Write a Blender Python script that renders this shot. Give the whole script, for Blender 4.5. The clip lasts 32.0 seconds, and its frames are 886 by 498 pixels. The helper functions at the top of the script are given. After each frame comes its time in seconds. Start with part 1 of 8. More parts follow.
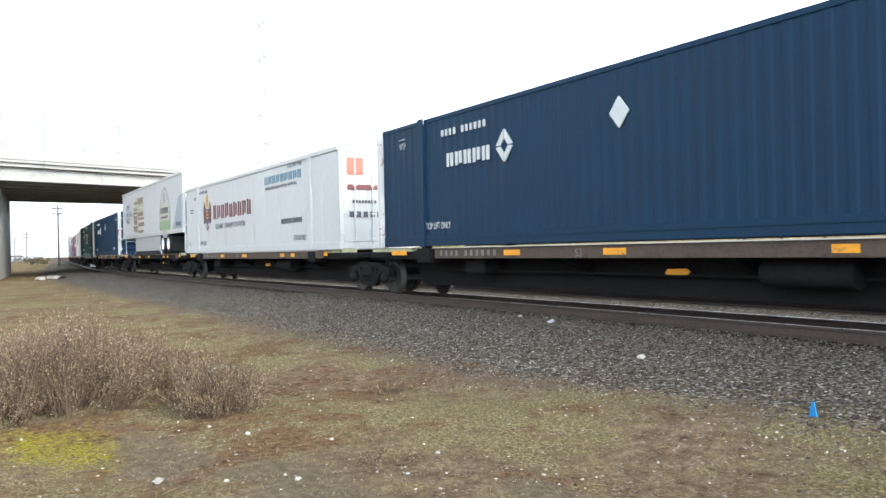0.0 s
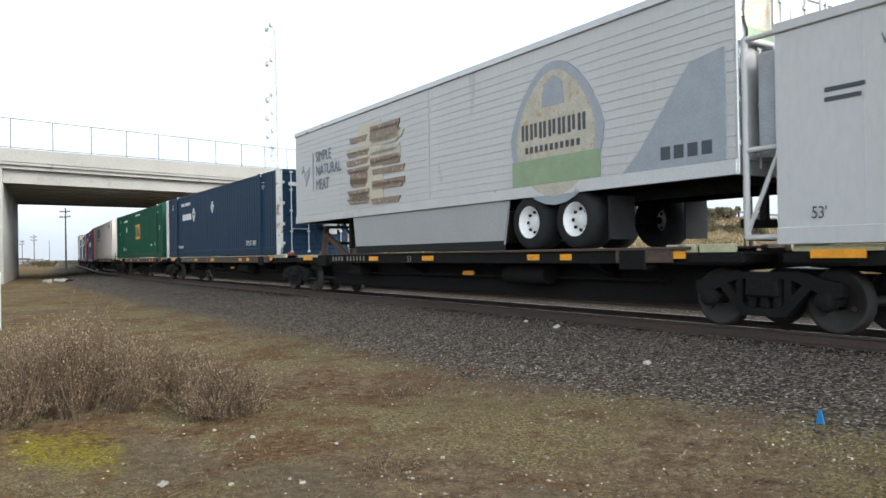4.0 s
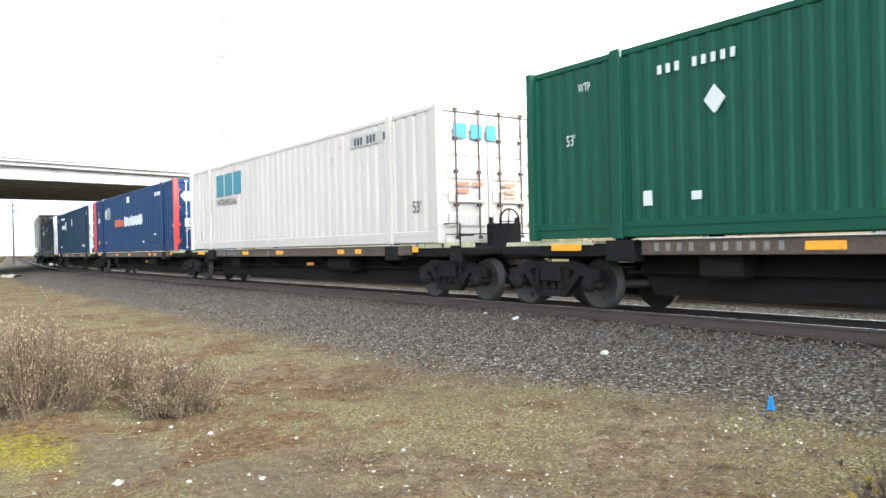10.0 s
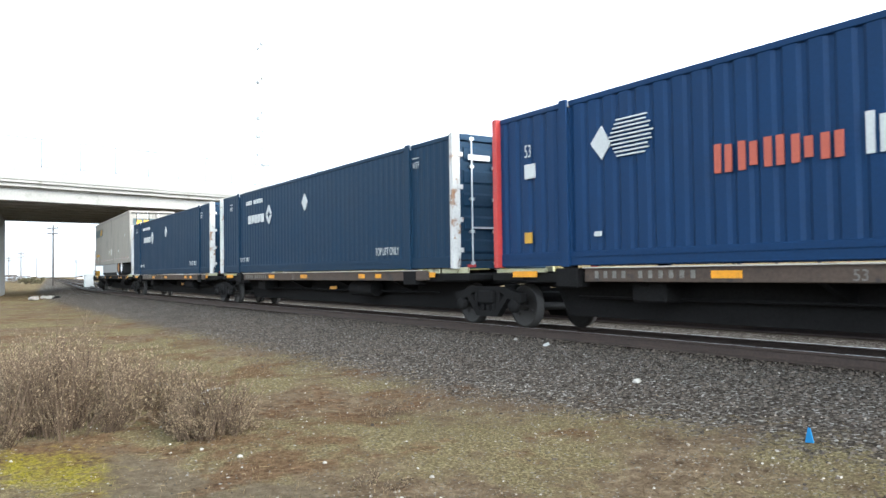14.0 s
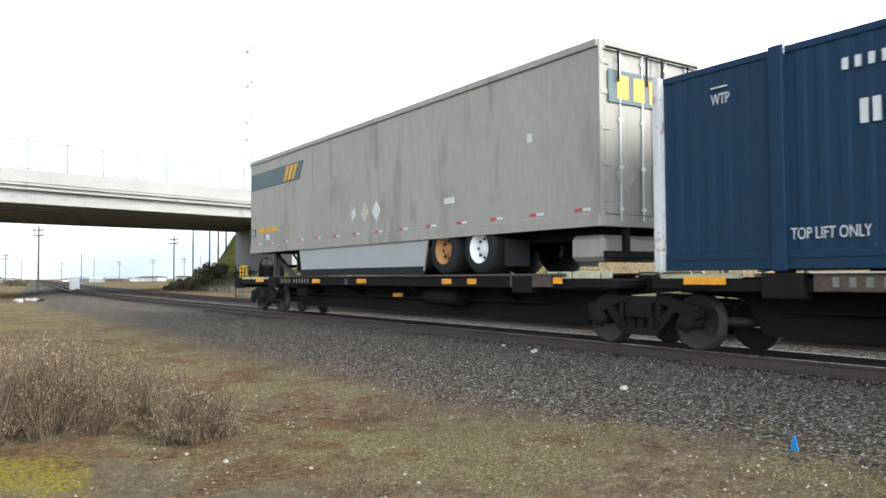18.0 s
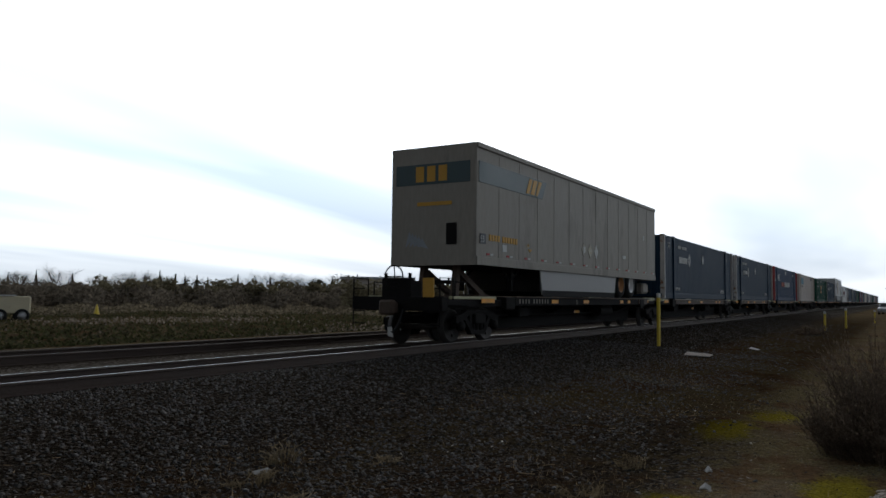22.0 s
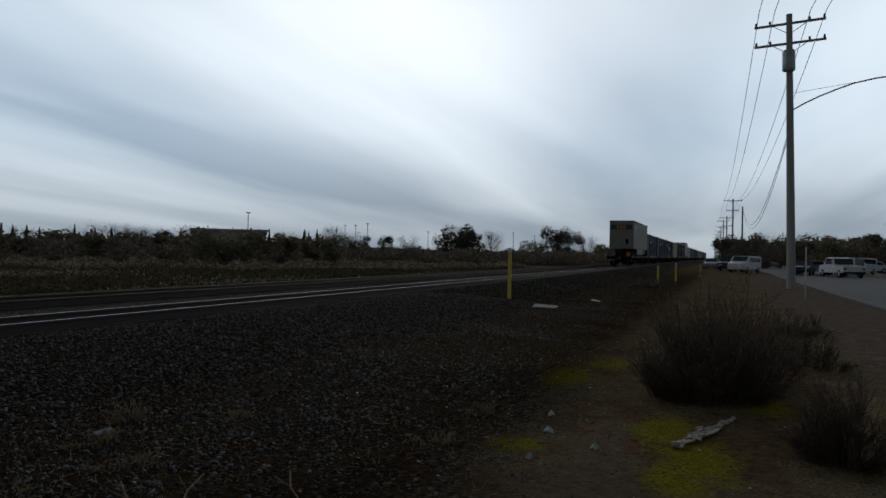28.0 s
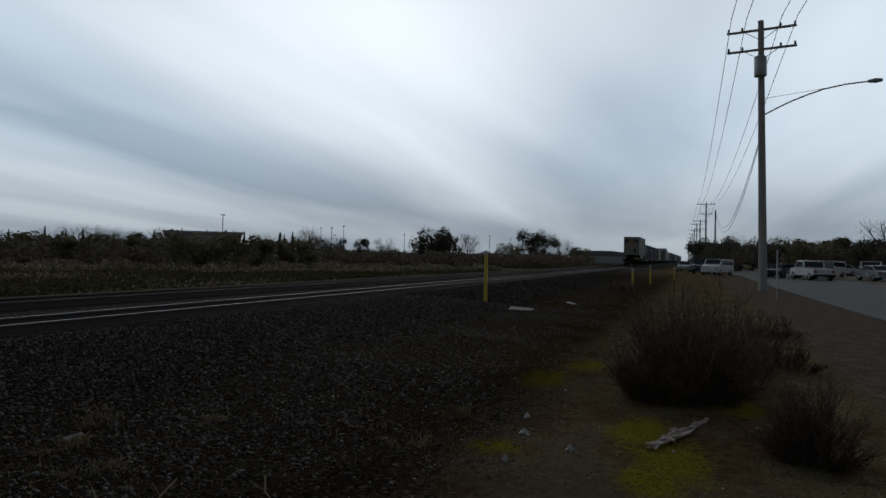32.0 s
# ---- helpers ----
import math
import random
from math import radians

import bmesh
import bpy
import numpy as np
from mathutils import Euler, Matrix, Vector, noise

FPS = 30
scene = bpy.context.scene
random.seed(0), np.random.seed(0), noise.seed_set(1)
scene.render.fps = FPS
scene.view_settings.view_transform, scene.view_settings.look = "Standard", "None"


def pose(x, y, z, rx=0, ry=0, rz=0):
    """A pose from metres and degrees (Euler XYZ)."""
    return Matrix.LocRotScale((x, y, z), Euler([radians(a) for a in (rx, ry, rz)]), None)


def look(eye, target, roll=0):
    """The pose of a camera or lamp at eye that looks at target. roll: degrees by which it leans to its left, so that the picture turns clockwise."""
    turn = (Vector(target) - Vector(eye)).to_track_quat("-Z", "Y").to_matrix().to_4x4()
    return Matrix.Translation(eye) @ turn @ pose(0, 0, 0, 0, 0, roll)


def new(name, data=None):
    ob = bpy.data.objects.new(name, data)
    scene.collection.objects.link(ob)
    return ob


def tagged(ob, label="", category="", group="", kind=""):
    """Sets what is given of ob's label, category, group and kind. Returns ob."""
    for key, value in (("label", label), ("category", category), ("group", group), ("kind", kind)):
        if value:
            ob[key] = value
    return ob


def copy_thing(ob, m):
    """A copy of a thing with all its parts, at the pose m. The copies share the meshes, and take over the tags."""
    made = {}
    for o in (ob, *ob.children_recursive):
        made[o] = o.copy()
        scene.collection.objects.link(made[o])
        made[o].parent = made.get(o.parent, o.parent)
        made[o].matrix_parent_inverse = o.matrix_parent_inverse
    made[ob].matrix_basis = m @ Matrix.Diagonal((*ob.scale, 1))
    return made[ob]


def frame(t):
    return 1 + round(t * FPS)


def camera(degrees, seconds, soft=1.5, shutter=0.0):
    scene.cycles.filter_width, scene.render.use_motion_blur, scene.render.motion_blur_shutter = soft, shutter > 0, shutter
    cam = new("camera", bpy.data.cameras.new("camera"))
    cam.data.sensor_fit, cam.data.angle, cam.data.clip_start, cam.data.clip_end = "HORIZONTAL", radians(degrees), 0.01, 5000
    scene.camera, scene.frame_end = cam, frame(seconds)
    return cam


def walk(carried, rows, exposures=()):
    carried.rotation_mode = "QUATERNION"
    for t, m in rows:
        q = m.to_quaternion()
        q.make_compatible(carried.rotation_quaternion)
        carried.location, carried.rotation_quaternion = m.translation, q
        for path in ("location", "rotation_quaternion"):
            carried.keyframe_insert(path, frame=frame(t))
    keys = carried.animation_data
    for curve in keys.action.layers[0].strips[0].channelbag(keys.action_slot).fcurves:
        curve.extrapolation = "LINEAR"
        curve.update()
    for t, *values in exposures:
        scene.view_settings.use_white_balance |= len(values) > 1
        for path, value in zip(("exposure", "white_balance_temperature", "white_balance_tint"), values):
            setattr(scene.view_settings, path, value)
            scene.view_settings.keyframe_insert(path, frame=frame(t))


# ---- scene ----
# x runs along the railway, y away from the camera, z = 0 is the top of the rails
EYE = Vector((0.0, 0.0, 1.05))
SECONDS = 32.0
cam = camera(61.1, SECONDS, soft=1.5, shutter=0.08)
def view(az, el, lean):
    a, e = radians(az), radians(el)
    return look(EYE, EYE + Vector((math.sin(a) * math.cos(e), math.cos(a) * math.cos(e), math.sin(e))), lean)


# rows: seconds, heading (degrees from +y towards +x), tilt, lean
walk(cam, [(t, view(az, el, lean)) for t, az, el, lean in [
    (0, -57.49, -0.00, -1.20), (0.5, -56.42, 0.04, -1.13), (1, -57.78, -0.09, -1.34), (1.5, -56.83, -0.20, -1.26),
    (2, -56.65, 0.01, -1.27), (2.5, -57.08, 0.18, -1.09), (3, -58.34, 0.14, -0.89), (3.5, -58.16, 0.30, -0.96),
    (5.5, -56.59, -0.02, -0.63), (6, -55.89, 0.01, -0.84), (6.5, -55.82, 0.09, -0.99), (7, -55.66, 0.36, -1.07),
    (7.5, -56.75, 0.50, -1.11), (8, -56.18, 0.70, -0.94), (8.5, -55.58, 0.58, -0.96), (9, -55.59, 0.37, -1.19),
    (9.5, -54.40, 0.22, -1.28), (10, -54.84, -0.25, -1.28), (10.5, -55.04, 0.03, -1.09), (11, -55.59, -0.09, -1.08),
    (11.5, -55.77, -0.08, -1.17), (12, -55.65, 0.04, -1.07), (12.5, -56.41, 0.54, -0.68), (13, -56.79, 0.68, -0.44),
    (13.5, -56.79, 1.08, -0.51), (14, -57.14, 1.71, -0.80), (14.5, -57.25, 1.59, -0.54), (16.5, -56.44, 1.73, -0.42),
    (17, -56.90, 1.94, -0.48), (17.5, -56.79, 2.21, -0.41), (18, -56.27, 2.13, -0.32), (18.5, -57.11, 2.18, -0.22),
    (19, -57.03, 2.01, -0.37), (19.5, -54.87, 1.84, -0.41), (20, -44.87, 1.75, 0.18), (20.2, -36.24, 1.74, 0.89),
    (20.3, -30.75, 1.67, 1.21), (20.4, -23.99, 1.81, 1.46), (20.5, -17.07, 1.82, 1.61), (20.6, -9.84, 2.13, 1.89),
    (20.7, -2.44, 2.54, 2.05), (20.8, 5.13, 3.24, 1.69), (20.9, 12.01, 3.50, 0.89), (21, 18.45, 3.86, 0.51),
    (21.1, 25.05, 3.90, 0.27), (21.2, 31.72, 3.98, -0.02), (21.3, 36.98, 3.96, -0.71), (21.4, 41.11, 3.70, -1.58),
    (21.5, 45.61, 3.39, -1.30), (21.6, 49.97, 3.59, -0.90), (21.8, 55.24, 3.82, -0.93), (22, 58.74, 3.68, 0.67),
    (22.2, 60.94, 3.01, 1.72), (22.5, 62.35, 2.87, 1.53), (23, 65.15, 2.39, 2.41), (23.5, 66.27, 2.46, 3.02),
    (24, 67.30, 2.08, 2.12), (24.5, 67.19, 2.03, 1.65), (25, 67.58, 1.58, 1.45), (25.5, 68.30, 1.62, 1.07),
    (27.5, 69.92, 0.33, 1.01), (28, 69.66, 0.30, 1.04), (28.5, 69.55, 0.37, 0.89), (29, 69.15, 0.30, 1.06),
    (29.5, 69.37, 0.74, 1.53), (30, 69.48, 0.09, 1.85), (30.5, 69.28, 0.15, 1.56), (31, 69.87, 0.15, 1.45),
    (31.5, 70.91, 0.39, 1.35), (32, 71.46, 0.54, 1.09),]],
     exposures=[(0, 1.35, 6400, 9), (1.0, 0.88, 6450, 9), (3.3, 0.45, 6700, 11), (5.5, 1.2, 6350, 8), (6.2, 1.35, 6300, 8), (7.0, 1.85, 6150, 7), (9.0, 1.65, 6400, 9), (10.1, 1.65, 6450, 9), (10.7, 0.55, 6800, 12), (11.5, 0.35, 6900, 13), (13.0, 1.05, 6250, 8), (14.0, 1.3, 6300, 8), (16.5, 1.1, 6500, 10), (18.5, 0.93, 6450, 10), (19.4, 0.35, 6600, 11),
                (20.0, -0.75, 5700, 9), (20.5, -1.8, 5500, 8), (21.0, -2.2, 5750, 9), (21.5, -1.85, 6300, 12), (22.0, -1.6, 6600, 12), (23.0, -1.7, 6600, 12), (24.0, -2.15, 6500, 10), (25.0, -2.95, 6300, 9), (28.0, -2.6, 6300, 9), (32.0, -2.7, 6300, 9)])

# ---- daylight: high thin cloud with the sun behind it ----
SUN_AZ, SUN_EL = 68.0, 31.0
world = bpy.data.worlds.new("world")
scene.world = world
world.use_nodes = True


def build_sky():
    nt = world.node_tree
    nt.nodes.clear()
    N, L = nt.nodes.new, nt.links.new
    out, bg = N("ShaderNodeOutputWorld"), N("ShaderNodeBackground")
    sky = N("ShaderNodeTexSky")
    sky.sky_type, sky.sun_disc = "NISHITA", False
    sky.sun_elevation, sky.sun_rotation = radians(SUN_EL), radians(SUN_AZ)
    sky.air_density, sky.dust_density = 1.2, 2.5
    tc = N("ShaderNodeTexCoord")
    # high cloud lies on a plane overhead and runs in long streaks
    xyz = N("ShaderNodeSeparateXYZ")
    L(tc.outputs["Generated"], xyz.inputs[0])
    up = N("ShaderNodeMath")
    up.operation = "MAXIMUM"
    L(xyz.outputs["Z"], up.inputs[0])
    up.inputs[1].default_value = 0.0
    lift = N("ShaderNodeMath")
    lift.operation = "ADD"
    L(up.outputs[0], lift.inputs[0])
    lift.inputs[1].default_value = 0.09
    flat = N("ShaderNodeVectorMath")
    flat.operation = "DIVIDE"
    L(tc.outputs["Generated"], flat.inputs[0])
    L(lift.outputs[0], flat.inputs[1])
    mp = N("ShaderNodeMapping")
    mp.inputs["Rotation"].default_value = (0, 0, radians(-14))
    mp.inputs["Scale"].default_value = (0.15, 0.62, 0.0)
    L(flat.outputs[0], mp.inputs["Vector"])
    n1 = N("ShaderNodeTexNoise")
    n1.inputs["Scale"].default_value, n1.inputs["Detail"].default_value, n1.inputs["Roughness"].default_value = 1.0, 4.0, 0.45
    n1.inputs["Distortion"].default_value = 0.25
    L(mp.outputs[0], n1.inputs["Vector"])
    ramp = N("ShaderNodeValToRGB")
    ramp.color_ramp.elements[0].position, ramp.color_ramp.elements[0].color = 0.34, (0.37, 0.465, 0.57, 1)
    ramp.color_ramp.elements[1].position, ramp.color_ramp.elements[1].color = 0.66, (0.84, 0.93, 1.0, 1)
    L(n1.outputs["Fac"], ramp.inputs["Fac"])
    # the cloud is brighter round the hidden sun
    dot = N("ShaderNodeVectorMath")
    dot.operation = "DOT_PRODUCT"
    a, e = radians(SUN_AZ), radians(SUN_EL)
    dot.inputs[1].default_value = (math.sin(a) * math.cos(e), math.cos(a) * math.cos(e), math.sin(e))
    L(tc.outputs["Generated"], dot.inputs[0])
    glow = N("ShaderNodeMapRange")
    glow.interpolation_type = "SMOOTHSTEP"
    glow.inputs["From Min"].default_value, glow.inputs["From Max"].default_value = -0.3, 1.0
    glow.inputs["To Min"].default_value, glow.inputs["To Max"].default_value = 1.55, 7.2
    L(dot.outputs["Value"], glow.inputs["Value"])
    # sky above the view is dimmed to keep the ground dark; lower sky stays full
    high = N("ShaderNodeMapRange")
    high.interpolation_type = "SMOOTHSTEP"
    high.inputs["From Min"].default_value, high.inputs["From Max"].default_value = 0.22, 0.75
    high.inputs["To Min"].default_value, high.inputs["To Max"].default_value = 1.0, 0.12
    L(xyz.outputs["Z"], high.inputs["Value"])
    both = N("ShaderNodeMath")
    both.operation = "MULTIPLY"
    L(glow.outputs[0], both.inputs[0])
    L(high.outputs[0], both.inputs[1])
    cloud = N("ShaderNodeVectorMath")
    cloud.operation = "SCALE"
    near = N("ShaderNodeMapRange")
    near.interpolation_type = "SMOOTHSTEP"
    near.inputs["From Min"].default_value, near.inputs["From Max"].default_value = 0.86, 1.0
    near.inputs["To Max"].default_value = 0.45
    L(dot.outputs["Value"], near.inputs["Value"])
    pale = N("ShaderNodeMix")
    pale.data_type = "RGBA"
    L(near.outputs[0], pale.inputs["Factor"])
    even = N("ShaderNodeMapRange")
    even.interpolation_type = "SMOOTHSTEP"
    even.inputs["From Min"].default_value, even.inputs["From Max"].default_value = 0.3, 0.85
    even.inputs["To Min"].default_value, even.inputs["To Max"].default_value = 0.4, 1.0
    L(dot.outputs["Value"], even.inputs["Value"])
    streak = N("ShaderNodeMix")
    streak.data_type = "RGBA"
    streak.inputs[6].default_value = (0.62, 0.72, 0.84, 1)
    L(even.outputs[0], streak.inputs["Factor"])
    L(ramp.outputs["Color"], streak.inputs[7])
    L(streak.outputs[2], pale.inputs[6])
    pale.inputs[7].default_value = (1.0, 0.97, 0.95, 1)
    L(pale.outputs[2], cloud.inputs[0])
    core = N("ShaderNodeMapRange")
    core.interpolation_type = "SMOOTHSTEP"
    core.inputs["From Min"].default_value, core.inputs["From Max"].default_value = 0.9, 1.0
    core.inputs["To Min"].default_value, core.inputs["To Max"].default_value = 1.0, 1.4
    L(dot.outputs["Value"], core.inputs["Value"])
    full = N("ShaderNodeMath")
    full.operation = "MULTIPLY"
    L(both.outputs[0], full.inputs[0])
    L(core.outputs[0], full.inputs[1])
    low = N("ShaderNodeMapRange")
    low.interpolation_type = "SMOOTHSTEP"
    low.inputs["From Min"].default_value, low.inputs["From Max"].default_value = 0.0, 0.17
    low.inputs["To Min"].default_value, low.inputs["To Max"].default_value = 0.55, 1.0
    L(xyz.outputs["Z"], low.inputs["Value"])
    deep = N("ShaderNodeMath")
    deep.operation = "MULTIPLY"
    L(full.outputs[0], deep.inputs[0])
    L(low.outputs[0], deep.inputs[1])
    L(deep.outputs[0], cloud.inputs["Scale"])
    blue = N("ShaderNodeVectorMath")
    blue.operation = "SCALE"
    blue.inputs["Scale"].default_value = 0.06
    L(sky.outputs["Color"], blue.inputs[0])
    mix = N("ShaderNodeMix")
    mix.data_type = "RGBA"
    mix.inputs["Factor"].default_value = 0.86
    L(blue.outputs[0], mix.inputs[6])
    L(cloud.outputs[0], mix.inputs[7])
    L(mix.outputs[2], bg.inputs["Color"])
    bg.inputs["Strength"].default_value = 1.0
    L(bg.outputs[0], out.inputs[0])


build_sky()
sun = new("sun", bpy.data.lights.new("sun", "SUN"))
sun.data.energy, sun.data.angle, sun.data.color = 1.5, radians(24), (1.0, 0.95, 0.88)
sun.matrix_world = look((0, 0, 60), (-60 * math.sin(radians(SUN_AZ)) * math.cos(radians(SUN_EL)), -60 * math.cos(radians(SUN_AZ)) * math.cos(radians(SUN_EL)), 60 - 60 * math.sin(radians(SUN_EL))))


# ---- mesh and material tools ----
class Form:
    """Collects the faces of one part."""

    def __init__(self):
        self.v, self.f, self.smooth = [], [], []

    def add(self, verts, faces, smooth=False):
        k = len(self.v)
        self.v.extend(tuple(p) for p in verts)
        self.f.extend(tuple(i + k for i in q) for q in faces)
        self.smooth.extend([smooth] * len(faces))
        return self

    def box(self, x0, x1, y0, y1, z0, z1, c=0.0, m=None):
        if c <= 0:
            v = [(x, y, z) for x in (x0, x1) for y in (y0, y1) for z in (z0, z1)]
            f = [(0, 1, 3, 2), (4, 6, 7, 5), (0, 4, 5, 1), (2, 3, 7, 6), (0, 2, 6, 4), (1, 5, 7, 3)]
        else:
            c = min(c, (x1 - x0) * 0.45, (y1 - y0) * 0.45, (z1 - z0) * 0.45)
            v, idx = [], {}
            for i, x in enumerate((x0, x1)):
                for j, y in enumerate((y0, y1)):
                    for k, z in enumerate((z0, z1)):
                        sx, sy, sz = (c, -c)[i], (c, -c)[j], (c, -c)[k]
                        for a, p in enumerate(((x, y + sy, z + sz), (x + sx, y, z + sz), (x + sx, y + sy, z))):
                            idx[i, j, k, a] = len(v)
                            v.append(p)
            g = lambda i, j, k, a: idx[i, j, k, a]
            f = []
            for s in (0, 1):
                q = [(0, 0), (1, 0), (1, 1), (0, 1)]
                f.append(tuple(g(s, *p, 0) for p in q))
                f.append(tuple(g(p[0], s, p[1], 1) for p in q))
                f.append(tuple(g(*p, s, 2) for p in q))
            for i in (0, 1):
                for j in (0, 1):
                    f.append((g(i, j, 0, 0), g(i, j, 1, 0), g(i, j, 1, 1), g(i, j, 0, 1)))
                    f.append((g(i, 0, j, 0), g(i, 1, j, 0), g(i, 1, j, 2), g(i, 0, j, 2)))
                    f.append((g(0, i, j, 1), g(1, i, j, 1), g(1, i, j, 2), g(0, i, j, 2)))
                    for k in (0, 1):
                        f.append((g(i, j, k, 0), g(i, j, k, 1), g(i, j, k, 2)))
        if m is not None:
            v = [m @ Vector(p) for p in v]
        return self.add(v, f)

    def tube(self, a, b, r, r2=None, n=10, caps=True, smooth=True):
        a, b = Vector(a), Vector(b)
        r2 = r if r2 is None else r2
        w = (b - a).normalized()
        u = w.orthogonal().normalized()
        q = w.cross(u)
        v = []
        for p, s in ((a, r), (b, r2)):
            for i in range(n):
                t = 2 * math.pi * i / n
                v.append(p + s * (math.cos(t) * u + math.sin(t) * q))
        self.add(v, [(i, (i + 1) % n, n + (i + 1) % n, n + i) for i in range(n)], smooth)
        if caps:
            self.add(v, [tuple(range(n))[::-1], tuple(range(n, 2 * n))])
        return self

    def lathe(self, profile, m=None, n=16, smooth=True):
        """profile: (radius, height) pairs about z."""
        v = []
        for r, z in profile:
            for i in range(n):
                t = 2 * math.pi * i / n
                p = Vector((r * math.cos(t), r * math.sin(t), z))
                v.append(m @ p if m is not None else p)
        f = [(k * n + i, k * n + (i + 1) % n, (k + 1) * n + (i + 1) % n, (k + 1) * n + i) for k in range(len(profile) - 1) for i in range(n)]
        return self.add(v, f, smooth)

    def prism(self, outline, x0, x1, axis="x", m=None):
        """An outline of (a, b) pairs pulled along an axis: x gives (y, z), y gives (x, z), z gives (x, y)."""
        n = len(outline)
        place = {"x": lambda a, b, s: (s, a, b), "y": lambda a, b, s: (a, s, b), "z": lambda a, b, s: (a, b, s)}[axis]
        v = [place(a, b, s) for s in (x0, x1) for a, b in outline]
        if m is not None:
            v = [m @ Vector(p) for p in v]
        f = [(i, (i + 1) % n, n + (i + 1) % n, n + i) for i in range(n)] + [tuple(range(n))[::-1], tuple(range(n, 2 * n))]
        return self.add(v, f)

    def path(self, points, r, n=6):
        pts = [Vector(p) for p in points]
        v, u = [], None
        for i, p in enumerate(pts):
            w = (pts[min(i + 1, len(pts) - 1)] - pts[max(i - 1, 0)]).normalized()
            u = w.orthogonal().normalized() if u is None else (u - w * u.dot(w)).normalized()
            q = w.cross(u)
            v += [p + r * (math.cos(2 * math.pi * k / n) * u + math.sin(2 * math.pi * k / n) * q) for k in range(n)]
        return self.add(v, [(j * n + k, j * n + (k + 1) % n, (j + 1) * n + (k + 1) % n, (j + 1) * n + k) for j in range(len(pts) - 1) for k in range(n)], True)

    def data(self, name, material):
        me = bpy.data.meshes.new(name)
        me.from_pydata(self.v, [], self.f)
        bm = bmesh.new()
        bm.from_mesh(me)
        if len(bm.faces) < 20000:
            bmesh.ops.recalc_face_normals(bm, faces=bm.faces)
        bm.to_mesh(me)
        bm.free()
        me.polygons.foreach_set("use_smooth", self.smooth)
        if material:
            me.materials.append(material)
        return me


def part(name, form, material, parent=None, label="", at=None):
    """One mesh object, under a thing or a part."""
    ob = new(name, form.data(name, material) if isinstance(form, Form) else form)
    if parent is not None:
        ob.parent = parent
    if at is not None:
        ob.matrix_basis = at
    if label:
        ob["label"] = label
    if name.endswith(("_print", "branchwork", "foliage", "crown")):
        ob["kind"] = "stuff"
    return ob


def thing(name, at, label, category, group="", kind=""):
    ob = new(name)
    ob.empty_display_size = 0.2
    ob.matrix_basis = at if isinstance(at, Matrix) else Matrix.Translation(at)
    return tagged(ob, label, category, group, kind)


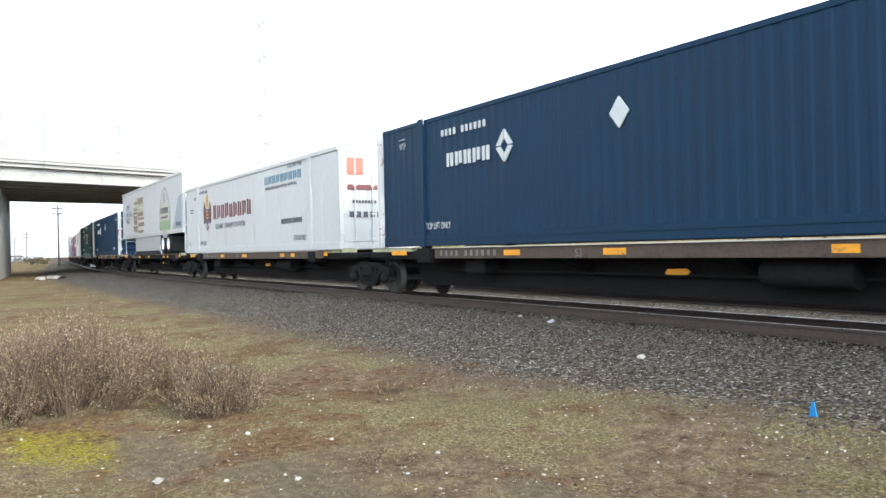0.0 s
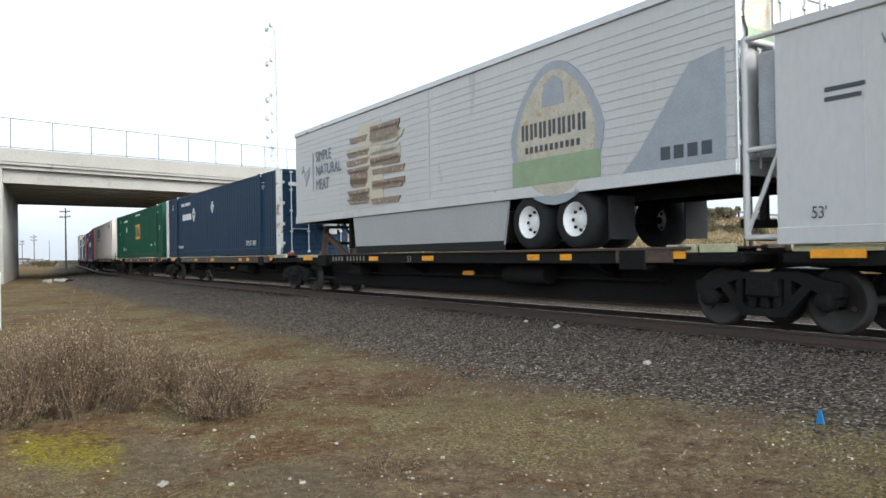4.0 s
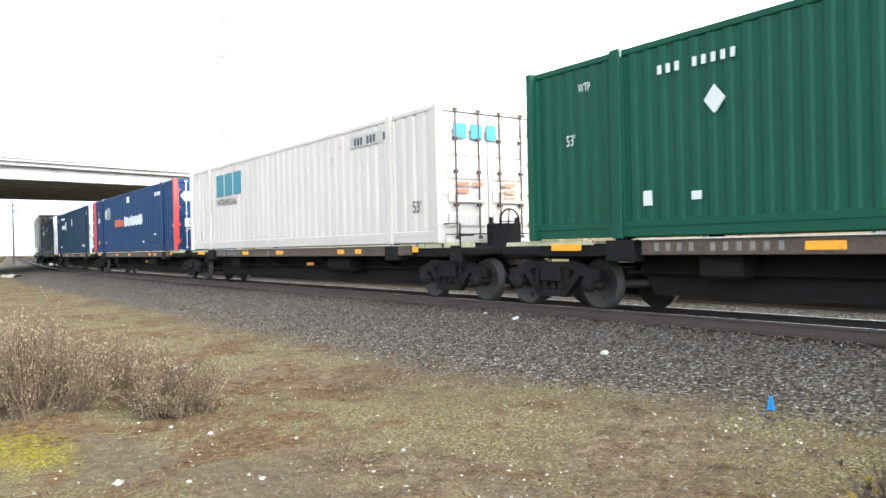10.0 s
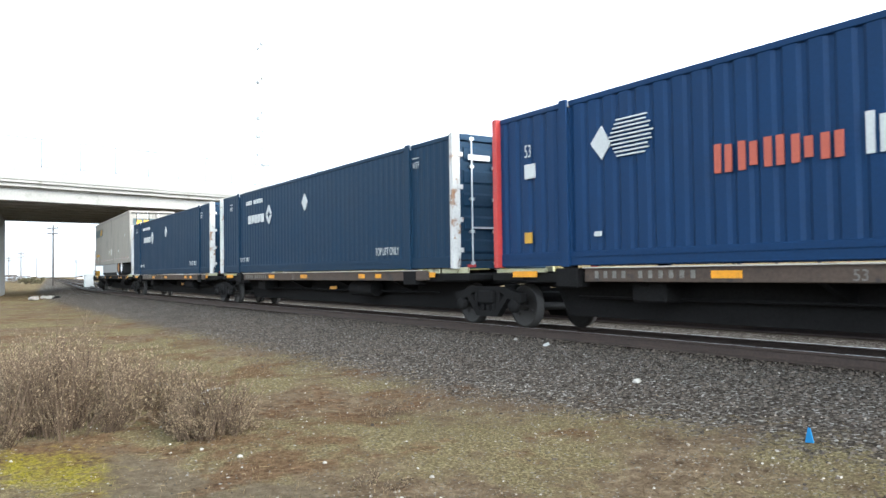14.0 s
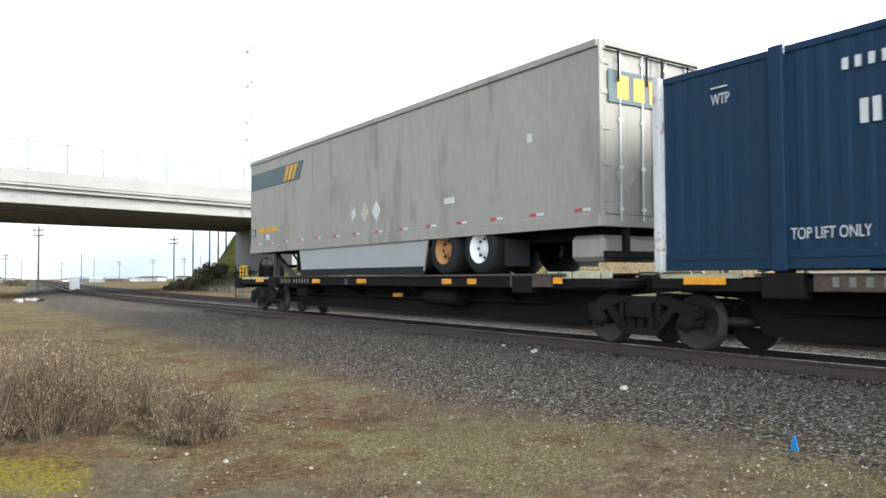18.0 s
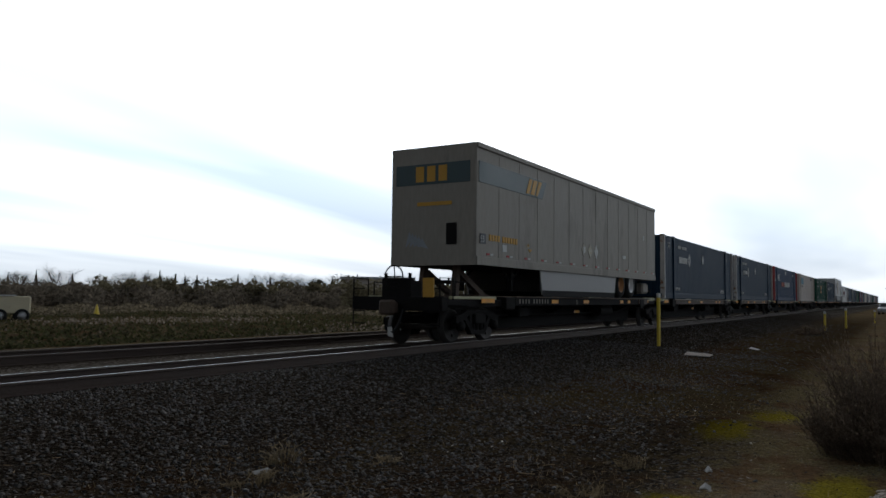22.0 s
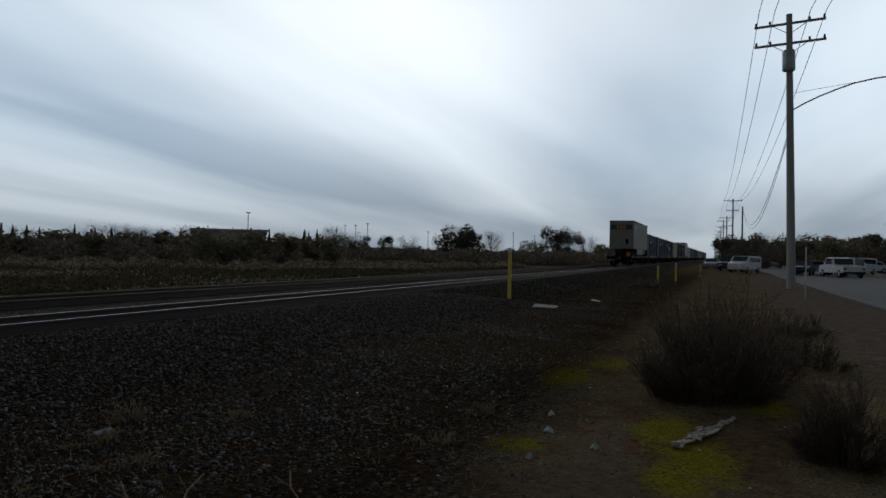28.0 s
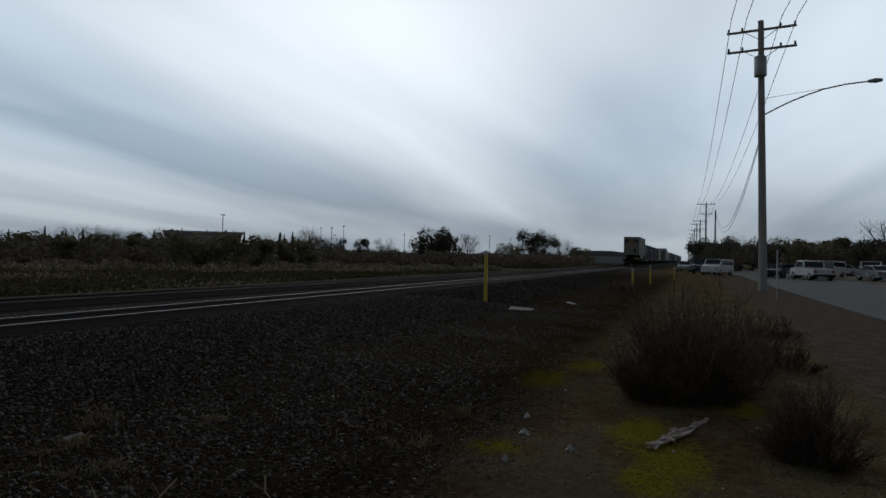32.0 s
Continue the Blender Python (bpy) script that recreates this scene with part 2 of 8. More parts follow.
def surface(name, color, rough=0.8, metal=0.0, spread=0.25, scale=3.0, grain=40.0, bump=0.15, wear=None, wear_at=0.62, island=0.0, obj=0.0, stretch=(1, 1, 1), spec=0.5, through_=0.0):
    """A paint, metal, wood or earth: stains at one scale, grain at another, optional wear colour and relief."""
    mat = bpy.data.materials.new(name)
    mat.use_nodes = True
    nt = mat.node_tree
    N, L = nt.nodes.new, nt.links.new
    b = nt.nodes["Principled BSDF"]
    b.inputs["Metallic"].default_value = metal
    b.inputs["Specular IOR Level"].default_value = spec if rough < 0.85 else 0.12
    tc, mp = N("ShaderNodeTexCoord"), N("ShaderNodeMapping")
    mp.inputs["Scale"].default_value = stretch
    L(tc.outputs["Object"], mp.inputs["Vector"])
    n1, n2 = N("ShaderNodeTexNoise"), N("ShaderNodeTexNoise")
    n1.inputs["Scale"].default_value, n1.inputs["Detail"].default_value = scale, 5
    n2.inputs["Scale"].default_value, n2.inputs["Detail"].default_value = grain, 4
    for n in (n1, n2):
        L(mp.outputs[0], n.inputs["Vector"])
    mixn = N("ShaderNodeMath")
    mixn.operation = "ADD"
    L(n1.outputs["Fac"], mixn.inputs[0])
    L(n2.outputs["Fac"], mixn.inputs[1])
    mr = N("ShaderNodeMapRange")
    mr.inputs["From Min"].default_value, mr.inputs["From Max"].default_value = 0.6, 1.4
    mr.inputs["To Min"].default_value, mr.inputs["To Max"].default_value = 1 - spread, 1 + spread
    L(mixn.outputs[0], mr.inputs["Value"])
    value = mr.outputs[0]
    for amount, node, sock in ((island, "ShaderNodeNewGeometry", "Random Per Island"), (obj, "ShaderNodeObjectInfo", "Random")):
        if amount:
            g, r, t = N(node), N("ShaderNodeMapRange"), N("ShaderNodeMath")
            r.inputs["To Min"].default_value, r.inputs["To Max"].default_value = 1 - amount, 1 + amount
            L(g.outputs[sock], r.inputs["Value"])
            t.operation = "MULTIPLY"
            L(value, t.inputs[0])
            L(r.outputs[0], t.inputs[1])
            value = t.outputs[0]
    sc = N("ShaderNodeVectorMath")
    sc.operation = "SCALE"
    sc.inputs[0].default_value = color[:3]
    L(value, sc.inputs["Scale"])
    col = sc.outputs[0]
    if wear:
        n3, cr, mx = N("ShaderNodeTexNoise"), N("ShaderNodeMapRange"), N("ShaderNodeMix")
        n3.inputs["Scale"].default_value, n3.inputs["Detail"].default_value, n3.inputs["Roughness"].default_value = scale * 1.7, 8, 0.65
        L(mp.outputs[0], n3.inputs["Vector"])
        cr.inputs["From Min"].default_value, cr.inputs["From Max"].default_value = wear_at, wear_at + 0.07
        L(n3.outputs["Fac"], cr.inputs["Value"])
        mx.data_type = "RGBA"
        L(cr.outputs[0], mx.inputs["Factor"])
        L(col, mx.inputs[6])
        mx.inputs[7].default_value = (*wear[:3], 1)
        col = mx.outputs[2]
    L(col, b.inputs["Base Color"])
    rr = N("ShaderNodeMapRange")
    rr.inputs["To Min"].default_value, rr.inputs["To Max"].default_value = max(0.05, rough - 0.12), min(1, rough + 0.12)
    L(n1.outputs["Fac"], rr.inputs["Value"])
    L(rr.outputs[0], b.inputs["Roughness"])
    if bump:
        bp = N("ShaderNodeBump")
        bp.inputs["Strength"].default_value, bp.inputs["Distance"].default_value = bump, 0.02
        L(n2.outputs["Fac"], bp.inputs["Height"])
        L(bp.outputs[0], b.inputs["Normal"])
    if through_:
        # thin leaves let part of the light through
        tl, ms = N("ShaderNodeBsdfTranslucent"), N("ShaderNodeMixShader")
        L(col, tl.inputs["Color"])
        ms.inputs["Fac"].default_value = through_
        L(b.outputs[0], ms.inputs[1])
        L(tl.outputs[0], ms.inputs[2])
        L(ms.outputs[0], nt.nodes["Material Output"].inputs["Surface"])
    return mat


# ---- the line of the railway ----
def bend(x):
    """dy/dx of the track."""
    if x > 0:
        return 0.0
    if x > -10:
        return 0.013 * -x / 10
    if x > -34:
        return 0.013
    if x > -92:
        return 0.013 - 0.103 * (-34 - x) / 58
    return -0.09


TRACK_X = np.arange(-900, 1501, 1.0)
_m = np.array([bend(x + 0.5) for x in TRACK_X])
_zero = int(np.where(TRACK_X == 0)[0][0])
TRACK_Y = np.zeros(len(TRACK_X))
TRACK_Y[_zero:] = 10.3
for _i in range(_zero - 1, -1, -1):
    TRACK_Y[_i] = TRACK_Y[_i + 1] - _m[_i]
TRACK_S = np.concatenate([[0], np.cumsum(np.hypot(1, np.diff(TRACK_Y)))])
TRACK_S -= TRACK_S[_zero]


def track_y(x):
    return float(np.interp(x, TRACK_X, TRACK_Y))


def on_track(s):
    x = float(np.interp(s, TRACK_S, TRACK_X))
    return Vector((x, track_y(x), 0))


def train_s(t):
    """How far the rear of the last trailer has come along the track."""
    u = t / 10
    s = -175.03 + 71.668 * u + 2.992 * u ** 2 + 2.6012 * u ** 3 - 0.3598 * u ** 4
    k = min(1, max(0, (t - 13.0) / 4.5))
    return s - 1.2 * (1 - k * k * (3 - 2 * k))


def car_pose(s, half=8.0):
    """The pose of something that runs on the track with its middle at s."""
    a, b = on_track(s - half), on_track(s + half)
    d = b - a
    return Matrix.Translation((a + b) / 2) @ Matrix.Rotation(math.atan2(d.y, d.x), 4, "Z")


# the curve is canted: the rails on the inner, far side lie lower
CANT = 0.038


def seat(o):
    """How far the track bed lies under the level of the wagons, o metres across from the main track's middle."""
    return np.interp(o, [-6.5, -1.5, 1.5, 2.9, 4.3, 5.8, 7.0], [0.0, -0.053, -0.167, -0.095, -0.12, -0.145, -0.12])


# ---- materials of the ground ----
def ground_material():
    """Gravel beside the track, bare earth, dead grass and moss, with the road's asphalt left to its own sheet."""
    mat = bpy.data.materials.new("ground_earth")
    mat.use_nodes = True
    nt = mat.node_tree
    N, L = nt.nodes.new, nt.links.new
    b = nt.nodes["Principled BSDF"]
    b.inputs["Roughness"].default_value = 0.95
    b.inputs["Specular IOR Level"].default_value = 0.0
    tc = N("ShaderNodeTexCoord")

    def noise_(scale, detail=6, rough=0.6):
        n = N("ShaderNodeTexNoise")
        n.inputs["Scale"].default_value, n.inputs["Detail"].default_value, n.inputs["Roughness"].default_value = scale, detail, rough
        L(tc.outputs["Object"], n.inputs["Vector"])
        return n.outputs["Fac"]

    def ramp_(fac, stops):
        r = N("ShaderNodeValToRGB")
        while len(r.color_ramp.elements) < len(stops):
            r.color_ramp.elements.new(0.5)
        for e, (p, c) in zip(r.color_ramp.elements, stops):
            e.position, e.color = p, (*c, 1)
        L(fac, r.inputs["Fac"])
        return r.outputs["Color"]

    def blend(fac, a, c):
        m = N("ShaderNodeMix")
        m.data_type = "RGBA"
        L(fac, m.inputs["Factor"])
        L(a, m.inputs[6])
        L(c, m.inputs[7])
        return m.outputs[2]

    def attr(name):
        a = N("ShaderNodeAttribute")
        a.attribute_name = name
        return a.outputs["Fac"]

    def edge(value, lo, hi):
        r = N("ShaderNodeMapRange")
        r.interpolation_type = "SMOOTHSTEP"
        r.inputs["From Min"].default_value, r.inputs["From Max"].default_value = lo, hi
        L(value, r.inputs["Value"])
        return r.outputs[0]

    def math_(op, a, c):
        m = N("ShaderNodeMath")
        m.operation = op
        for s, v in zip(m.inputs, (a, c)):
            if isinstance(v, float):
                s.default_value = v
            else:
                L(v, s)
        return m.outputs[0]

    fine, mid, wide = noise_(34, 8, 0.7), noise_(3.5), noise_(0.45)
    speck_cell = N("ShaderNodeTexVoronoi")
    speck_cell.inputs["Scale"].default_value = 55
    L(tc.outputs["Object"], speck_cell.inputs["Vector"])
    speck = N("ShaderNodeSeparateColor")
    L(speck_cell.outputs["Color"], speck.inputs[0])
    grit = noise_(11, 8, 0.72)
    rough_mid = math_("ADD", math_("MULTIPLY", mid, 0.4), math_("MULTIPLY", grit, 0.6))
    soil = ramp_(rough_mid, [(0.34, (0.062, 0.042, 0.027)), (0.5, (0.150, 0.108, 0.069)), (0.66, (0.27, 0.205, 0.135))])
    straw = ramp_(fine, [(0.34, (0.062, 0.05, 0.026)), (0.53, (0.18, 0.145, 0.077)), (0.7, (0.38, 0.32, 0.19))])
    tuft = math_("ADD", math_("MULTIPLY", fine, 0.35), math_("MULTIPLY", noise_(1.3, 8, 0.7), 0.65))
    grass = ramp_(tuft, [(0.32, (0.036, 0.042, 0.012)), (0.5, (0.088, 0.088, 0.026)), (0.64, (0.165, 0.137, 0.062))])
    moss = ramp_(fine, [(0.34, (0.07, 0.06, 0.010)), (0.55, (0.26, 0.215, 0.028)), (0.75, (0.40, 0.345, 0.065))])
    vor = N("ShaderNodeTexVoronoi")
    vor.inputs["Scale"].default_value = 34
    L(tc.outputs["Object"], vor.inputs["Vector"])
    sep = N("ShaderNodeSeparateColor")
    L(vor.outputs["Color"], sep.inputs[0])
    stone = ramp_(sep.outputs[0], [(0.0, (0.032, 0.027, 0.022)), (0.5, (0.076, 0.063, 0.052)), (0.85, (0.15, 0.131, 0.112)), (1.0, (0.34, 0.32, 0.29))])
    base = blend(edge(math_("ADD", wide, math_("MULTIPLY", mid, 0.35)), 0.58, 0.75), soil, straw)
    pale = ramp_(speck.outputs[1], [(0.0, (0.10, 0.085, 0.065)), (1.0, (0.26, 0.23, 0.185))])
    base = blend(edge(speck.outputs[0], 0.93, 0.96), base, pale)
    rusty = ramp_(grit, [(0.34, (0.05, 0.028, 0.016)), (0.68, (0.21, 0.125, 0.07))])
    base = blend(math_("MULTIPLY", edge(noise_(0.8, 7, 0.68), 0.5, 0.6), 0.8), base, rusty)
    damp = ramp_(grit, [(0.35, (0.10, 0.076, 0.050)), (0.65, (0.19, 0.15, 0.102))])
    base = blend(edge(math_("ADD", attr("bare"), math_("MULTIPLY", math_("SUBTRACT", noise_(1.1, 7, 0.65), 0.5), 2.2)), 0.55, 0.85), base, damp)
    base = blend(edge(math_("ADD", attr("green"), math_("MULTIPLY", math_("SUBTRACT", mid, 0.5), 1.2)), 0.35, 0.75), base, grass)
    gravel = math_("ADD", attr("gravel"), math_("MULTIPLY", math_("SUBTRACT", rough_mid, 0.5), 2.6))
    base = blend(edge(gravel, 0.3, 0.7), base, stone)
    base = blend(edge(math_("ADD", attr("moss"), math_("MULTIPLY", math_("SUBTRACT", rough_mid, 0.5), 2.0)), 0.35, 0.95), base, moss)
    dust = ramp_(rough_mid, [(0.34, (0.08, 0.06, 0.046)), (0.5, (0.15, 0.118, 0.093)), (0.66, (0.23, 0.19, 0.15))])
    base = blend(edge(math_("ADD", attr("dust"), math_("MULTIPLY", math_("SUBTRACT", mid, 0.5), 0.8)), 0.3, 0.8), base, dust)
    # one mask darkens the colour: oil by the rails and painted backlit shade
    dark = N("ShaderNodeMix")
    dark.data_type, dark.blend_type = "RGBA", "MULTIPLY"
    L(attr("oil_backlit"), dark.inputs["Factor"])
    L(base, dark.inputs[6])
    dark.inputs[7].default_value = (0.17, 0.145, 0.125, 1)
    base = dark.outputs[2]
    L(base, b.inputs["Base Color"])
    rise = math_("ADD", math_("MULTIPLY", vor.outputs["Distance"], 0.9), fine)
    bp = N("ShaderNodeBump")
    bp.inputs["Strength"].default_value, bp.inputs["Distance"].default_value = 0.8, 0.03
    L(rise, bp.inputs["Height"])
    L(bp.outputs[0], b.inputs["Normal"])
    return mat


def smooth_step(a, b, v):
    t = np.clip((v - a) / (b - a), 0, 1)
    return t * t * (3 - 2 * t)


# the road bridge: its near edge runs from A, at the far abutment, to B; its depth follows the tracks
BRIDGE_A, BRIDGE_B = Vector((-73.3, 30.1, 0)), Vector((-59.5, 1.7, 0))
BRIDGE_U = (BRIDGE_B - BRIDGE_A).normalized()
BRIDGE_DEPTH = Vector((-24.0, 2.0, 0))
# the road's edge on its embankment beyond the bridge: x, y, height
CREST = np.array([(-73.3, 30.1, 8.7), (-78.5, 48.0, 9.0), (-74.5, 66.0, 7.7), (-68.0, 104.0, 5.2), (-61.0, 144.0, 2.9), (-50.0, 200.0, 0.6), (-40.0, 250.0, -0.6)])


def bank_height(x, y):
    """The embankment: level behind the road's edge, sloping to the ground in front of it."""
    x, y = np.asarray(x, float), np.asarray(y, float)
    best, out = np.full(x.shape, 1e9), np.full(x.shape, -5.0)
    run = np.zeros(x.shape)
    length = 0.0
    for (ax, ay, az), (bx, by, bz) in zip(CREST, CREST[1:]):
        l = math.hypot(bx - ax, by - ay)
        ux, uy = (bx - ax) / l, (by - ay) / l
        t = (x - ax) * ux + (y - ay) * uy
        k = np.clip(t, 0, l)
        off = np.hypot(x - ax - k * ux, y - ay - k * uy)
        front = (x - ax) * uy - (y - ay) * ux > 0
        h = az + (bz - az) * k / l
        h = np.where(front, h - off * 0.52, h - np.maximum(off - 26, 0) * 0.5)
        near = off < best
        best, out, run = np.where(near, off, best), np.where(near, h, out), np.where(near, length + np.minimum(t, l), run)
        length += l
    # the end slope under the bridge
    end = (x - BRIDGE_A.x) * BRIDGE_DEPTH.y / 24 + (y - BRIDGE_A.y)
    slope = 1.9 + np.maximum(run, -9) * 0.40
    behind = x < BRIDGE_A.x + (y - BRIDGE_A.y) * -0.3
    return np.where((end > -7) & (run > -9), np.minimum(out, np.where(behind & (end < 1.5), 1.9 + np.minimum(end, 0) * 0.42, slope)), -5)


def edge_shift(x):
    """How far the ballast's foot draws back towards the rails near the flag."""
    return 0.7 * smooth_step(-7.5, -4.2, x) * (1 - smooth_step(-2.0, 0.0, x))


def ground_z(x, y):
    x, y = np.asarray(x, float), np.asarray(y, float)
    d = y - np.interp(x, TRACK_X, TRACK_Y)
    z = np.full(np.broadcast(x, y).shape, -0.55)
    z = z + 0.375 * smooth_step(-6.5, -1.5, d)                      # up to the ballast's top
    z = z + seat(d)
    z = z - 0.06 * smooth_step(6.2, 9.5, d)                        # down again beyond the second track
    bump = 0.05 * np.sin(x * 1.3 + np.sin(y * 0.9)) * np.sin(y * 1.1 + 0.7 * np.sin(x * 0.6)) * (1 - smooth_step(-6, -3.5, d))
    z = z + bump * smooth_step(30, 12, np.hypot(x, y))
    h = bank_height(x, y)
    rough = 0.16 * np.sin(x * 0.9 + 1.7 * np.sin(y * 0.5)) * np.sin(y * 0.8 + np.sin(x * 0.7))
    return np.maximum(z, np.where(h > -0.3, h + rough * (h > 0), -9))


def build_ground():
    def axis(lo, hi, fine_lo, fine_hi, step, grow):
        a = list(np.arange(fine_lo, fine_hi + step, step))
        for s, end in ((-1, lo), (1, hi)):
            p, st = (a[0] if s < 0 else a[-1]), step
            while (p - end) * s < 0:
                st *= grow
                p += s * st
                a.insert(0, p) if s < 0 else a.append(p)
        return np.array(a)

    xs = axis(-3000, 3000, -16, 16, 0.22, 1.07)
    ys = axis(-1500, 3000, -6, 14, 0.22, 1.07)
    X, Y = np.meshgrid(xs, ys)
    Z = ground_z(X, Y)
    nx, ny = len(xs), len(ys)
    i = np.arange(nx * ny).reshape(ny, nx)
    quads = np.stack([i[:-1, :-1], i[:-1, 1:], i[1:, 1:], i[1:, :-1]], -1).reshape(-1, 4)
    me = bpy.data.meshes.new("ground")
    me.from_pydata(np.stack([X, Y, Z], -1).reshape(-1, 3).tolist(), [], quads.tolist())
    me.polygons.foreach_set("use_smooth", [True] * len(quads))
    d = Y - np.interp(X, TRACK_X, TRACK_Y)
    gravel = smooth_step(-6.4, -3.6, d - edge_shift(X)) * (1 - smooth_step(6.8, 8.2, d))
    gravel = np.maximum(gravel, 0.55 * smooth_step(-1.0, 2.5, X) * smooth_step(0.4, 2.0, Y) * smooth_step(14, 9, X))
    # oily beds of both tracks; the field beyond is darkened towards +x
    oil_backlit = np.exp(-(d / 1.5) ** 4) + np.exp(-((d - 4.3) / 1.5) ** 4) + 0.5 * (d > 7.5) * smooth_step(2, 14, X)
    path = np.exp(-(((X - 6.6) / 1.1) ** 2 + ((Y - 1.0) / 0.5) ** 2))
    # backlit shade painted into the earth and ballast east of the shrub
    oil_backlit = np.maximum(oil_backlit, 0.87 * smooth_step(-3.2, 0.5, X) * (d < -1.2) * smooth_step(-1.6, -0.4, Y) * smooth_step(120, 50, X) * (1 - path) * (1 - 0.8 * (1 - smooth_step(0.9, 2.3, Y)) * smooth_step(3.2, 5.0, X)))
    moss = np.zeros(X.shape)
    for cx, cy, rx, ry in ((-7.0, 0.78, 1.1, 0.5), (-7.3, 0.45, 0.9, 0.4), (9.8, 1.85, 0.9, 0.4), (7.2, 0.45, 0.8, 0.35), (6.3, 0.15, 0.9, 0.4), (11.4, 1.5, 1.0, 0.4), (6.1, 1.55, 0.4, 0.3), (8.6, -0.45, 0.6, 0.3), (5.6, 0.3, 0.6, 0.3)):
        moss = np.maximum(moss, (0.78 if cx < 0 else 1.15) * np.exp(-(((X - cx) / rx) ** 2 + ((Y - cy) / ry) ** 2)))
    bank = bank_height(X, Y)
    green = np.where(bank > 0.15, 0.22 + 0.5 * smooth_step(85, 40, Y), 0.42 * (d > 8.5))
    for cx, cy, rx, ry, k in ((-3.2, 4.9, 1.3, 0.55, 0.3), (-5.6, 3.2, 1.5, 0.9, 0.28), (-7.4, 3.2, 1.6, 1.0, 0.25), (-4.4, 4.4, 1.2, 0.6, 0.28), (13, -1.8, 3.0, 1.2, 0.5)):
        green = np.maximum(green, k * np.exp(-(((X - cx) / rx) ** 2 + ((Y - cy) / ry) ** 2)))
    # damp trodden earth round the moss and along the near edge
    bare = np.zeros(X.shape)
    for cx, cy, rx, ry in ((-6.3, 1.2, 1.3, 0.45), (-4.6, 1.9, 1.5, 0.45), (-3.4, 3.1, 1.6, 0.4), (6.4, 1.0, 1.2, 0.4), (5.2, 0.8, 0.9, 0.5)):
        bare = np.maximum(bare, np.exp(-(((X - cx) / rx) ** 2 + ((Y - cy) / ry) ** 2)))
    for name, value in (("bare", bare), ("gravel", gravel), ("moss", moss), ("green", green), ("oil_backlit", np.clip(oil_backlit, 0, 1)), ("dust", smooth_step(-1.3, -2.6, Y) * smooth_step(4.0, 8.0, X))):
        me.attributes.new(name, "FLOAT", "POINT").data.foreach_set("value", value.ravel())
    me.materials.append(ground_material())
    return tagged(new("ground", me), "brown earth and grey gravel ground with dead grass and moss", "ground", kind="structure")


build_ground()

# ---- the two tracks ----
RUST = surface("rusty_rail_steel", (0.055, 0.037, 0.029), 0.75, 0.2, 0.35, 2.0, 30, 0.2)
RAIL_TOP = surface("polished_rail_steel", (0.36, 0.35, 0.35), 0.3, 0.95, 0.12, 4.0, 60, 0.05)
DULL_TOP = surface("dull_rail_steel", (0.085, 0.07, 0.06), 0.6, 0.4, 0.25, 4.0, 60, 0.05)
SLEEPER = surface("weathered_sleeper_wood", (0.085, 0.07, 0.058), 0.9, 0.0, 0.4, 4.0, 30, 0.5, obj=0.3, stretch=(1, 0.2, 1))
GAUGE = 1.435


def sweep(outline, offset, x0, x1, step):
    """Pulls a closed outline of (side, height) pairs along the track."""
    form, n = Form(), len(outline)
    xs = np.arange(x0, x1 + step, step)
    verts = []
    for x in xs:
        m = bend(float(x))
        k = 1 / math.hypot(1, m)
        y = track_y(x)
        for a, h in outline:
            o = a + offset
            verts.append((x - m * k * o, y + k * o, h + float(seat(offset))))
    faces = [(j * n + i, j * n + (i + 1) % n, (j + 1) * n + (i + 1) % n, (j + 1) * n + i) for j in range(len(xs) - 1) for i in range(n)]
    return form.add(verts, faces)


def build_track(centre, label, top):
    track = thing("railway_track", (0, 0, 0), label, "railway track", "parallel tracks", "structure")
    foot = [(-0.07, -0.18), (0.07, -0.18), (0.07, -0.165), (0.012, -0.14), (0.012, -0.045), (0.036, -0.035), (0.036, -0.006), (0.022, -0.002), (-0.022, -0.002), (-0.036, -0.006), (-0.036, -0.035), (-0.012, -0.045), (-0.012, -0.14), (-0.07, -0.165)]
    head = [(-0.013, -0.012), (0.013, -0.012), (0.012, 0.0), (-0.012, 0.0)]
    for side in (-1, 1):
        rail = part("rail", sweep(foot, centre + side * (GAUGE / 2 + 0.036), -420, 900, 4), RUST, track)
        part("running_surface", sweep(head, centre + side * (GAUGE / 2 + 0.036), -420, 900, 4), top, rail, "bright worn top of the rail")
    return track


track_main = build_track(0, "rusty steel rails with bright tops on wooden sleepers", RAIL_TOP)
track_far = build_track(4.3, "second rusty steel track on gravel beside the first", DULL_TOP)


# ---- sleepers ----
def sleepers():
    shape_ = Form().box(-0.115, 0.115, -1.3, 1.3, -0.22, -0.0, 0.015)
    me = shape_.data("sleeper", SLEEPER)
    rng = random.Random(2)
    for track, centre, x0, x1 in ((track_main, 0.0, -40, 50), (track_far, 4.3, -34, 34)):
        x = x0
        while x < x1:
            a = math.atan(bend(x))
            part("sleeper", me, None, track, at=pose(x - math.sin(a) * centre, track_y(x) + math.cos(a) * centre, float(seat(centre)) - 0.185 + rng.uniform(-0.012, 0.006), -math.degrees(CANT) if not centre else 0, 0, math.degrees(a) + rng.uniform(-0.6, 0.6)))
            x += 0.56


sleepers()


# ---- the freight train ----
NUMBER_PRINT = surface("worn_white_print", (0.165, 0.152, 0.13), 0.8, 0, 0.3, 3, 12, 0, wear=(0.09, 0.075, 0.06), wear_at=0.56)
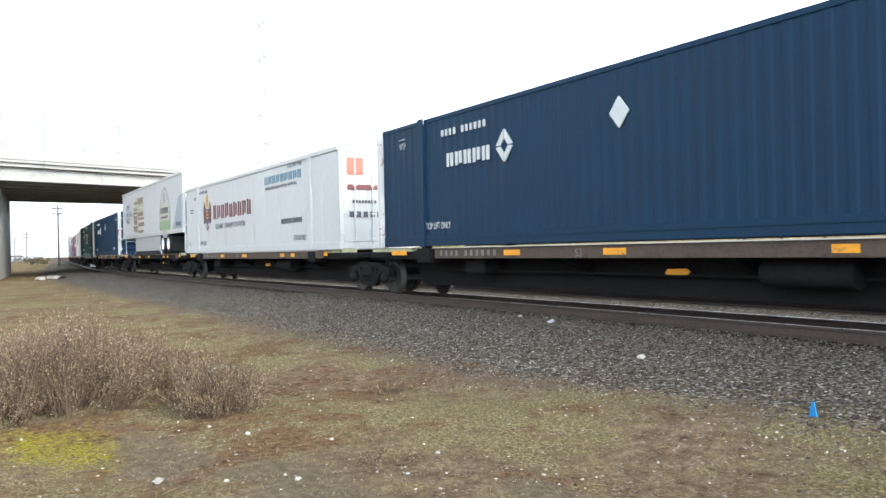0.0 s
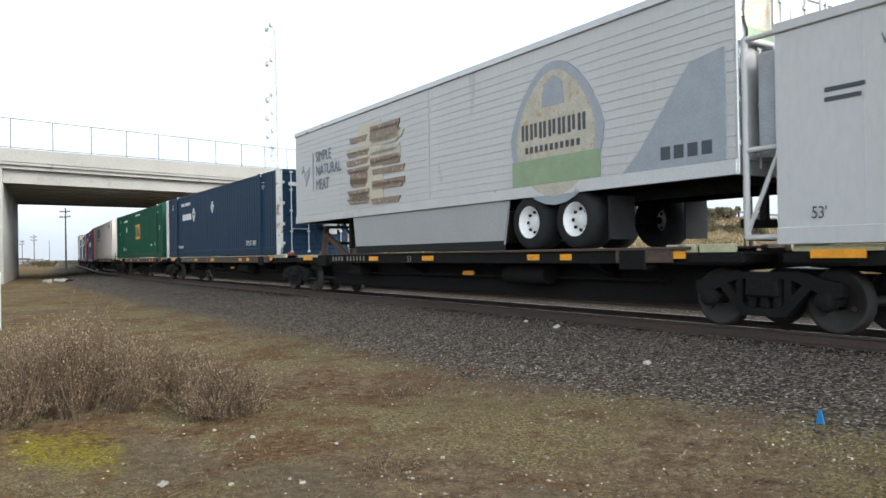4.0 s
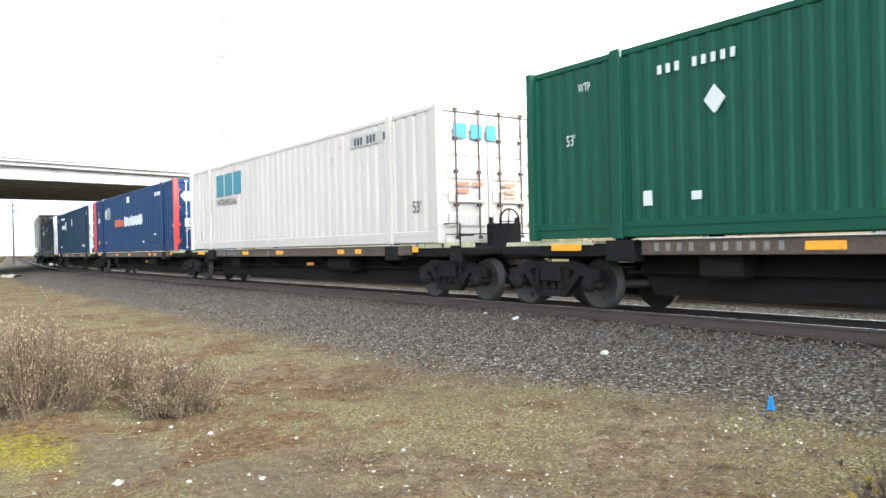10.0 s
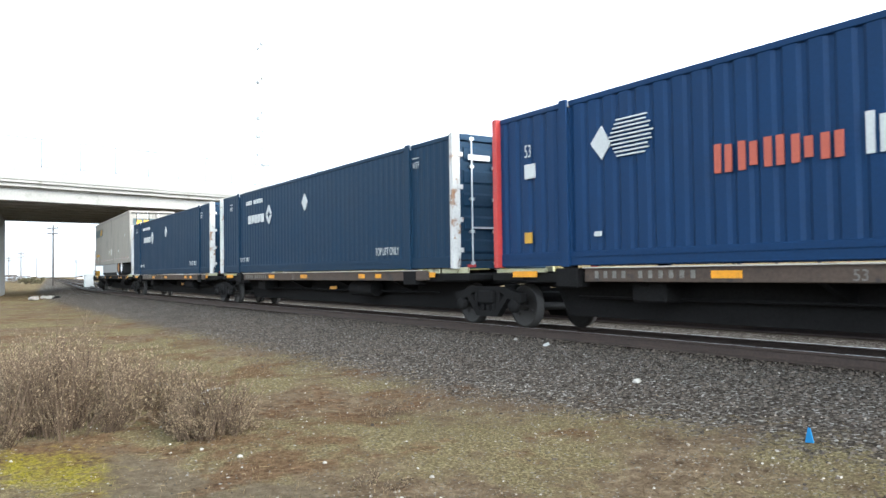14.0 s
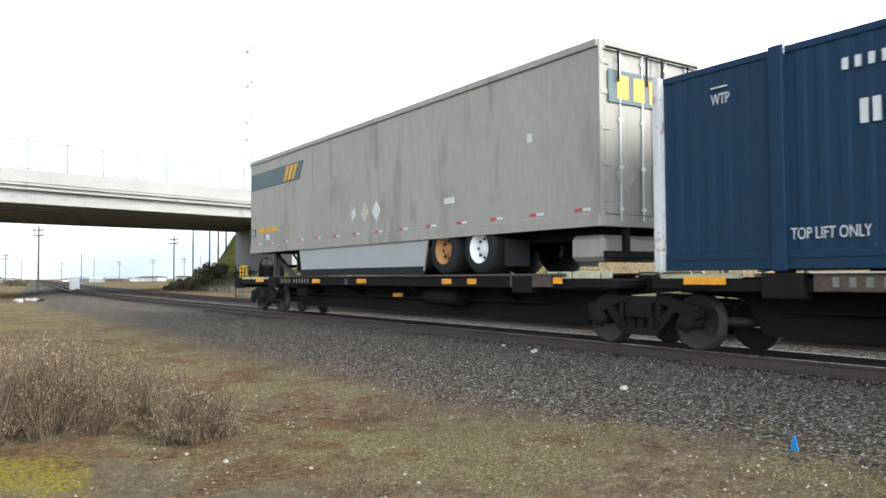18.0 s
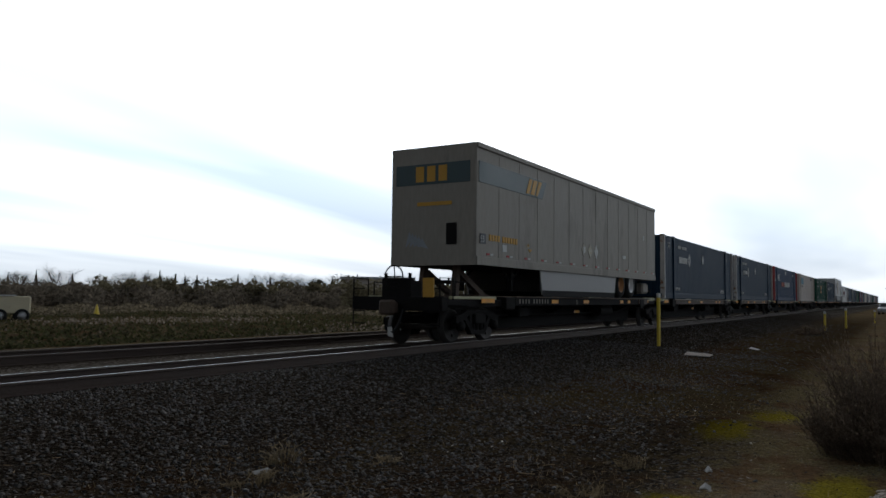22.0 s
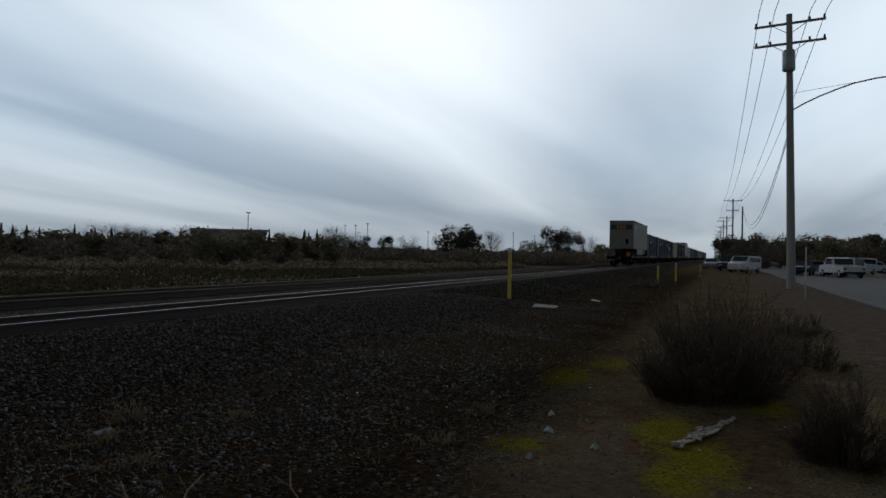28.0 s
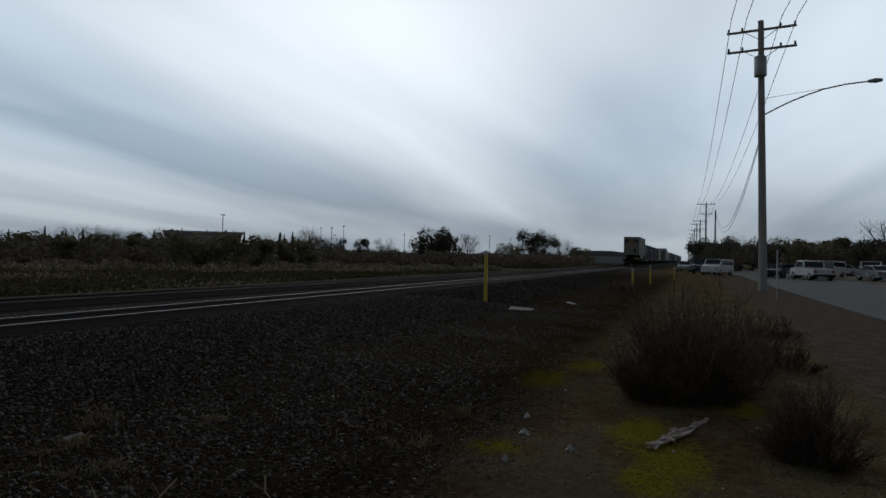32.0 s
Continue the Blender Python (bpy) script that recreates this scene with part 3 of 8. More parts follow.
# ---- the train: paints ----
NAVY = surface("navy_container_paint", (0.0075, 0.0275, 0.055), 0.6, 0, 0.18, 0.8, 25, 0.08, wear=(0.015, 0.037, 0.056), wear_at=0.68, spec=0.18)
GREEN = surface("green_container_paint", (0.0045, 0.054, 0.030), 0.6, 0, 0.16, 0.8, 25, 0.08, wear=(0.012, 0.055, 0.033), wear_at=0.66, spec=0.18)
BLUE = surface("blue_container_paint", (0.006, 0.030, 0.084), 0.6, 0, 0.16, 0.8, 25, 0.08, wear=(0.012, 0.035, 0.09), wear_at=0.66, spec=0.18)
CREAM = surface("rust_stained_white_container_paint", (0.46, 0.402, 0.355), 0.6, 0, 0.12, 1.2, 18, 0.08, wear=(0.27, 0.16, 0.09), wear_at=0.655, stretch=(1, 1, 0.25), spec=0.25)
REEFER = surface("white_reefer_paint", (0.455, 0.445, 0.43), 0.42, 0, 0.08, 0.6, 14, 0.04, wear=(0.32, 0.30, 0.27), wear_at=0.62, stretch=(1, 1, 0.3), spec=0.25)
SILVER = surface("dusty_grey_trailer_skin", (0.275, 0.25, 0.213), 0.6, 0.0, 0.14, 0.5, 12, 0.05, wear=(0.215, 0.195, 0.17), wear_at=0.56, stretch=(1, 1, 0.25), spec=0.25)
ALU = surface("worn_aluminium", (0.52, 0.52, 0.51), 0.45, 0.7, 0.15, 1.5, 30, 0.08, wear=(0.30, 0.27, 0.24), wear_at=0.62)
RED = surface("red_post_paint", (0.42, 0.035, 0.028), 0.55, 0, 0.2, 2, 25, 0.1)
OFFWHITE = surface("white_lettering", (0.50, 0.50, 0.48), 0.6, 0, 0.12, 2.0, 25, 0.0, wear=(0.42, 0.44, 0.46), wear_at=0.66)
WHITE_POST = surface("scuffed_white_post", (0.50, 0.48, 0.45), 0.6, 0, 0.2, 2.0, 25, 0.1, wear=(0.25, 0.13, 0.07), wear_at=0.56)
OCHRE = surface("ochre_sign_paint", (0.52, 0.27, 0.025), 0.6, 0, 0.12, 2, 25, 0.0)
INK = surface("dark_lettering", (0.045, 0.05, 0.06), 0.6, 0, 0.2, 2, 25, 0.0)
SLATE = surface("slate_grey_lettering", (0.10, 0.125, 0.16), 0.6, 0, 0.2, 2, 25, 0.0)
MAROON = surface("maroon_lettering", (0.12, 0.028, 0.026), 0.6, 0, 0.15, 2, 25, 0.0)
TEAL = surface("teal_lettering", (0.012, 0.15, 0.20), 0.6, 0, 0.2, 3, 30, 0.0, wear=(0.5, 0.48, 0.43), wear_at=0.66)
REDLET = surface("red_lettering", (0.40, 0.085, 0.05), 0.6, 0, 0.12, 2, 25, 0.0)
DEEP = surface("dark_green_stripe", (0.03, 0.06, 0.065), 0.5, 0, 0.15, 2, 25, 0.0)
REFLECT = surface("orange_reflector_tape", (0.72, 0.29, 0.01), 0.5, 0, 0.2, 3, 25, 0.0, wear=(0.35, 0.15, 0.03), wear_at=0.62)
TAPE_RED = surface("red_reflector_tape", (0.42, 0.03, 0.03), 0.5, 0, 0.1, 3, 25, 0.0)
STEEL = surface("grimy_black_steel", (0.011, 0.010, 0.0095), 0.86, 0.0, 0.4, 1.6, 22, 0.25, wear=(0.03, 0.022, 0.017), wear_at=0.66)
BROWN_STEEL = surface("rusty_brown_deck_steel", (0.075, 0.05, 0.036), 0.8, 0.1, 0.35, 1.6, 22, 0.25, wear=(0.045, 0.035, 0.03), wear_at=0.56)
WHEEL_STEEL = surface("wheel_steel", (0.028, 0.024, 0.021), 0.7, 0.2, 0.3, 4, 30, 0.15)
TYRE = surface("tyre_rubber", (0.022, 0.022, 0.022), 0.85, 0, 0.3, 4, 40, 0.2)
RIM_WHITE = surface("white_wheel_paint", (0.68, 0.67, 0.65), 0.5, 0, 0.15, 5, 40, 0.05)
RIM_RUST = surface("rust_brown_wheel_paint", (0.33, 0.15, 0.05), 0.7, 0, 0.3, 5, 40, 0.1)
TAN = surface("tan_food_picture", (0.40, 0.37, 0.29), 0.6, 0, 0.25, 5, 30, 0.0, wear=(0.40, 0.26, 0.13), wear_at=0.56)
CHEESE = surface("pale_food_picture", (0.46, 0.41, 0.31), 0.6, 0, 0.14, 3, 30, 0.0)
MEAT = surface("brown_food_picture", (0.21, 0.15, 0.105), 0.6, 0, 0.35, 6, 30, 0.0, wear=(0.52, 0.40, 0.32), wear_at=0.58)
LEAF = surface("printed_green", (0.22, 0.29, 0.17), 0.6, 0, 0.2, 3, 30, 0.0)
GREYPRINT = surface("printed_grey", (0.27, 0.29, 0.31), 0.6, 0, 0.15, 3, 30, 0.0)
PALE_BOARD = surface("pale_yellow_board_paint", (0.40, 0.38, 0.24), 0.75, 0, 0.25, 3, 25, 0.1, wear=(0.20, 0.17, 0.12), wear_at=0.6)
WEAR_WOOD = surface("trailer_floor_edge", (0.33, 0.30, 0.25), 0.8, 0, 0.25, 3, 25, 0.1)

LETTERS = {}


def lettering(text, size, material, parent, x, z, side=-1, y=1.306, squeeze=1.0, bold=0.0, label="", face="side"):
    """Flat letters on a side or an end, with their lower left corner at (x, z)."""
    key = (text, size, squeeze, bold, material.name)
    if key not in LETTERS:
        cu = bpy.data.curves.new("letters", "FONT")
        cu.body, cu.size, cu.offset, cu.extrude = text, size, bold, 0.002
        ob = bpy.data.objects.new("letters", cu)
        scene.collection.objects.link(ob)
        me = bpy.data.meshes.new_from_object(ob.evaluated_get(bpy.context.evaluated_depsgraph_get()))
        bpy.data.objects.remove(ob)
        bpy.data.curves.remove(cu)
        me.transform(Matrix.Diagonal((squeeze, 1, 1, 1)))
        me.materials.clear()
        me.materials.append(material)
        LETTERS[key] = me
    if face == "front":
        at = pose(y, x, z, 90, 0, 90)
    elif face == "rear":
        at = pose(y, x, z, 90, 0, -90)
    else:
        at = pose(x, -y, z, 90, 0, 0) if side < 0 else pose(x, y, z, 90, 0, 180)
    return part("lettering", LETTERS[key], None, parent, label, at)


def plates(rects, y=-1.306, deep=0.006):
    """Flat painted bars (x0, x1, z0, z1) on the near side."""
    f = Form()
    for x0, x1, z0, z1 in rects:
        f.box(x0, x1, y - deep, y + 0.02, z0, z1)
    return f


def shape(points, y=-1.306, deep=0.006):
    return Form().prism(points, y - deep, y + 0.02, "y")


def word(x0, x1, z0, z1, n, gap=0.25, uneven=0.0, seed=1):
    """A row of n plain marks in place of a brand's letters: two upright strokes each, of uneven height."""
    rng, w, h = random.Random(seed), (x1 - x0) / n, z1 - z0
    if n < 5:
        return [(x0 + i * w, x0 + (i + 1 - min(gap + 0.12, 0.5)) * w, z0, z1) for i in range(n)]
    out = []
    for i in range(n):
        a = x0 + i * w
        low = uneven * rng.random() * h if i else 0.0
        out += [(a, a + 0.27 * w, z0, z1 - low), (a + 0.45 * w, a + 0.72 * w, z0 + 0.12 * h * (i % 2), z1 - max(low, uneven * h * rng.random()))]
    return out


def corrugated(x0, x1, z0, z1, y, out, pitch, deep, crest=0.3):
    """A folded steel wall; its outer faces lie at y."""
    f = Form()
    n = max(2, round((x1 - x0) / pitch))
    p = (x1 - x0) / n
    row = []
    for i in range(n):
        a = x0 + i * p
        row += [(a, 0), (a + p * crest, 0), (a + p * (crest + 0.16), deep), (a + p * 0.84, deep)]
    row.append((x1, 0))
    v = [(a, y - out * d, z) for z in (z0, z1) for a, d in row]
    k = len(row)
    return f.add(v, [(i, i + 1, k + i + 1, k + i) for i in range(k - 1)])


L2, W2 = 8.075, 1.295
BASE, TOP = 1.10, 4.0


def make_container(kind, paint, label, pitch, deep, post=None, crest=0.3):
    c = thing("shipping_container", (0, 0, 0), label, "container", "intermodal containers")
    post = post or paint
    for s in (-1, 1):
        part("side_wall", corrugated(-L2 + 0.06, L2 - 0.06, BASE + 0.26, TOP - 0.09, s * (W2 - 0.012), s, pitch, deep, crest), paint, c)
        f = Form().box(-L2, L2, s * W2 - (0.10 if s > 0 else 0), s * W2 + (0.10 if s < 0 else 0), BASE + 0.02, BASE + 0.27, 0.012)
        f.box(-L2 + 0.2, L2 - 0.2, s * (W2 + 0.008) - 0.008, s * (W2 + 0.008) + 0.008, BASE + 0.17, BASE + 0.20)
        part("bottom_rail", f, paint, c)
        part("top_rail", Form().box(-L2, L2, s * W2 - (0.07 if s > 0 else 0), s * W2 + (0.07 if s < 0 else 0), TOP - 0.10, TOP, 0.012), paint, c)
        for x in (-6.1, 6.1):
            part("lifting_post", Form().box(x - 0.1, x + 0.1, s * (W2 + 0.004) - 0.05, s * (W2 + 0.004) + 0.02 * (1 if s > 0 else 1), BASE, TOP + 0.02, 0.01), paint, c)
            part("lifting_casting", Form().box(x - 0.11, x + 0.11, s * (W2 - 0.07) - 0.09, s * (W2 - 0.07) + 0.09, TOP - 0.11, TOP + 0.035, 0.015), WHITE_POST, c, "pale scuffed lifting corner")
            part("bottom_casting", Form().box(x - 0.1, x + 0.1, s * (W2 - 0.09) - 0.09, s * (W2 - 0.09) + 0.09, BASE - 0.03, BASE + 0.09, 0.012), STEEL, c)
        for x in (-L2, L2):
            part("corner_post", Form().box(min(x, x - math.copysign(0.13, x)), max(x, x - math.copysign(0.13, x)), s * (W2 + 0.003) - 0.10, s * (W2 + 0.003) + 0.0 + (0.0 if s > 0 else 0.10), BASE, TOP + 0.005, 0.012) if s < 0 else Form().box(min(x, x - math.copysign(0.13, x)), max(x, x - math.copysign(0.13, x)), W2 - 0.10, W2 + 0.003, BASE, TOP + 0.005, 0.012), post if x > 0 or kind == "red_posted" else (WHITE_POST if kind == "navy" else paint), c)
    roof = Form().box(-L2 + 0.05, L2 - 0.05, -W2 + 0.05, W2 - 0.05, TOP - 0.06, TOP - 0.02)
    for i in range(40):
        x = -L2 + 0.3 + i * 0.395
        roof.box(x, x + 0.2, -W2 + 0.08, W2 - 0.08, TOP - 0.022, TOP - 0.006)
    part("roof", roof, paint, c)
    part("floor", Form().box(-L2 + 0.05, L2 - 0.05, -W2 + 0.08, W2 - 0.08, BASE + 0.05, BASE + 0.20), STEEL, c)
    f = Form().box(-L2 + 0.02, -L2 + 0.06, -W2 + 0.1, W2 - 0.1, BASE + 0.1, TOP - 0.1)
    for i in range(8):
        y = -W2 + 0.2 + i * 0.28
        f.prism([(y, 0), (y + 0.05, -0.03), (y + 0.14, -0.03), (y + 0.19, 0)], BASE + 0.2, TOP - 0.2, "z", Matrix.Translation((-L2 + 0.02, 0, 0)) @ Matrix(((0, 1, 0, 0), (1, 0, 0, 0), (0, 0, 1, 0), (0, 0, 0, 1))))
    part("end_wall", f, paint, c)
    part("door_header", Form().box(L2 - 0.12, L2 + 0.004, -W2 + 0.1, W2 - 0.1, TOP - 0.14, TOP, 0.01), paint, c)
    part("door_sill", Form().box(L2 - 0.12, L2 + 0.012, -W2 + 0.1, W2 - 0.1, BASE, BASE + 0.17, 0.01), paint, c)
    for s in (-1, 1):
        a, b = (-W2 + 0.11, -0.012) if s < 0 else (0.012, W2 - 0.11)
        f = Form().box(L2 - 0.10, L2 - 0.05, a, b, BASE + 0.18, TOP - 0.15, 0.008)
        door = part("door", f, paint, c)
        panel = Form().prism([(L2 - 0.05, 0), (L2 - 0.018, 0.05), (L2 - 0.018, 0.27), (L2 - 0.05, 0.32)], a + 0.1, b - 0.1, "y").data("door_panel", paint)
        for i in range(5):
            part("door_panel", panel, None, door, at=Matrix.Translation((0, 0, BASE + 0.32 + i * 0.5)))
        for y in (a + 0.28, b - 0.28):
            f = Form().tube((L2 + 0.015, y, BASE + 0.08), (L2 + 0.015, y, TOP - 0.06), 0.018, n=8)
            for z in (BASE + 0.12, BASE + 0.8, BASE + 1.5, BASE + 2.2, TOP - 0.1):
                f.box(L2 - 0.03, L2 + 0.035, y - 0.05, y + 0.05, z - 0.03, z + 0.03)
            part("lock_rod", f, ALU if kind != "white" else RUST, door, "grey steel lock rod")
            part("lock_handle", Form().box(L2 + 0.02, L2 + 0.045, y, y + 0.32 * (1 if y < (a + b) / 2 else -1) if y < (a + b) / 2 else y, BASE + 0.86, BASE + 0.9) if y < (a + b) / 2 else Form().box(L2 + 0.02, L2 + 0.045, y - 0.32, y, BASE + 0.86, BASE + 0.9), ALU, door)
        for z in (BASE + 0.35, BASE + 1.0, BASE + 1.7, BASE + 2.4):
            ye = -W2 + 0.02 if s < 0 else W2 - 0.02
            part("hinge", Form().box(L2 - 0.02, L2 + 0.02, min(ye, ye - s * 0.14), max(ye, ye - s * 0.14), z, z + 0.1, 0.006), post, door)
    return c


def diamond(cx, cz, r):
    return [(cx, cz - r), (cx + r * 0.82, cz), (cx, cz + r), (cx - r * 0.82, cz)]


def diamond_ring(cx, cz, r):
    """A diamond emblem of four thick bent strokes with gaps."""
    f = Form()
    o, i = diamond(cx, cz, r), diamond(cx, cz, r * 0.46)
    for k in range(4):
        a, b, c, d = o[k], o[(k + 1) % 4], i[(k + 1) % 4], i[k]
        t0, t1 = 0.06, 0.94
        mix = lambda p, q, t: (p[0] + (q[0] - p[0]) * t, p[1] + (q[1] - p[1]) * t)
        f.prism([mix(a, b, t0), mix(a, b, t1), mix(d, c, t1), mix(d, c, t0)], -1.312, -1.286, "y")
    return f


def navy_container():
    c = make_container("navy", NAVY, "dark blue corrugated steel container with white diamond emblem", 0.27, 0.014, WHITE_POST)
    part("emblem", diamond_ring(-3.02, 3.04, 0.34), OFFWHITE, c, "white diamond emblem")
    part("brand_print", plates(word(-5.05, -3.42, 2.83, 3.12, 5, 0.16)), OFFWHITE, c, "white bars of a brand name")
    part("number_print", plates([(-5.25 + 0.155 * i, -5.25 + 0.155 * i + 0.065, 3.51, 3.65) for i in (0, 1, 2, 3, 5, 6, 7, 8, 9, 10)]), OFFWHITE, c)
    part("placard", shape(diamond(0.0, 3.2, 0.26)), OFFWHITE, c, "white diamond placard")
    lettering("TOP LIFT ONLY", 0.27, OFFWHITE, c, 4.45, 1.47, squeeze=0.62)
    lettering("TOP LIFT ONLY", 0.21, OFFWHITE, c, -5.95, 1.5, squeeze=0.68)
    for x in (6.3, -7.1):
        lettering("WTP", 0.22, OFFWHITE, c, x, 3.43, squeeze=0.62)
        part("arrow_bar", plates([(x, x + 0.26, 3.66, 3.68)]), OFFWHITE, c)
    part("door_brand_print", Form().box(8.09, 8.10, -1.0, -0.42, 3.44, 3.56), OFFWHITE, c)
    part("door_emblem", Form().prism([(y, z) for y, z in diamond(-0.2, 3.5, 0.16)], 8.09, 8.10, "x"), OFFWHITE, c)
    for y in (-1.05, 0.1):
        part("sill_tape", Form().box(8.088, 8.096, y, y + 0.22, 1.13, 1.19), TAPE_RED, c)
    part("notice", Form().box(8.09, 8.10, 0.25, 0.75, 1.8, 2.2), OFFWHITE, c)
    return c


def green_container():
    c = make_container("green", GREEN, "green corrugated steel container with a yellow square sign", 0.27, 0.024)
    part("sign", plates([(-0.76, 0.74, 2.26, 3.17)]), OCHRE, c, "ochre yellow sign board")
    part("brand_print", plates([(-0.66, -0.52, 2.42, 3.02), (-0.44, -0.24, 2.42, 3.02), (-0.1, 0.04, 2.42, 3.02), (0.14, 0.32, 2.42, 2.88), (0.42, 0.66, 2.42, 3.0)], -1.314), INK, c, "dark blocks of a brand name")
    part("placard", shape(diamond(-4.36, 2.97, 0.2)), OFFWHITE, c)
    part("number_print", plates([(-5.3 + 0.15 * i, -5.3 + 0.15 * i + 0.06, 3.48, 3.61) for i in (0, 1, 2, 4, 5, 6, 7, 8)]), OFFWHITE, c)
    part("notice_print", plates([(-0.7 + 0.14 * i, -0.7 + 0.14 * i + 0.09, 3.70, 3.80) for i in range(11) if i not in (4, 8)]), OFFWHITE, c)
    lettering("53'", 0.34, OFFWHITE, c, 6.74, 2.6, squeeze=0.8)
    lettering("53'", 0.26, OFFWHITE, c, -7.2, 2.65, squeeze=0.7)
    lettering("DA", 0.28, OFFWHITE, c, 5.36, 1.78, squeeze=0.7)
    for r in ((4.3, 4.56, 1.78, 1.88), (-4.75, -4.6, 1.62, 1.74), (-5.6, -5.45, 1.58, 1.80)):
        part("label_plate", plates([r]), OFFWHITE, c)
    for x in (6.33, -6.9):
        lettering("WTP", 0.2, OFFWHITE, c, x, 3.5, squeeze=0.62)
    part("door_sign", Form().box(8.09, 8.098, -0.95, -0.45, 2.85, 3.35), OCHRE, c, "ochre yellow door sign")
    part("door_brand_print", Form().box(8.096, 8.103, -0.9, -0.78, 2.95, 3.25).box(8.096, 8.103, -0.72, -0.62, 2.95, 3.25).box(8.096, 8.103, -0.58, -0.5, 2.95, 3.25), INK, c)
    f = Form()
    for r in range(5):
        f.box(8.09, 8.097, 0.35, 0.6 + 0.1 * (r % 3), 3.3 - r * 0.22, 3.4 - r * 0.22)
    part("door_number_print", f, OFFWHITE, c)
    return c


def white_container():
    c = make_container("white", CREAM, "white ribbed steel container streaked with rust", 0.40, 0.045, None, 0.55)
    part("brand_print", plates(word(-5.35, -2.9, 2.92, 3.66, 3, 0.10)), TEAL, c, "teal blocks of a brand name")
    lettering("INTERMODAL", 0.30, INK, c, -5.35, 2.6, squeeze=1.02)
    part("number_print", plates([(4.5 + 0.15 * i, 4.5 + 0.15 * i + 0.1, 3.52, 3.70) for i in (0, 1, 2, 4, 5, 6, 9)]), INK, c)
    part("repaint_patch", plates([(4.3, 5.75, 3.48, 3.76)], -1.300, 0.004), surface("dull_grey_patch_paint", (0.36, 0.33, 0.29), 0.7, 0, 0.1, 2, 20, 0), c, "dull grey painted-over patch")
    lettering("53'", 0.36, INK, c, 7.0, 1.78, squeeze=0.85)
    lettering("53'", 0.26, INK, c, -7.2, 1.55, squeeze=0.7)
    part("door_brand_print", Form().box(8.09, 8.098, -0.95, -0.62, 3.30, 3.62).box(8.09, 8.098, -0.5, -0.2, 3.30, 3.62).box(8.09, 8.098, -0.08, 0.2, 3.30, 3.62), TEAL, c)
    f = Form()
    for y, z in ((-0.9, 2.3), (-0.9, 2.15), (-0.5, 2.3), (0.4, 2.3), (0.4, 2.15), (0.4, 2.0)):
        f.box(8.09, 8.097, y, y + 0.32, z, z + 0.09)
    part("door_notice_print", f, surface("rusty_lettering", (0.36, 0.17, 0.10), 0.7), c)
    return c


def blue_container():
    c = make_container("red_posted", BLUE, "blue ribbed steel container with red end posts", 0.36, 0.036, RED, 0.5)
    part("brand_print", plates(word(-3.02, -1.08, 2.37, 2.78, 5, 0.2, 0.25, 4)), REDLET, c, "red blocks of a brand name")
    part("brand_print", plates(word(-0.92, 2.68, 2.36, 2.86, 10, 0.2, 0.25, 9)), OFFWHITE, c, "white blocks of a brand name")
    f = shape([(-5.45, 3.15), (-5.2, 2.86), (-5.0, 3.1), (-5.2, 3.42)])
    part("globe_tip", f, OFFWHITE, c, "white emblem")
    for i in range(10):
        part("globe_line", plates([(-5.05 + 0.04 * abs(i - 4.5), -4.15 - 0.03 * abs(i - 4.5) + 0.05 * (i % 2), 2.86 + i * 0.065, 2.885 + i * 0.065)]), OFFWHITE, c)
    part("placard", plates([(-0.35, 0.11, 3.50, 3.80)]), OFFWHITE, c, "white square placard")
    part("number_print", plates([(4.82 + 0.1 * i, 4.88 + 0.1 * i, 3.5, 3.66) for i in (0, 1, 2, 4, 5, 6, 7, 8)]), OFFWHITE, c)
    lettering("53", 0.34, OFFWHITE, c, -7.2, 3.15, squeeze=0.6)
    part("notice_print", plates([(-7.2, -6.9, 2.75, 3.02), (7.3, 7.3, 0, 0), (-5.4, -5.25, 1.6, 1.68), (2.6, 2.85, 1.5, 1.58), (4.6, 4.9, 1.8, 1.88)][:1] + [(-5.4, -5.25, 1.6, 1.68), (2.6, 2.85, 1.5, 1.58), (4.6, 4.9, 1.8, 1.88)]), OFFWHITE, c)
    part("orange_placard", plates([(-7.22, -7.02, 1.55, 1.75), (7.5, 7.6, 2.06, 2.2)]), OCHRE, c)
    for y in (-0.75, 0.55):
        part("door_emblem", Form().prism([(y - 0.38, 3.3), (y - 0.22, 3.1), (y + 0.22, 3.1), (y + 0.38, 3.3), (y + 0.22, 3.5), (y - 0.22, 3.5)], 8.09, 8.10, "x"), OFFWHITE, c, "white six-sided door emblem")
    part("door_notice", Form().box(8.09, 8.098, -0.98, -0.5, 2.05, 2.42), OFFWHITE, c)
    lettering("110'", 0.27, INK, c, -0.95, 2.14, y=8.101, squeeze=0.75, face="front")
    f = Form()
    for r in range(6):
        f.box(8.09, 8.097, 0.25 + 0.05 * (r % 2), 0.75, 2.6 - r * 0.2, 2.68 - r * 0.2)
    part("door_number_print", f, OFFWHITE, c)
    return c


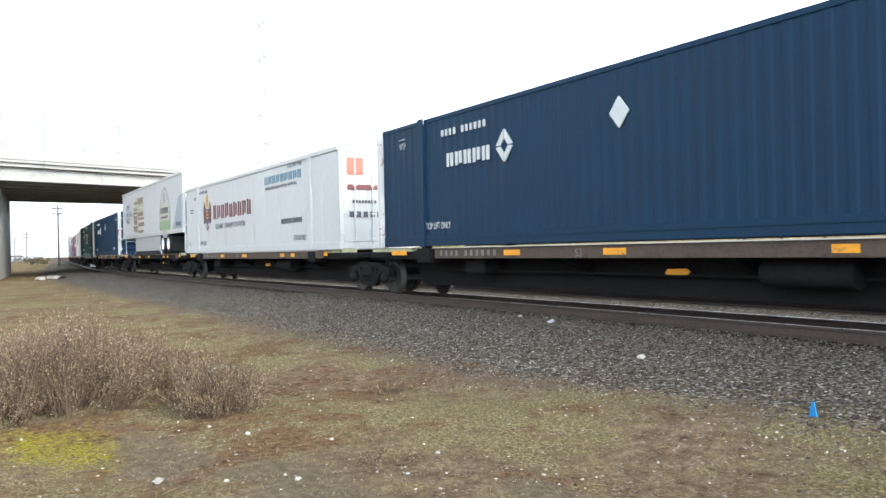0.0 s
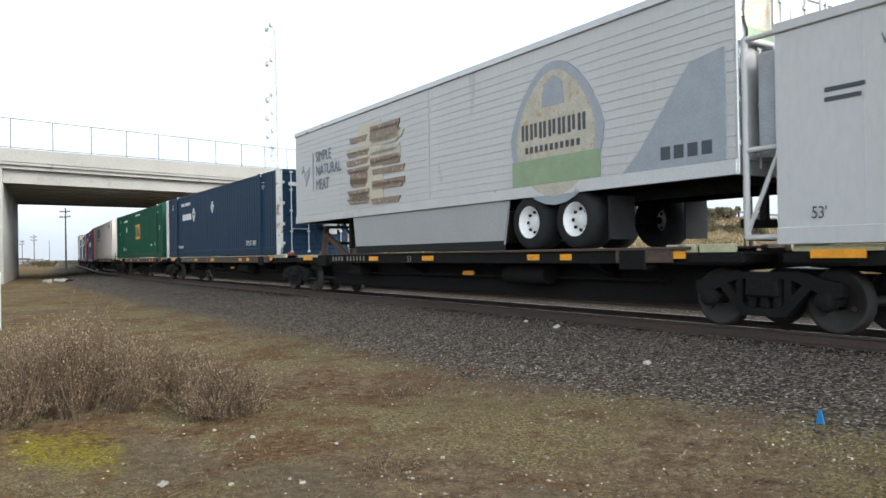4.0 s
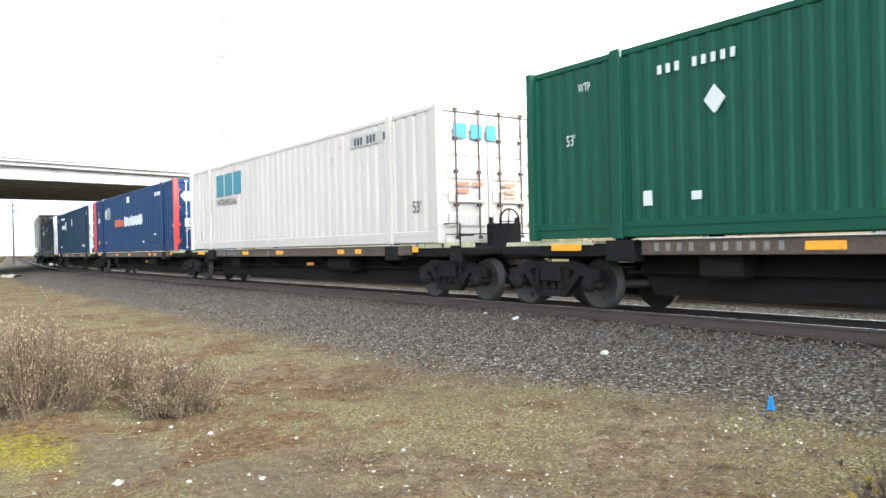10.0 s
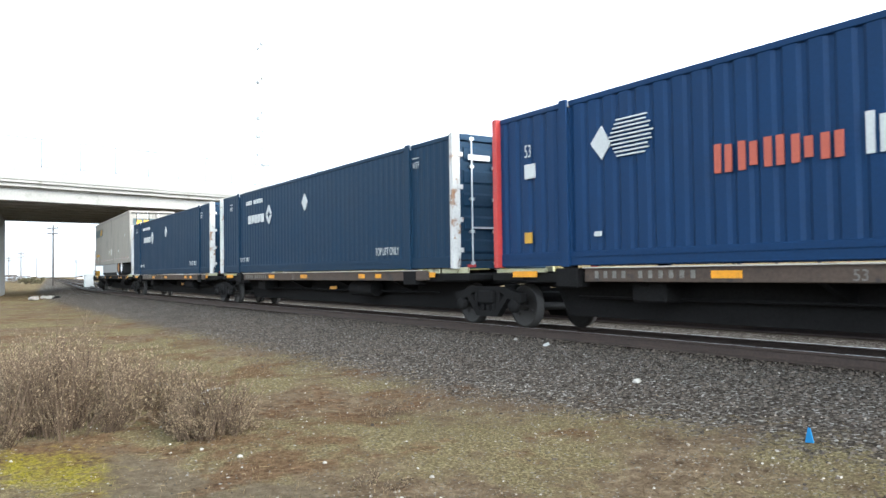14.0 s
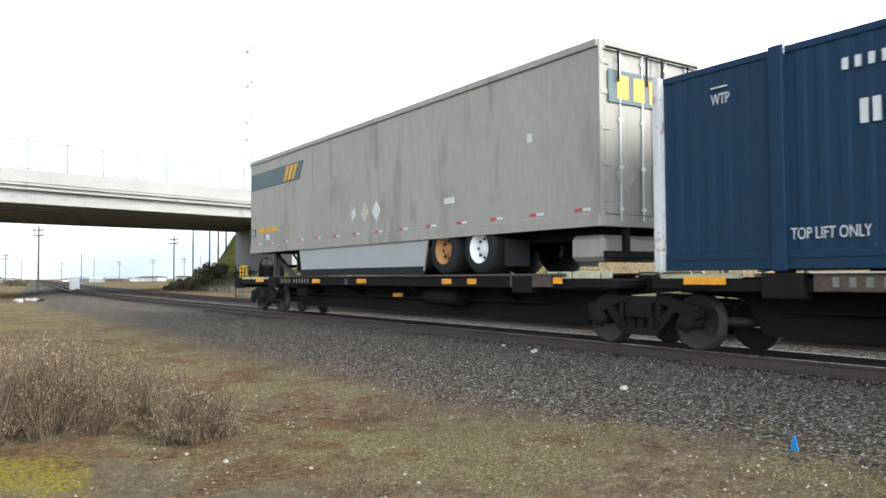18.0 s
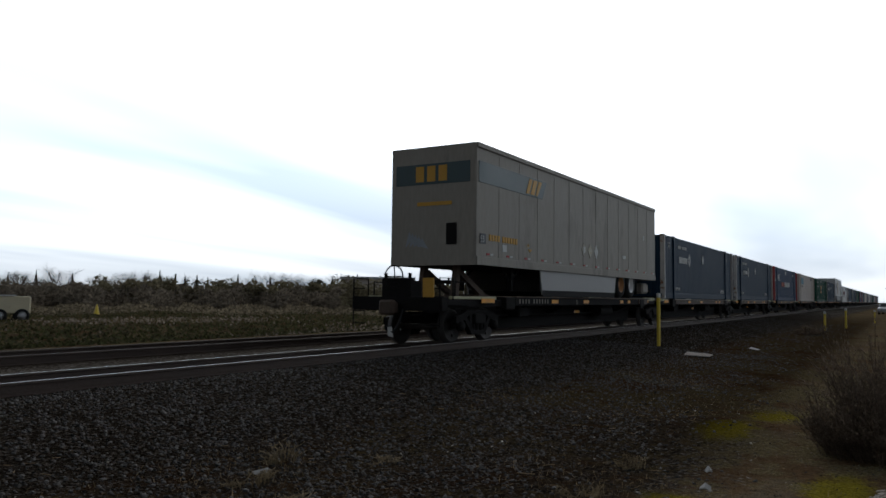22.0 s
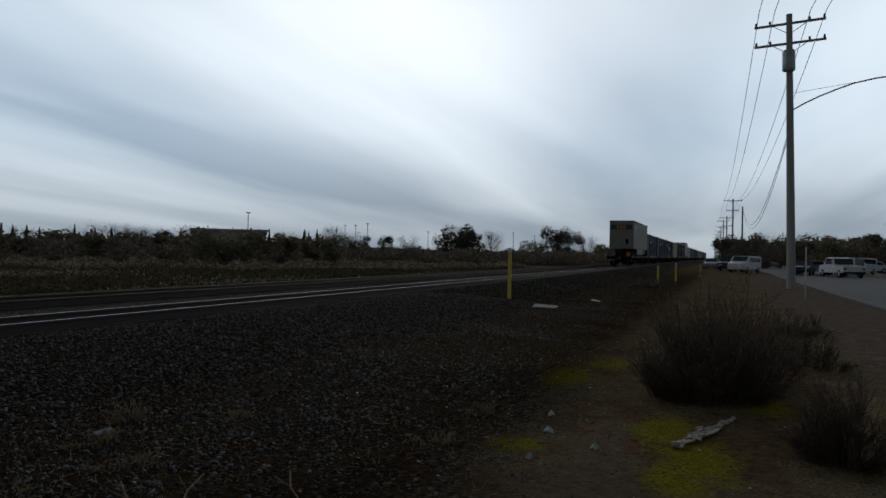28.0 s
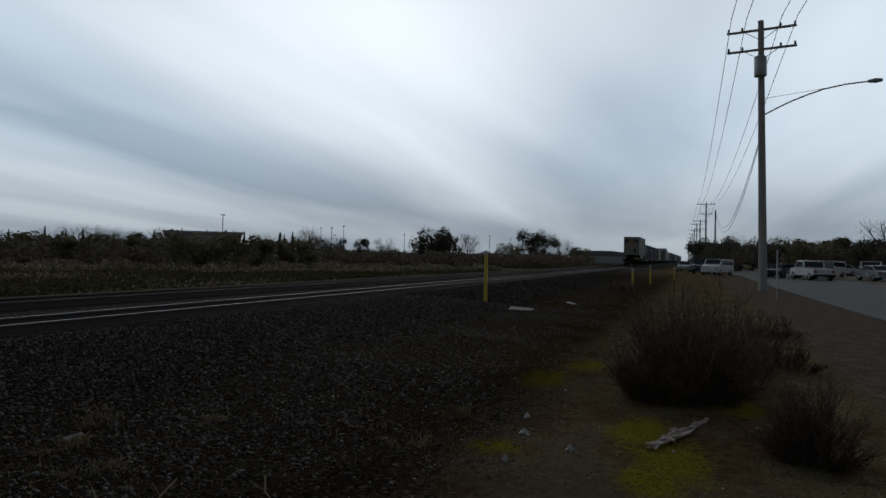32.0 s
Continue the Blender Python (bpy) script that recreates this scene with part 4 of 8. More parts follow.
def smooth_box(c, z0, z1, skin, rail, seams, ribs=0.0, nose=0.0):
    """A trailer or reefer body: side skins with seams or ribs, rails, roof, ends."""
    for s in (-1, 1):
        f = Form().box(-L2 + nose, L2, s * (W2 - 0.02) - 0.02, s * (W2 - 0.02) + 0.02, z0 + 0.2, z1 - 0.12)
        side = part("side_wall", f, skin, c)
        if ribs:
            rib = Form().box(-L2 + 0.03 + nose, L2 - 0.03, s * W2 - 0.01, s * W2 + 0.01, 0, 0.03).data("rib", skin)
            for i in range(int((z1 - z0 - 0.35) / ribs)):
                part("rib", rib, None, side, at=Matrix.Translation((0, 0, z0 + 0.24 + i * ribs)))
        for i in range(1, seams):
            x = -L2 + nose + (2 * L2 - nose) * i / seams
            part("wall_seam", Form().box(x - 0.012, x + 0.012, s * (W2 + 0.002) - 0.006, s * (W2 + 0.002) + 0.006, z0 + 0.2, z1 - 0.12), skin, c)
        part("bottom_rail", Form().box(-L2 + nose, L2, s * (W2 + 0.002) - 0.03, s * (W2 + 0.002) + 0.012, z0, z0 + 0.22, 0.008), rail, c)
        part("top_rail", Form().box(-L2 + nose, L2, s * (W2 + 0.002) - 0.04, s * (W2 + 0.002) + 0.012, z1 - 0.13, z1, 0.012), rail, c)
    part("roof", Form().box(-L2 + nose, L2, -W2 + 0.04, W2 - 0.04, z1 - 0.05, z1 - 0.015), skin, c)
    part("floor", Form().box(-L2 + nose, L2, -W2 + 0.05, W2 - 0.05, z0 + 0.02, z0 + 0.14), STEEL, c)
    if nose:
        part("end_wall", Form().prism([(-L2, -W2 + nose), (-L2, W2 - nose), (-L2 + nose, W2), (-L2 + nose + 0.05, W2), (-L2 + nose + 0.05, -W2), (-L2 + nose, -W2)], z0, z1 - 0.01, "z"), skin, c)
    else:
        part("end_wall", Form().box(-L2, -L2 + 0.08, -W2 + 0.02, W2 - 0.02, z0, z1), skin, c)
    part("rear_frame", Form().box(L2 - 0.05, L2 + 0.02, -W2, -W2 + 0.12, z0, z1, 0.01).box(L2 - 0.05, L2 + 0.02, W2 - 0.12, W2, z0, z1, 0.01).box(L2 - 0.05, L2 + 0.02, -W2 + 0.12, W2 - 0.12, z1 - 0.16, z1, 0.01).box(L2 - 0.05, L2 + 0.02, -W2 + 0.12, W2 - 0.12, z0, z0 + 0.2, 0.01), rail, c)
    for s in (-1, 1):
        a, b = (-W2 + 0.13, -0.01) if s < 0 else (0.01, W2 - 0.13)
        door = part("door", Form().box(L2 - 0.04, L2 + 0.005, a, b, z0 + 0.21, z1 - 0.17, 0.006), skin, c)
        for y in (a + 0.35, b - 0.25):
            f = Form().tube((L2 + 0.03, y, z0 + 0.1), (L2 + 0.03, y, z1 - 0.08), 0.016, n=8)
            for z in (z0 + 0.3, z0 + 1.0, z0 + 1.8, z1 - 0.3):
                f.box(L2, L2 + 0.045, y - 0.05, y + 0.05, z - 0.025, z + 0.025)
            part("lock_rod", f, ALU, door)
        for z in (z0 + 0.4, z0 + 1.0, z0 + 1.6, z0 + 2.2, z0 + 2.7):
            ye = a if s < 0 else b
            part("hinge", Form().box(L2, L2 + 0.03, ye - 0.1, ye + 0.1, z, z + 0.08, 0.006), rail, door)


def reefer_container():
    c = thing("refrigerated_container", (0, 0, 0), "white refrigerated container with dark red and grey print", "container", "intermodal containers")
    smooth_box(c, BASE, TOP, REEFER, REEFER, 14)
    for s in (-1, 1):
        for x in (-6.1, 6.1):
            part("lifting_post", Form().box(x - 0.11, x + 0.11, s * (W2 + 0.006) - 0.05, s * (W2 + 0.006) + 0.012, BASE, TOP + 0.02, 0.01), REEFER, c)
            part("lifting_casting", Form().box(x - 0.11, x + 0.11, s * (W2 - 0.07) - 0.09, s * (W2 - 0.07) + 0.09, TOP - 0.1, TOP + 0.035, 0.015), ALU, c)
    # the cooling unit's guard frame at the far end
    f = Form()
    for y in (-W2 + 0.06, W2 - 0.06):
        f.tube((-L2 - 0.5, y, BASE + 0.1), (-L2 - 0.5, y, TOP - 0.05), 0.045, n=8)
        for z in (BASE + 0.1, BASE + 1.3, TOP - 0.08):
            f.tube((-L2 - 0.5, y, z), (-L2, y, z), 0.04, n=8)
        f.tube((-L2 - 0.5, y, BASE + 0.15), (-L2, y, BASE + 1.25), 0.03, n=8)
    for z in (BASE + 0.1, TOP - 0.06):
        f.tube((-L2 - 0.5, -W2 + 0.06, z), (-L2 - 0.5, W2 - 0.06, z), 0.045, n=8)
    part("guard_frame", f, REEFER, c, "white tubular guard frame")
    part("cooling_unit", Form().box(-L2 - 0.42, -L2, -W2 + 0.2, W2 - 0.2, BASE + 1.2, TOP - 0.25, 0.04), surface("grey_unit_paint", (0.34, 0.35, 0.36), 0.6), c, "grey cooling unit")
    part("crest", shape([(-4.98, 2.5), (-4.98, 2.95), (-4.5, 2.95), (-4.5, 2.5), (-4.74, 2.2)]), surface("navy_print", (0.03, 0.045, 0.10), 0.6), c, "navy shield of a printed crest")
    part("crest_supporters", Form().prism([(-5.25, 2.35), (-5.02, 2.3), (-5.02, 3.0), (-5.14, 3.25), (-5.3, 2.9)], -1.312, -1.286, "y").prism([(-4.46, 2.3), (-4.22, 2.35), (-4.18, 2.9), (-4.34, 3.25), (-4.46, 3.0)], -1.312, -1.286, "y").prism([(-4.95, 2.24), (-4.74, 2.1), (-4.53, 2.24), (-4.53, 2.18), (-4.74, 2.02), (-4.95, 2.18)], -1.312, -1.286, "y"), MAROON, c, "maroon print beside the shield")
    part("crest_helm", shape([(-4.86, 3.0), (-4.62, 3.0), (-4.6, 3.3), (-4.68, 3.52), (-4.8, 3.52), (-4.9, 3.3)]), OCHRE, c, "gold print above the shield")
    part("crest_charges", plates([(-4.9 + 0.13 * i, -4.82 + 0.13 * i, 2.52 + 0.14 * r, 2.60 + 0.14 * r) for i in range(3) for r in range(3)], -1.313), OCHRE, c)
    part("brand_print", plates(word(-3.85, 0.85, 2.46, 3.05, 9, 0.14, 0.16, 3)), MAROON, c, "maroon blocks of a brand name")
    lettering("GLOBAL TRANSPORTATION", 0.29, INK, c, -3.62, 2.06, squeeze=1.0)
    part("brand_print", plates(word(2.22, 5.5, 3.36, 3.62, 9, 0.2)), surface("blue_grey_print", (0.10, 0.18, 0.22), 0.6), c, "grey blocks of a brand name")
    lettering("REFRIGERATED INTERMODAL NETWORK", 0.155, INK, c, 2.24, 3.17, squeeze=0.98)
    part("web_bars", plates([(3.7 + 0.16 * i, 3.80 + 0.16 * i, 1.98, 2.14) for i in range(11)]), INK, c)
    lettering("TOP LIFT ONLY", 0.24, INK, c, 4.75, 1.42, squeeze=0.58)
    lettering("TOP LIFT ONLY", 0.24, INK, c, -5.9, 1.42, squeeze=0.58)
    lettering("STACK LIMIT 3 HIGH", 0.17, INK, c, -5.88, 3.62, squeeze=0.75)
    lettering("STACK LIMIT 3 HIGH", 0.17, INK, c, 4.3, 3.74, squeeze=0.75)
    lettering("WTP", 0.2, INK, c, -6.7, 3.4, squeeze=0.7)
    lettering("53'", 0.22, INK, c, -7.6, 1.42, squeeze=0.8)
    part("small_print", plates([(-7.4, -6.9, 2.98, 3.03), (-7.4, -6.95, 2.86, 2.91)]), INK, c)
    part("door_sign", Form().box(8.10, 8.108, -1.05, -0.55, 3.2, 3.68), REDLET, c, "red printed door sign")
    part("door_brand_print", Form().box(8.10, 8.108, -1.05, -0.1, 2.78, 2.92), MAROON, c)
    f = Form()
    for i in range(9):
        f.box(8.10, 8.108, -1.0 + 0.22 * i, -0.86 + 0.22 * i, 2.0, 2.16)
    for i in range(8):
        f.box(8.10, 8.106, -0.9 + 0.1 * i, -0.84 + 0.1 * i, 2.4, 2.48)
    part("door_print_bars", f, INK, c)
    return c


def trailer_gear(c, z0, rims):
    """Landing gear, skirt, axles and wheels under a trailer."""
    for s in (-1, 1):
        part("wind_skirt", Form().prism([(-4.05, z0), (2.9, z0), (2.7, 1.16), (-3.88, 1.16)], s * 1.25 - 0.02, s * 1.25 + 0.02, "y"), TRAILER_SKIRT, c, "flat grey wind skirt")
        part("skirt_edge", Form().prism([(-3.9, 1.29), (2.72, 1.29), (2.7, 1.11), (-3.86, 1.11)], s * 1.25 - 0.024, s * 1.25 + 0.024, "y"), TYRE, c)
        part("landing_leg", Form().box(-5.17, -5.03, s * 0.8 - 0.07, s * 0.8 + 0.07, 1.25, z0, 0.01).tube((-5.1, s * 0.8, 1.5), (-4.5, s * 0.8, z0), 0.03).tube((-5.1, s * 0.8, 1.5), (-5.7, s * 0.8, z0), 0.03), STEEL, c)
        for x, rim in ((3.5, rims[0]), (4.76, rims[1])):
            m = pose(x, s * 1.0, 1.62, 90, 0, 0)
            f = Form().lathe([(0.30, -0.26), (0.46, -0.28), (0.52, -0.2), (0.525, 0.0), (0.52, 0.2), (0.46, 0.28), (0.30, 0.26)], m, 28)
            wheel = part("wheel", f, TYRE, c)
            g = Form().lathe([(0.0, s * -0.16 if s > 0 else 0.16), (0.10, 0.18 if s < 0 else -0.18), (0.13, 0.12 if s < 0 else -0.12), (0.24, 0.10 if s < 0 else -0.10), (0.27, 0.25 if s < 0 else -0.25), (0.305, 0.27 if s < 0 else -0.27)], m, 24)
            part("rim", g, rim, wheel, "painted steel wheel rim")
            for k in range(8):
                a = k * math.pi / 4
                h = Form().tube((x + 0.19 * math.cos(a), s * 1.10, 1.62 + 0.19 * math.sin(a)), (x + 0.19 * math.cos(a), s * 1.145, 1.62 + 0.19 * math.sin(a)), 0.03, n=6)
                part("hub_hole", h, STEEL, wheel)
        part("slider_rail", Form().box(2.6, 7.6, s * 0.55 - 0.06, s * 0.55 + 0.06, z0 - 0.18, z0, 0.01), STEEL, c)
        part("mud_flap", Form().box(5.55, 5.58, s * 0.95 - 0.3, s * 0.95 + 0.3, 1.25, z0 - 0.1), TYRE, c)
    part("axle", Form().tube((3.5, -0.9, 1.62), (3.5, 0.9, 1.62), 0.07).tube((4.76, -0.9, 1.62), (4.76, 0.9, 1.62), 0.07), STEEL, c)
    part("under_guard", Form().box(7.95, 8.05, -1.1, 1.1, 1.35, 1.47, 0.01).box(7.95, 8.05, -0.65, -0.55, 1.45, z0).box(7.95, 8.05, 0.55, 0.65, 1.45, z0), STEEL, c)


TRAILER_SKIRT = surface("pale_grey_skirt", (0.30, 0.295, 0.285), 0.55, 0, 0.1, 0.8, 15, 0.05)


def tape_row(c, z, x0, x1, n):
    for i in range(n):
        x = x0 + (x1 - x0) * i / (n - 1)
        part("red_tape", plates([(x, x + 0.16, z, z + 0.05)]), TAPE_RED, c)
        part("white_tape", plates([(x + 0.2, x + 0.36, z, z + 0.05)]), OFFWHITE, c)


def meat_trailer():
    c = thing("box_trailer", (0, 0, 0), "white ribbed refrigerated trailer with food pictures printed", "trailer", "trailers on wagons")
    z0, z1 = 2.08, 4.95
    smooth_box(c, z0, z1, REEFER, ALU, 2, ribs=0.15)
    trailer_gear(c, z0, (RIM_WHITE, RIM_WHITE))
    y = -1.318
    part("rooster", shape([(-7.55, 3.62), (-7.4, 3.75), (-7.36, 3.5), (-7.25, 3.36), (-7.2, 3.2), (-7.12, 3.36), (-6.98, 3.5), (-6.92, 3.76), (-7.1, 3.68), (-7.22, 3.62), (-7.36, 3.68), (-7.45, 3.86), (-7.52, 3.72)], y), GREYPRINT, c, "grey printed rooster shape")
    part("print_line", plates([(-6.68, -6.65, 3.02, 4.16)], y), GREYPRINT, c)
    for k, (w, q) in enumerate((("SIMPLE", 0.95), ("NATURAL", 1.0), ("MEAT", 0.95))):
        lettering(w, 0.46, SLATE, c, -6.44, 3.86 - k * 0.42, y=1.326, squeeze=0.86 * q)
    part("sandwich_bread", shape([(-3.75, 2.42), (-2.2, 2.42), (-2.3, 4.5), (-3.55, 4.5), (-3.65, 3.6)], y), CHEESE, c, "pale yellow of the printed sandwich")
    rng = random.Random(5)
    for k in range(26):
        a, b = rng.choice([(-4.3, -2.9), (-4.1, -3.0), (-2.9, -1.3), (-2.8, -1.1)]), 2.36 + 0.075 * k
        part("sandwich_layer", shape([(a[0] + rng.random() * 0.2, b), (a[1] - rng.random() * 0.2, b - 0.02), (a[1], b + 0.14), (a[0], b + 0.15)], y - 0.004), rng.choice([MEAT, TAN, MEAT]), c)
    oval = [(4.3 + 1.25 * math.cos(t) * (1.0 - 0.25 * max(0, math.sin(t))), 3.2 + 1.3 * math.sin(t)) for t in [2 * math.pi * i / 28 for i in range(28)]]
    part("sign_print", shape(oval, y), GREYPRINT, c, "grey oval of a printed sign")
    part("sign_light", shape([(4.3 + (p[0] - 4.3) * 0.86, 3.2 + (p[1] - 3.2) * 0.88) for p in oval], y - 0.004), TAN, c)
    part("sign_band", plates([(3.1, 5.45, 2.3, 2.78)], y - 0.008), LEAF, c, "green printed band")
    part("brand_print", plates(word(3.4, 5.2, 3.15, 3.45, 7, 0.2) + [(3.5 + 0.14 * i, 3.58 + 0.14 * i, 2.9, 3.02) for i in range(11)], y - 0.010), INK, c)
    part("sign_mark", shape([(4.0, 3.7), (4.6, 3.7), (4.55, 4.1), (4.3, 4.25), (4.05, 4.1)], y - 0.010), GREYPRINT, c)
    part("swoosh_print", shape([(5.9, 2.25), (7.9, 2.25), (7.9, 3.9), (7.3, 3.8), (6.8, 3.2), (6.3, 2.6)], y), GREYPRINT, c, "pale grey printed swoosh")
    part("icon_print", plates([(6.75 + 0.25 * i, 6.93 + 0.25 * i, 2.42, 2.62) for i in range(4)], y - 0.006), INK, c)
    tape_row(c, z0 + 0.06, -7.6, 7.5, 14)
    part("door_sign_print", Form().prism([(-0.75 + 0.42 * math.cos(t), 4.35 + 0.42 * math.sin(t)) for t in [2 * math.pi * i / 20 for i in range(20)]], 8.12, 8.13, "x"), TAN, c)
    part("door_sign_band", Form().box(8.13, 8.136, -1.1, -0.35, 4.0, 4.14), LEAF, c)
    f = Form()
    for yy in (-0.6, 0.6):
        f.tube((8.2, yy, 2.3), (8.2, yy, 4.9), 0.03, n=6)
    part("guide_rod", f, ALU, c)
    return c


def grey_trailer():
    c = thing("box_trailer", (0, 0, 0), "dusty grey box trailer with a dark green stripe", "trailer", "trailers on wagons")
    z0, z1 = 1.87, 4.98
    smooth_box(c, z0, z1, SILVER, SILVER, 13, nose=0.04)
    trailer_gear(c, z0, (RIM_RUST, RIM_WHITE))
    part("stripe", shape([(-7.93, 3.98), (-4.0, 3.98), (-3.7, 4.52), (-7.93, 4.52)]), DEEP, c, "dark green stripe")
    part("brand_print", Form().prism([(-5.15, 4.03), (-4.95, 4.03), (-4.72, 4.47), (-4.92, 4.47)], -1.322, -1.29, "y").prism([(-4.85, 4.03), (-4.6, 4.03), (-4.38, 4.47), (-4.63, 4.47)], -1.322, -1.29, "y").prism([(-4.5, 4.03), (-4.36, 4.03), (-4.06, 4.47), (-4.28, 4.47)], -1.322, -1.29, "y"), OCHRE, c, "yellow slanted blocks of a brand name")
    part("nose_stripe", Form().box(-8.085, -8.07, -1.13, 1.13, 3.98, 4.52), DEEP, c, "dark green stripe on the nose")
    part("nose_brand_print", Form().box(-8.094, -8.08, -0.45, -0.2, 4.05, 4.46).box(-8.094, -8.08, -0.1, 0.15, 4.05, 4.46).box(-8.094, -8.08, 0.25, 0.5, 4.05, 4.46), OCHRE, c)
    part("nose_number_print", Form().box(-8.09, -8.07, -0.6, 0.45, 3.42, 3.52), OCHRE, c)
    part("nose_vent", Form().box(-8.10, -8.07, -0.75, -0.45, 2.4, 2.95), STEEL, c, "dark vent on the nose")
    for k in range(5):
        part("nose_stain", Form().prism([(0.1 + 0.12 * k, 2.3 + 0.07 * k), (0.32 + 0.12 * k, 2.35), (0.3 + 0.1 * k, 2.6 + 0.04 * k)], -8.083, -8.07, "x"), GREYPRINT, c)
    part("length_plate", plates([(-7.86, -7.55, 2.42, 2.68)]), INK, c)
    lettering("53", 0.24, OFFWHITE, c, -7.85, 2.46, y=1.316, squeeze=0.9)
    part("number_print", plates([(-7.35 + 0.16 * i, -7.24 + 0.16 * i, 2.52, 2.68) for i in (0, 1, 2, 3)] + [(-6.6 + 0.16 * i, -6.49 + 0.16 * i, 2.52, 2.68) for i in range(6)]), OCHRE, c, "yellow number bars")
    lettering("LIFT", 0.12, OCHRE, c, -5.05, 2.5, squeeze=0.9)
    part("lift_mark", shape([(-4.98, 2.44), (-4.85, 2.36), (-4.72, 2.44)]), OCHRE, c)
    for cx, mat in ((-0.55, WEAR_WOOD), (0.05, TAN), (0.65, OFFWHITE)):
        part("placard", shape(diamond(cx, 2.68, 0.24)), mat, c, "torn diamond placard")
    part("placard_tear", shape([(-0.6, 2.55), (-0.42, 2.62), (-0.45, 2.8), (-0.6, 2.78)], -1.314), OFFWHITE, c)
    part("notice_print", plates([(3.6, 3.95, 2.6, 2.72), (6.3, 6.42, 3.5, 3.66)]), OFFWHITE, c)
    part("small_print", plates([(-6.6, -6.35, 2.28, 2.46)]), OFFWHITE, c)
    tape_row(c, z0 + 0.27, -7.5, 7.5, 14)
    part("door_sign", Form().box(8.11, 8.118, -1.1, 1.1, 3.95, 4.5), DEEP, c)
    part("door_brand_print", Form().box(8.118, 8.126, -0.9, -0.62, 4.02, 4.42).box(8.118, 8.126, -0.5, -0.22, 4.02, 4.42).box(8.118, 8.126, -0.1, 0.15, 4.02, 4.42), OCHRE, c)
    f = Form()
    for yy in (-0.9, -0.2, 0.2, 0.9):
        f.tube((8.16, yy, 4.3), (8.16, yy, 4.86), 0.02, n=6)
    f.tube((8.16, -1.2, 4.84), (8.16, 1.2, 4.84), 0.02, n=6)
    part("guide_rod", f, STEEL, c)
    part("door_placard", Form().prism([(-0.95, 2.72), (-0.7, 2.44), (-0.45, 2.72), (-0.7, 3.0)], 8.108, 8.116, "x"), WEAR_WOOD, c, "faded brown diamond placard")
    part("rear_bumper_box", Form().box(7.1, 7.9, -1.05, 1.05, 1.3, 1.75, 0.08), SILVER, c, "grey rear bumper box")
    return c


# ---- wagons ----
SPINNERS = []


def bogie(parent, x):
    b = part("bogie", Form().box(-0.25, 0.25, -1.15, 1.15, 0.45, 0.72, 0.03).box(-0.18, 0.18, -0.5, 0.5, 0.7, 0.86, 0.02), STEEL, parent, "black cast steel bogie", pose(x, 0, float(seat(0)), -math.degrees(CANT), 0, 0))
    for s in (-1, 1):
        y0, y1 = s * 1.02 - 0.07, s * 1.02 + 0.07
        f = Form().prism([(-1.12, 0.50), (-1.12, 0.66), (-0.9, 0.70), (-0.55, 0.80), (0.55, 0.80), (0.9, 0.70), (1.12, 0.66), (1.12, 0.50), (0.95, 0.44), (0.82, 0.52), (0.6, 0.62), (0.45, 0.68), (0.36, 0.70), (-0.36, 0.70), (-0.45, 0.68), (-0.6, 0.62), (-0.82, 0.52), (-0.95, 0.44)], y0, y1, "y")
        f.prism([(-0.72, 0.60), (-0.58, 0.63), (-0.25, 0.30), (0.25, 0.30), (0.58, 0.63), (0.72, 0.60), (0.34, 0.19), (-0.34, 0.19)], y0, y1, "y")
        f.box(-0.42, -0.32, y0, y1, 0.28, 0.72).box(0.32, 0.42, y0, y1, 0.28, 0.72)
        part("side_frame", f, STEEL, b)
        for xx in (-0.2, 0.0, 0.2):
            part("spring", Form().lathe([(0.06 + 0.025 * (k % 2), 0.0275 * k) for k in range(11)], pose(xx, s * 1.02, 0.30), 10), STEEL, b)
        for xx in (-0.89, 0.89):
            part("bearing_cap", Form().lathe([(0.0, 0.0), (0.10, 0.0), (0.13, -0.04), (0.13, -0.14)], pose(xx, s * 1.16, 0.42, -90 * s, 0, 0), 14), STEEL, b)
    for xx in (-0.89, 0.89):
        f = Form().tube((0, -1.1, 0), (0, 1.1, 0), 0.075, n=10)
        for s in (-1, 1):
            m = pose(0, s * 0.76, 0, -90 * s, 0, 0)
            f.lathe([(0.10, -0.06), (0.14, 0.05), (0.32, 0.0), (0.37, 0.06), (0.415, 0.065), (0.425, -0.05), (0.455, -0.062), (0.44, -0.09), (0.36, -0.09), (0.30, -0.05), (0.12, -0.08)], m, 28)
            for k in range(3):
                a = k * 2 * math.pi / 3
                f.box(-0.03, 0.03, -0.02, 0.012, 0.2, 0.28, 0, pose(0, s * 0.80, 0) @ Matrix.Rotation(a, 4, "Y"))
        w = part("wheelset", f, WHEEL_STEEL, b, "", Matrix.Translation((xx, 0, 0.425)))
        SPINNERS.append((w, (xx, 0, 0.425)))
    return b


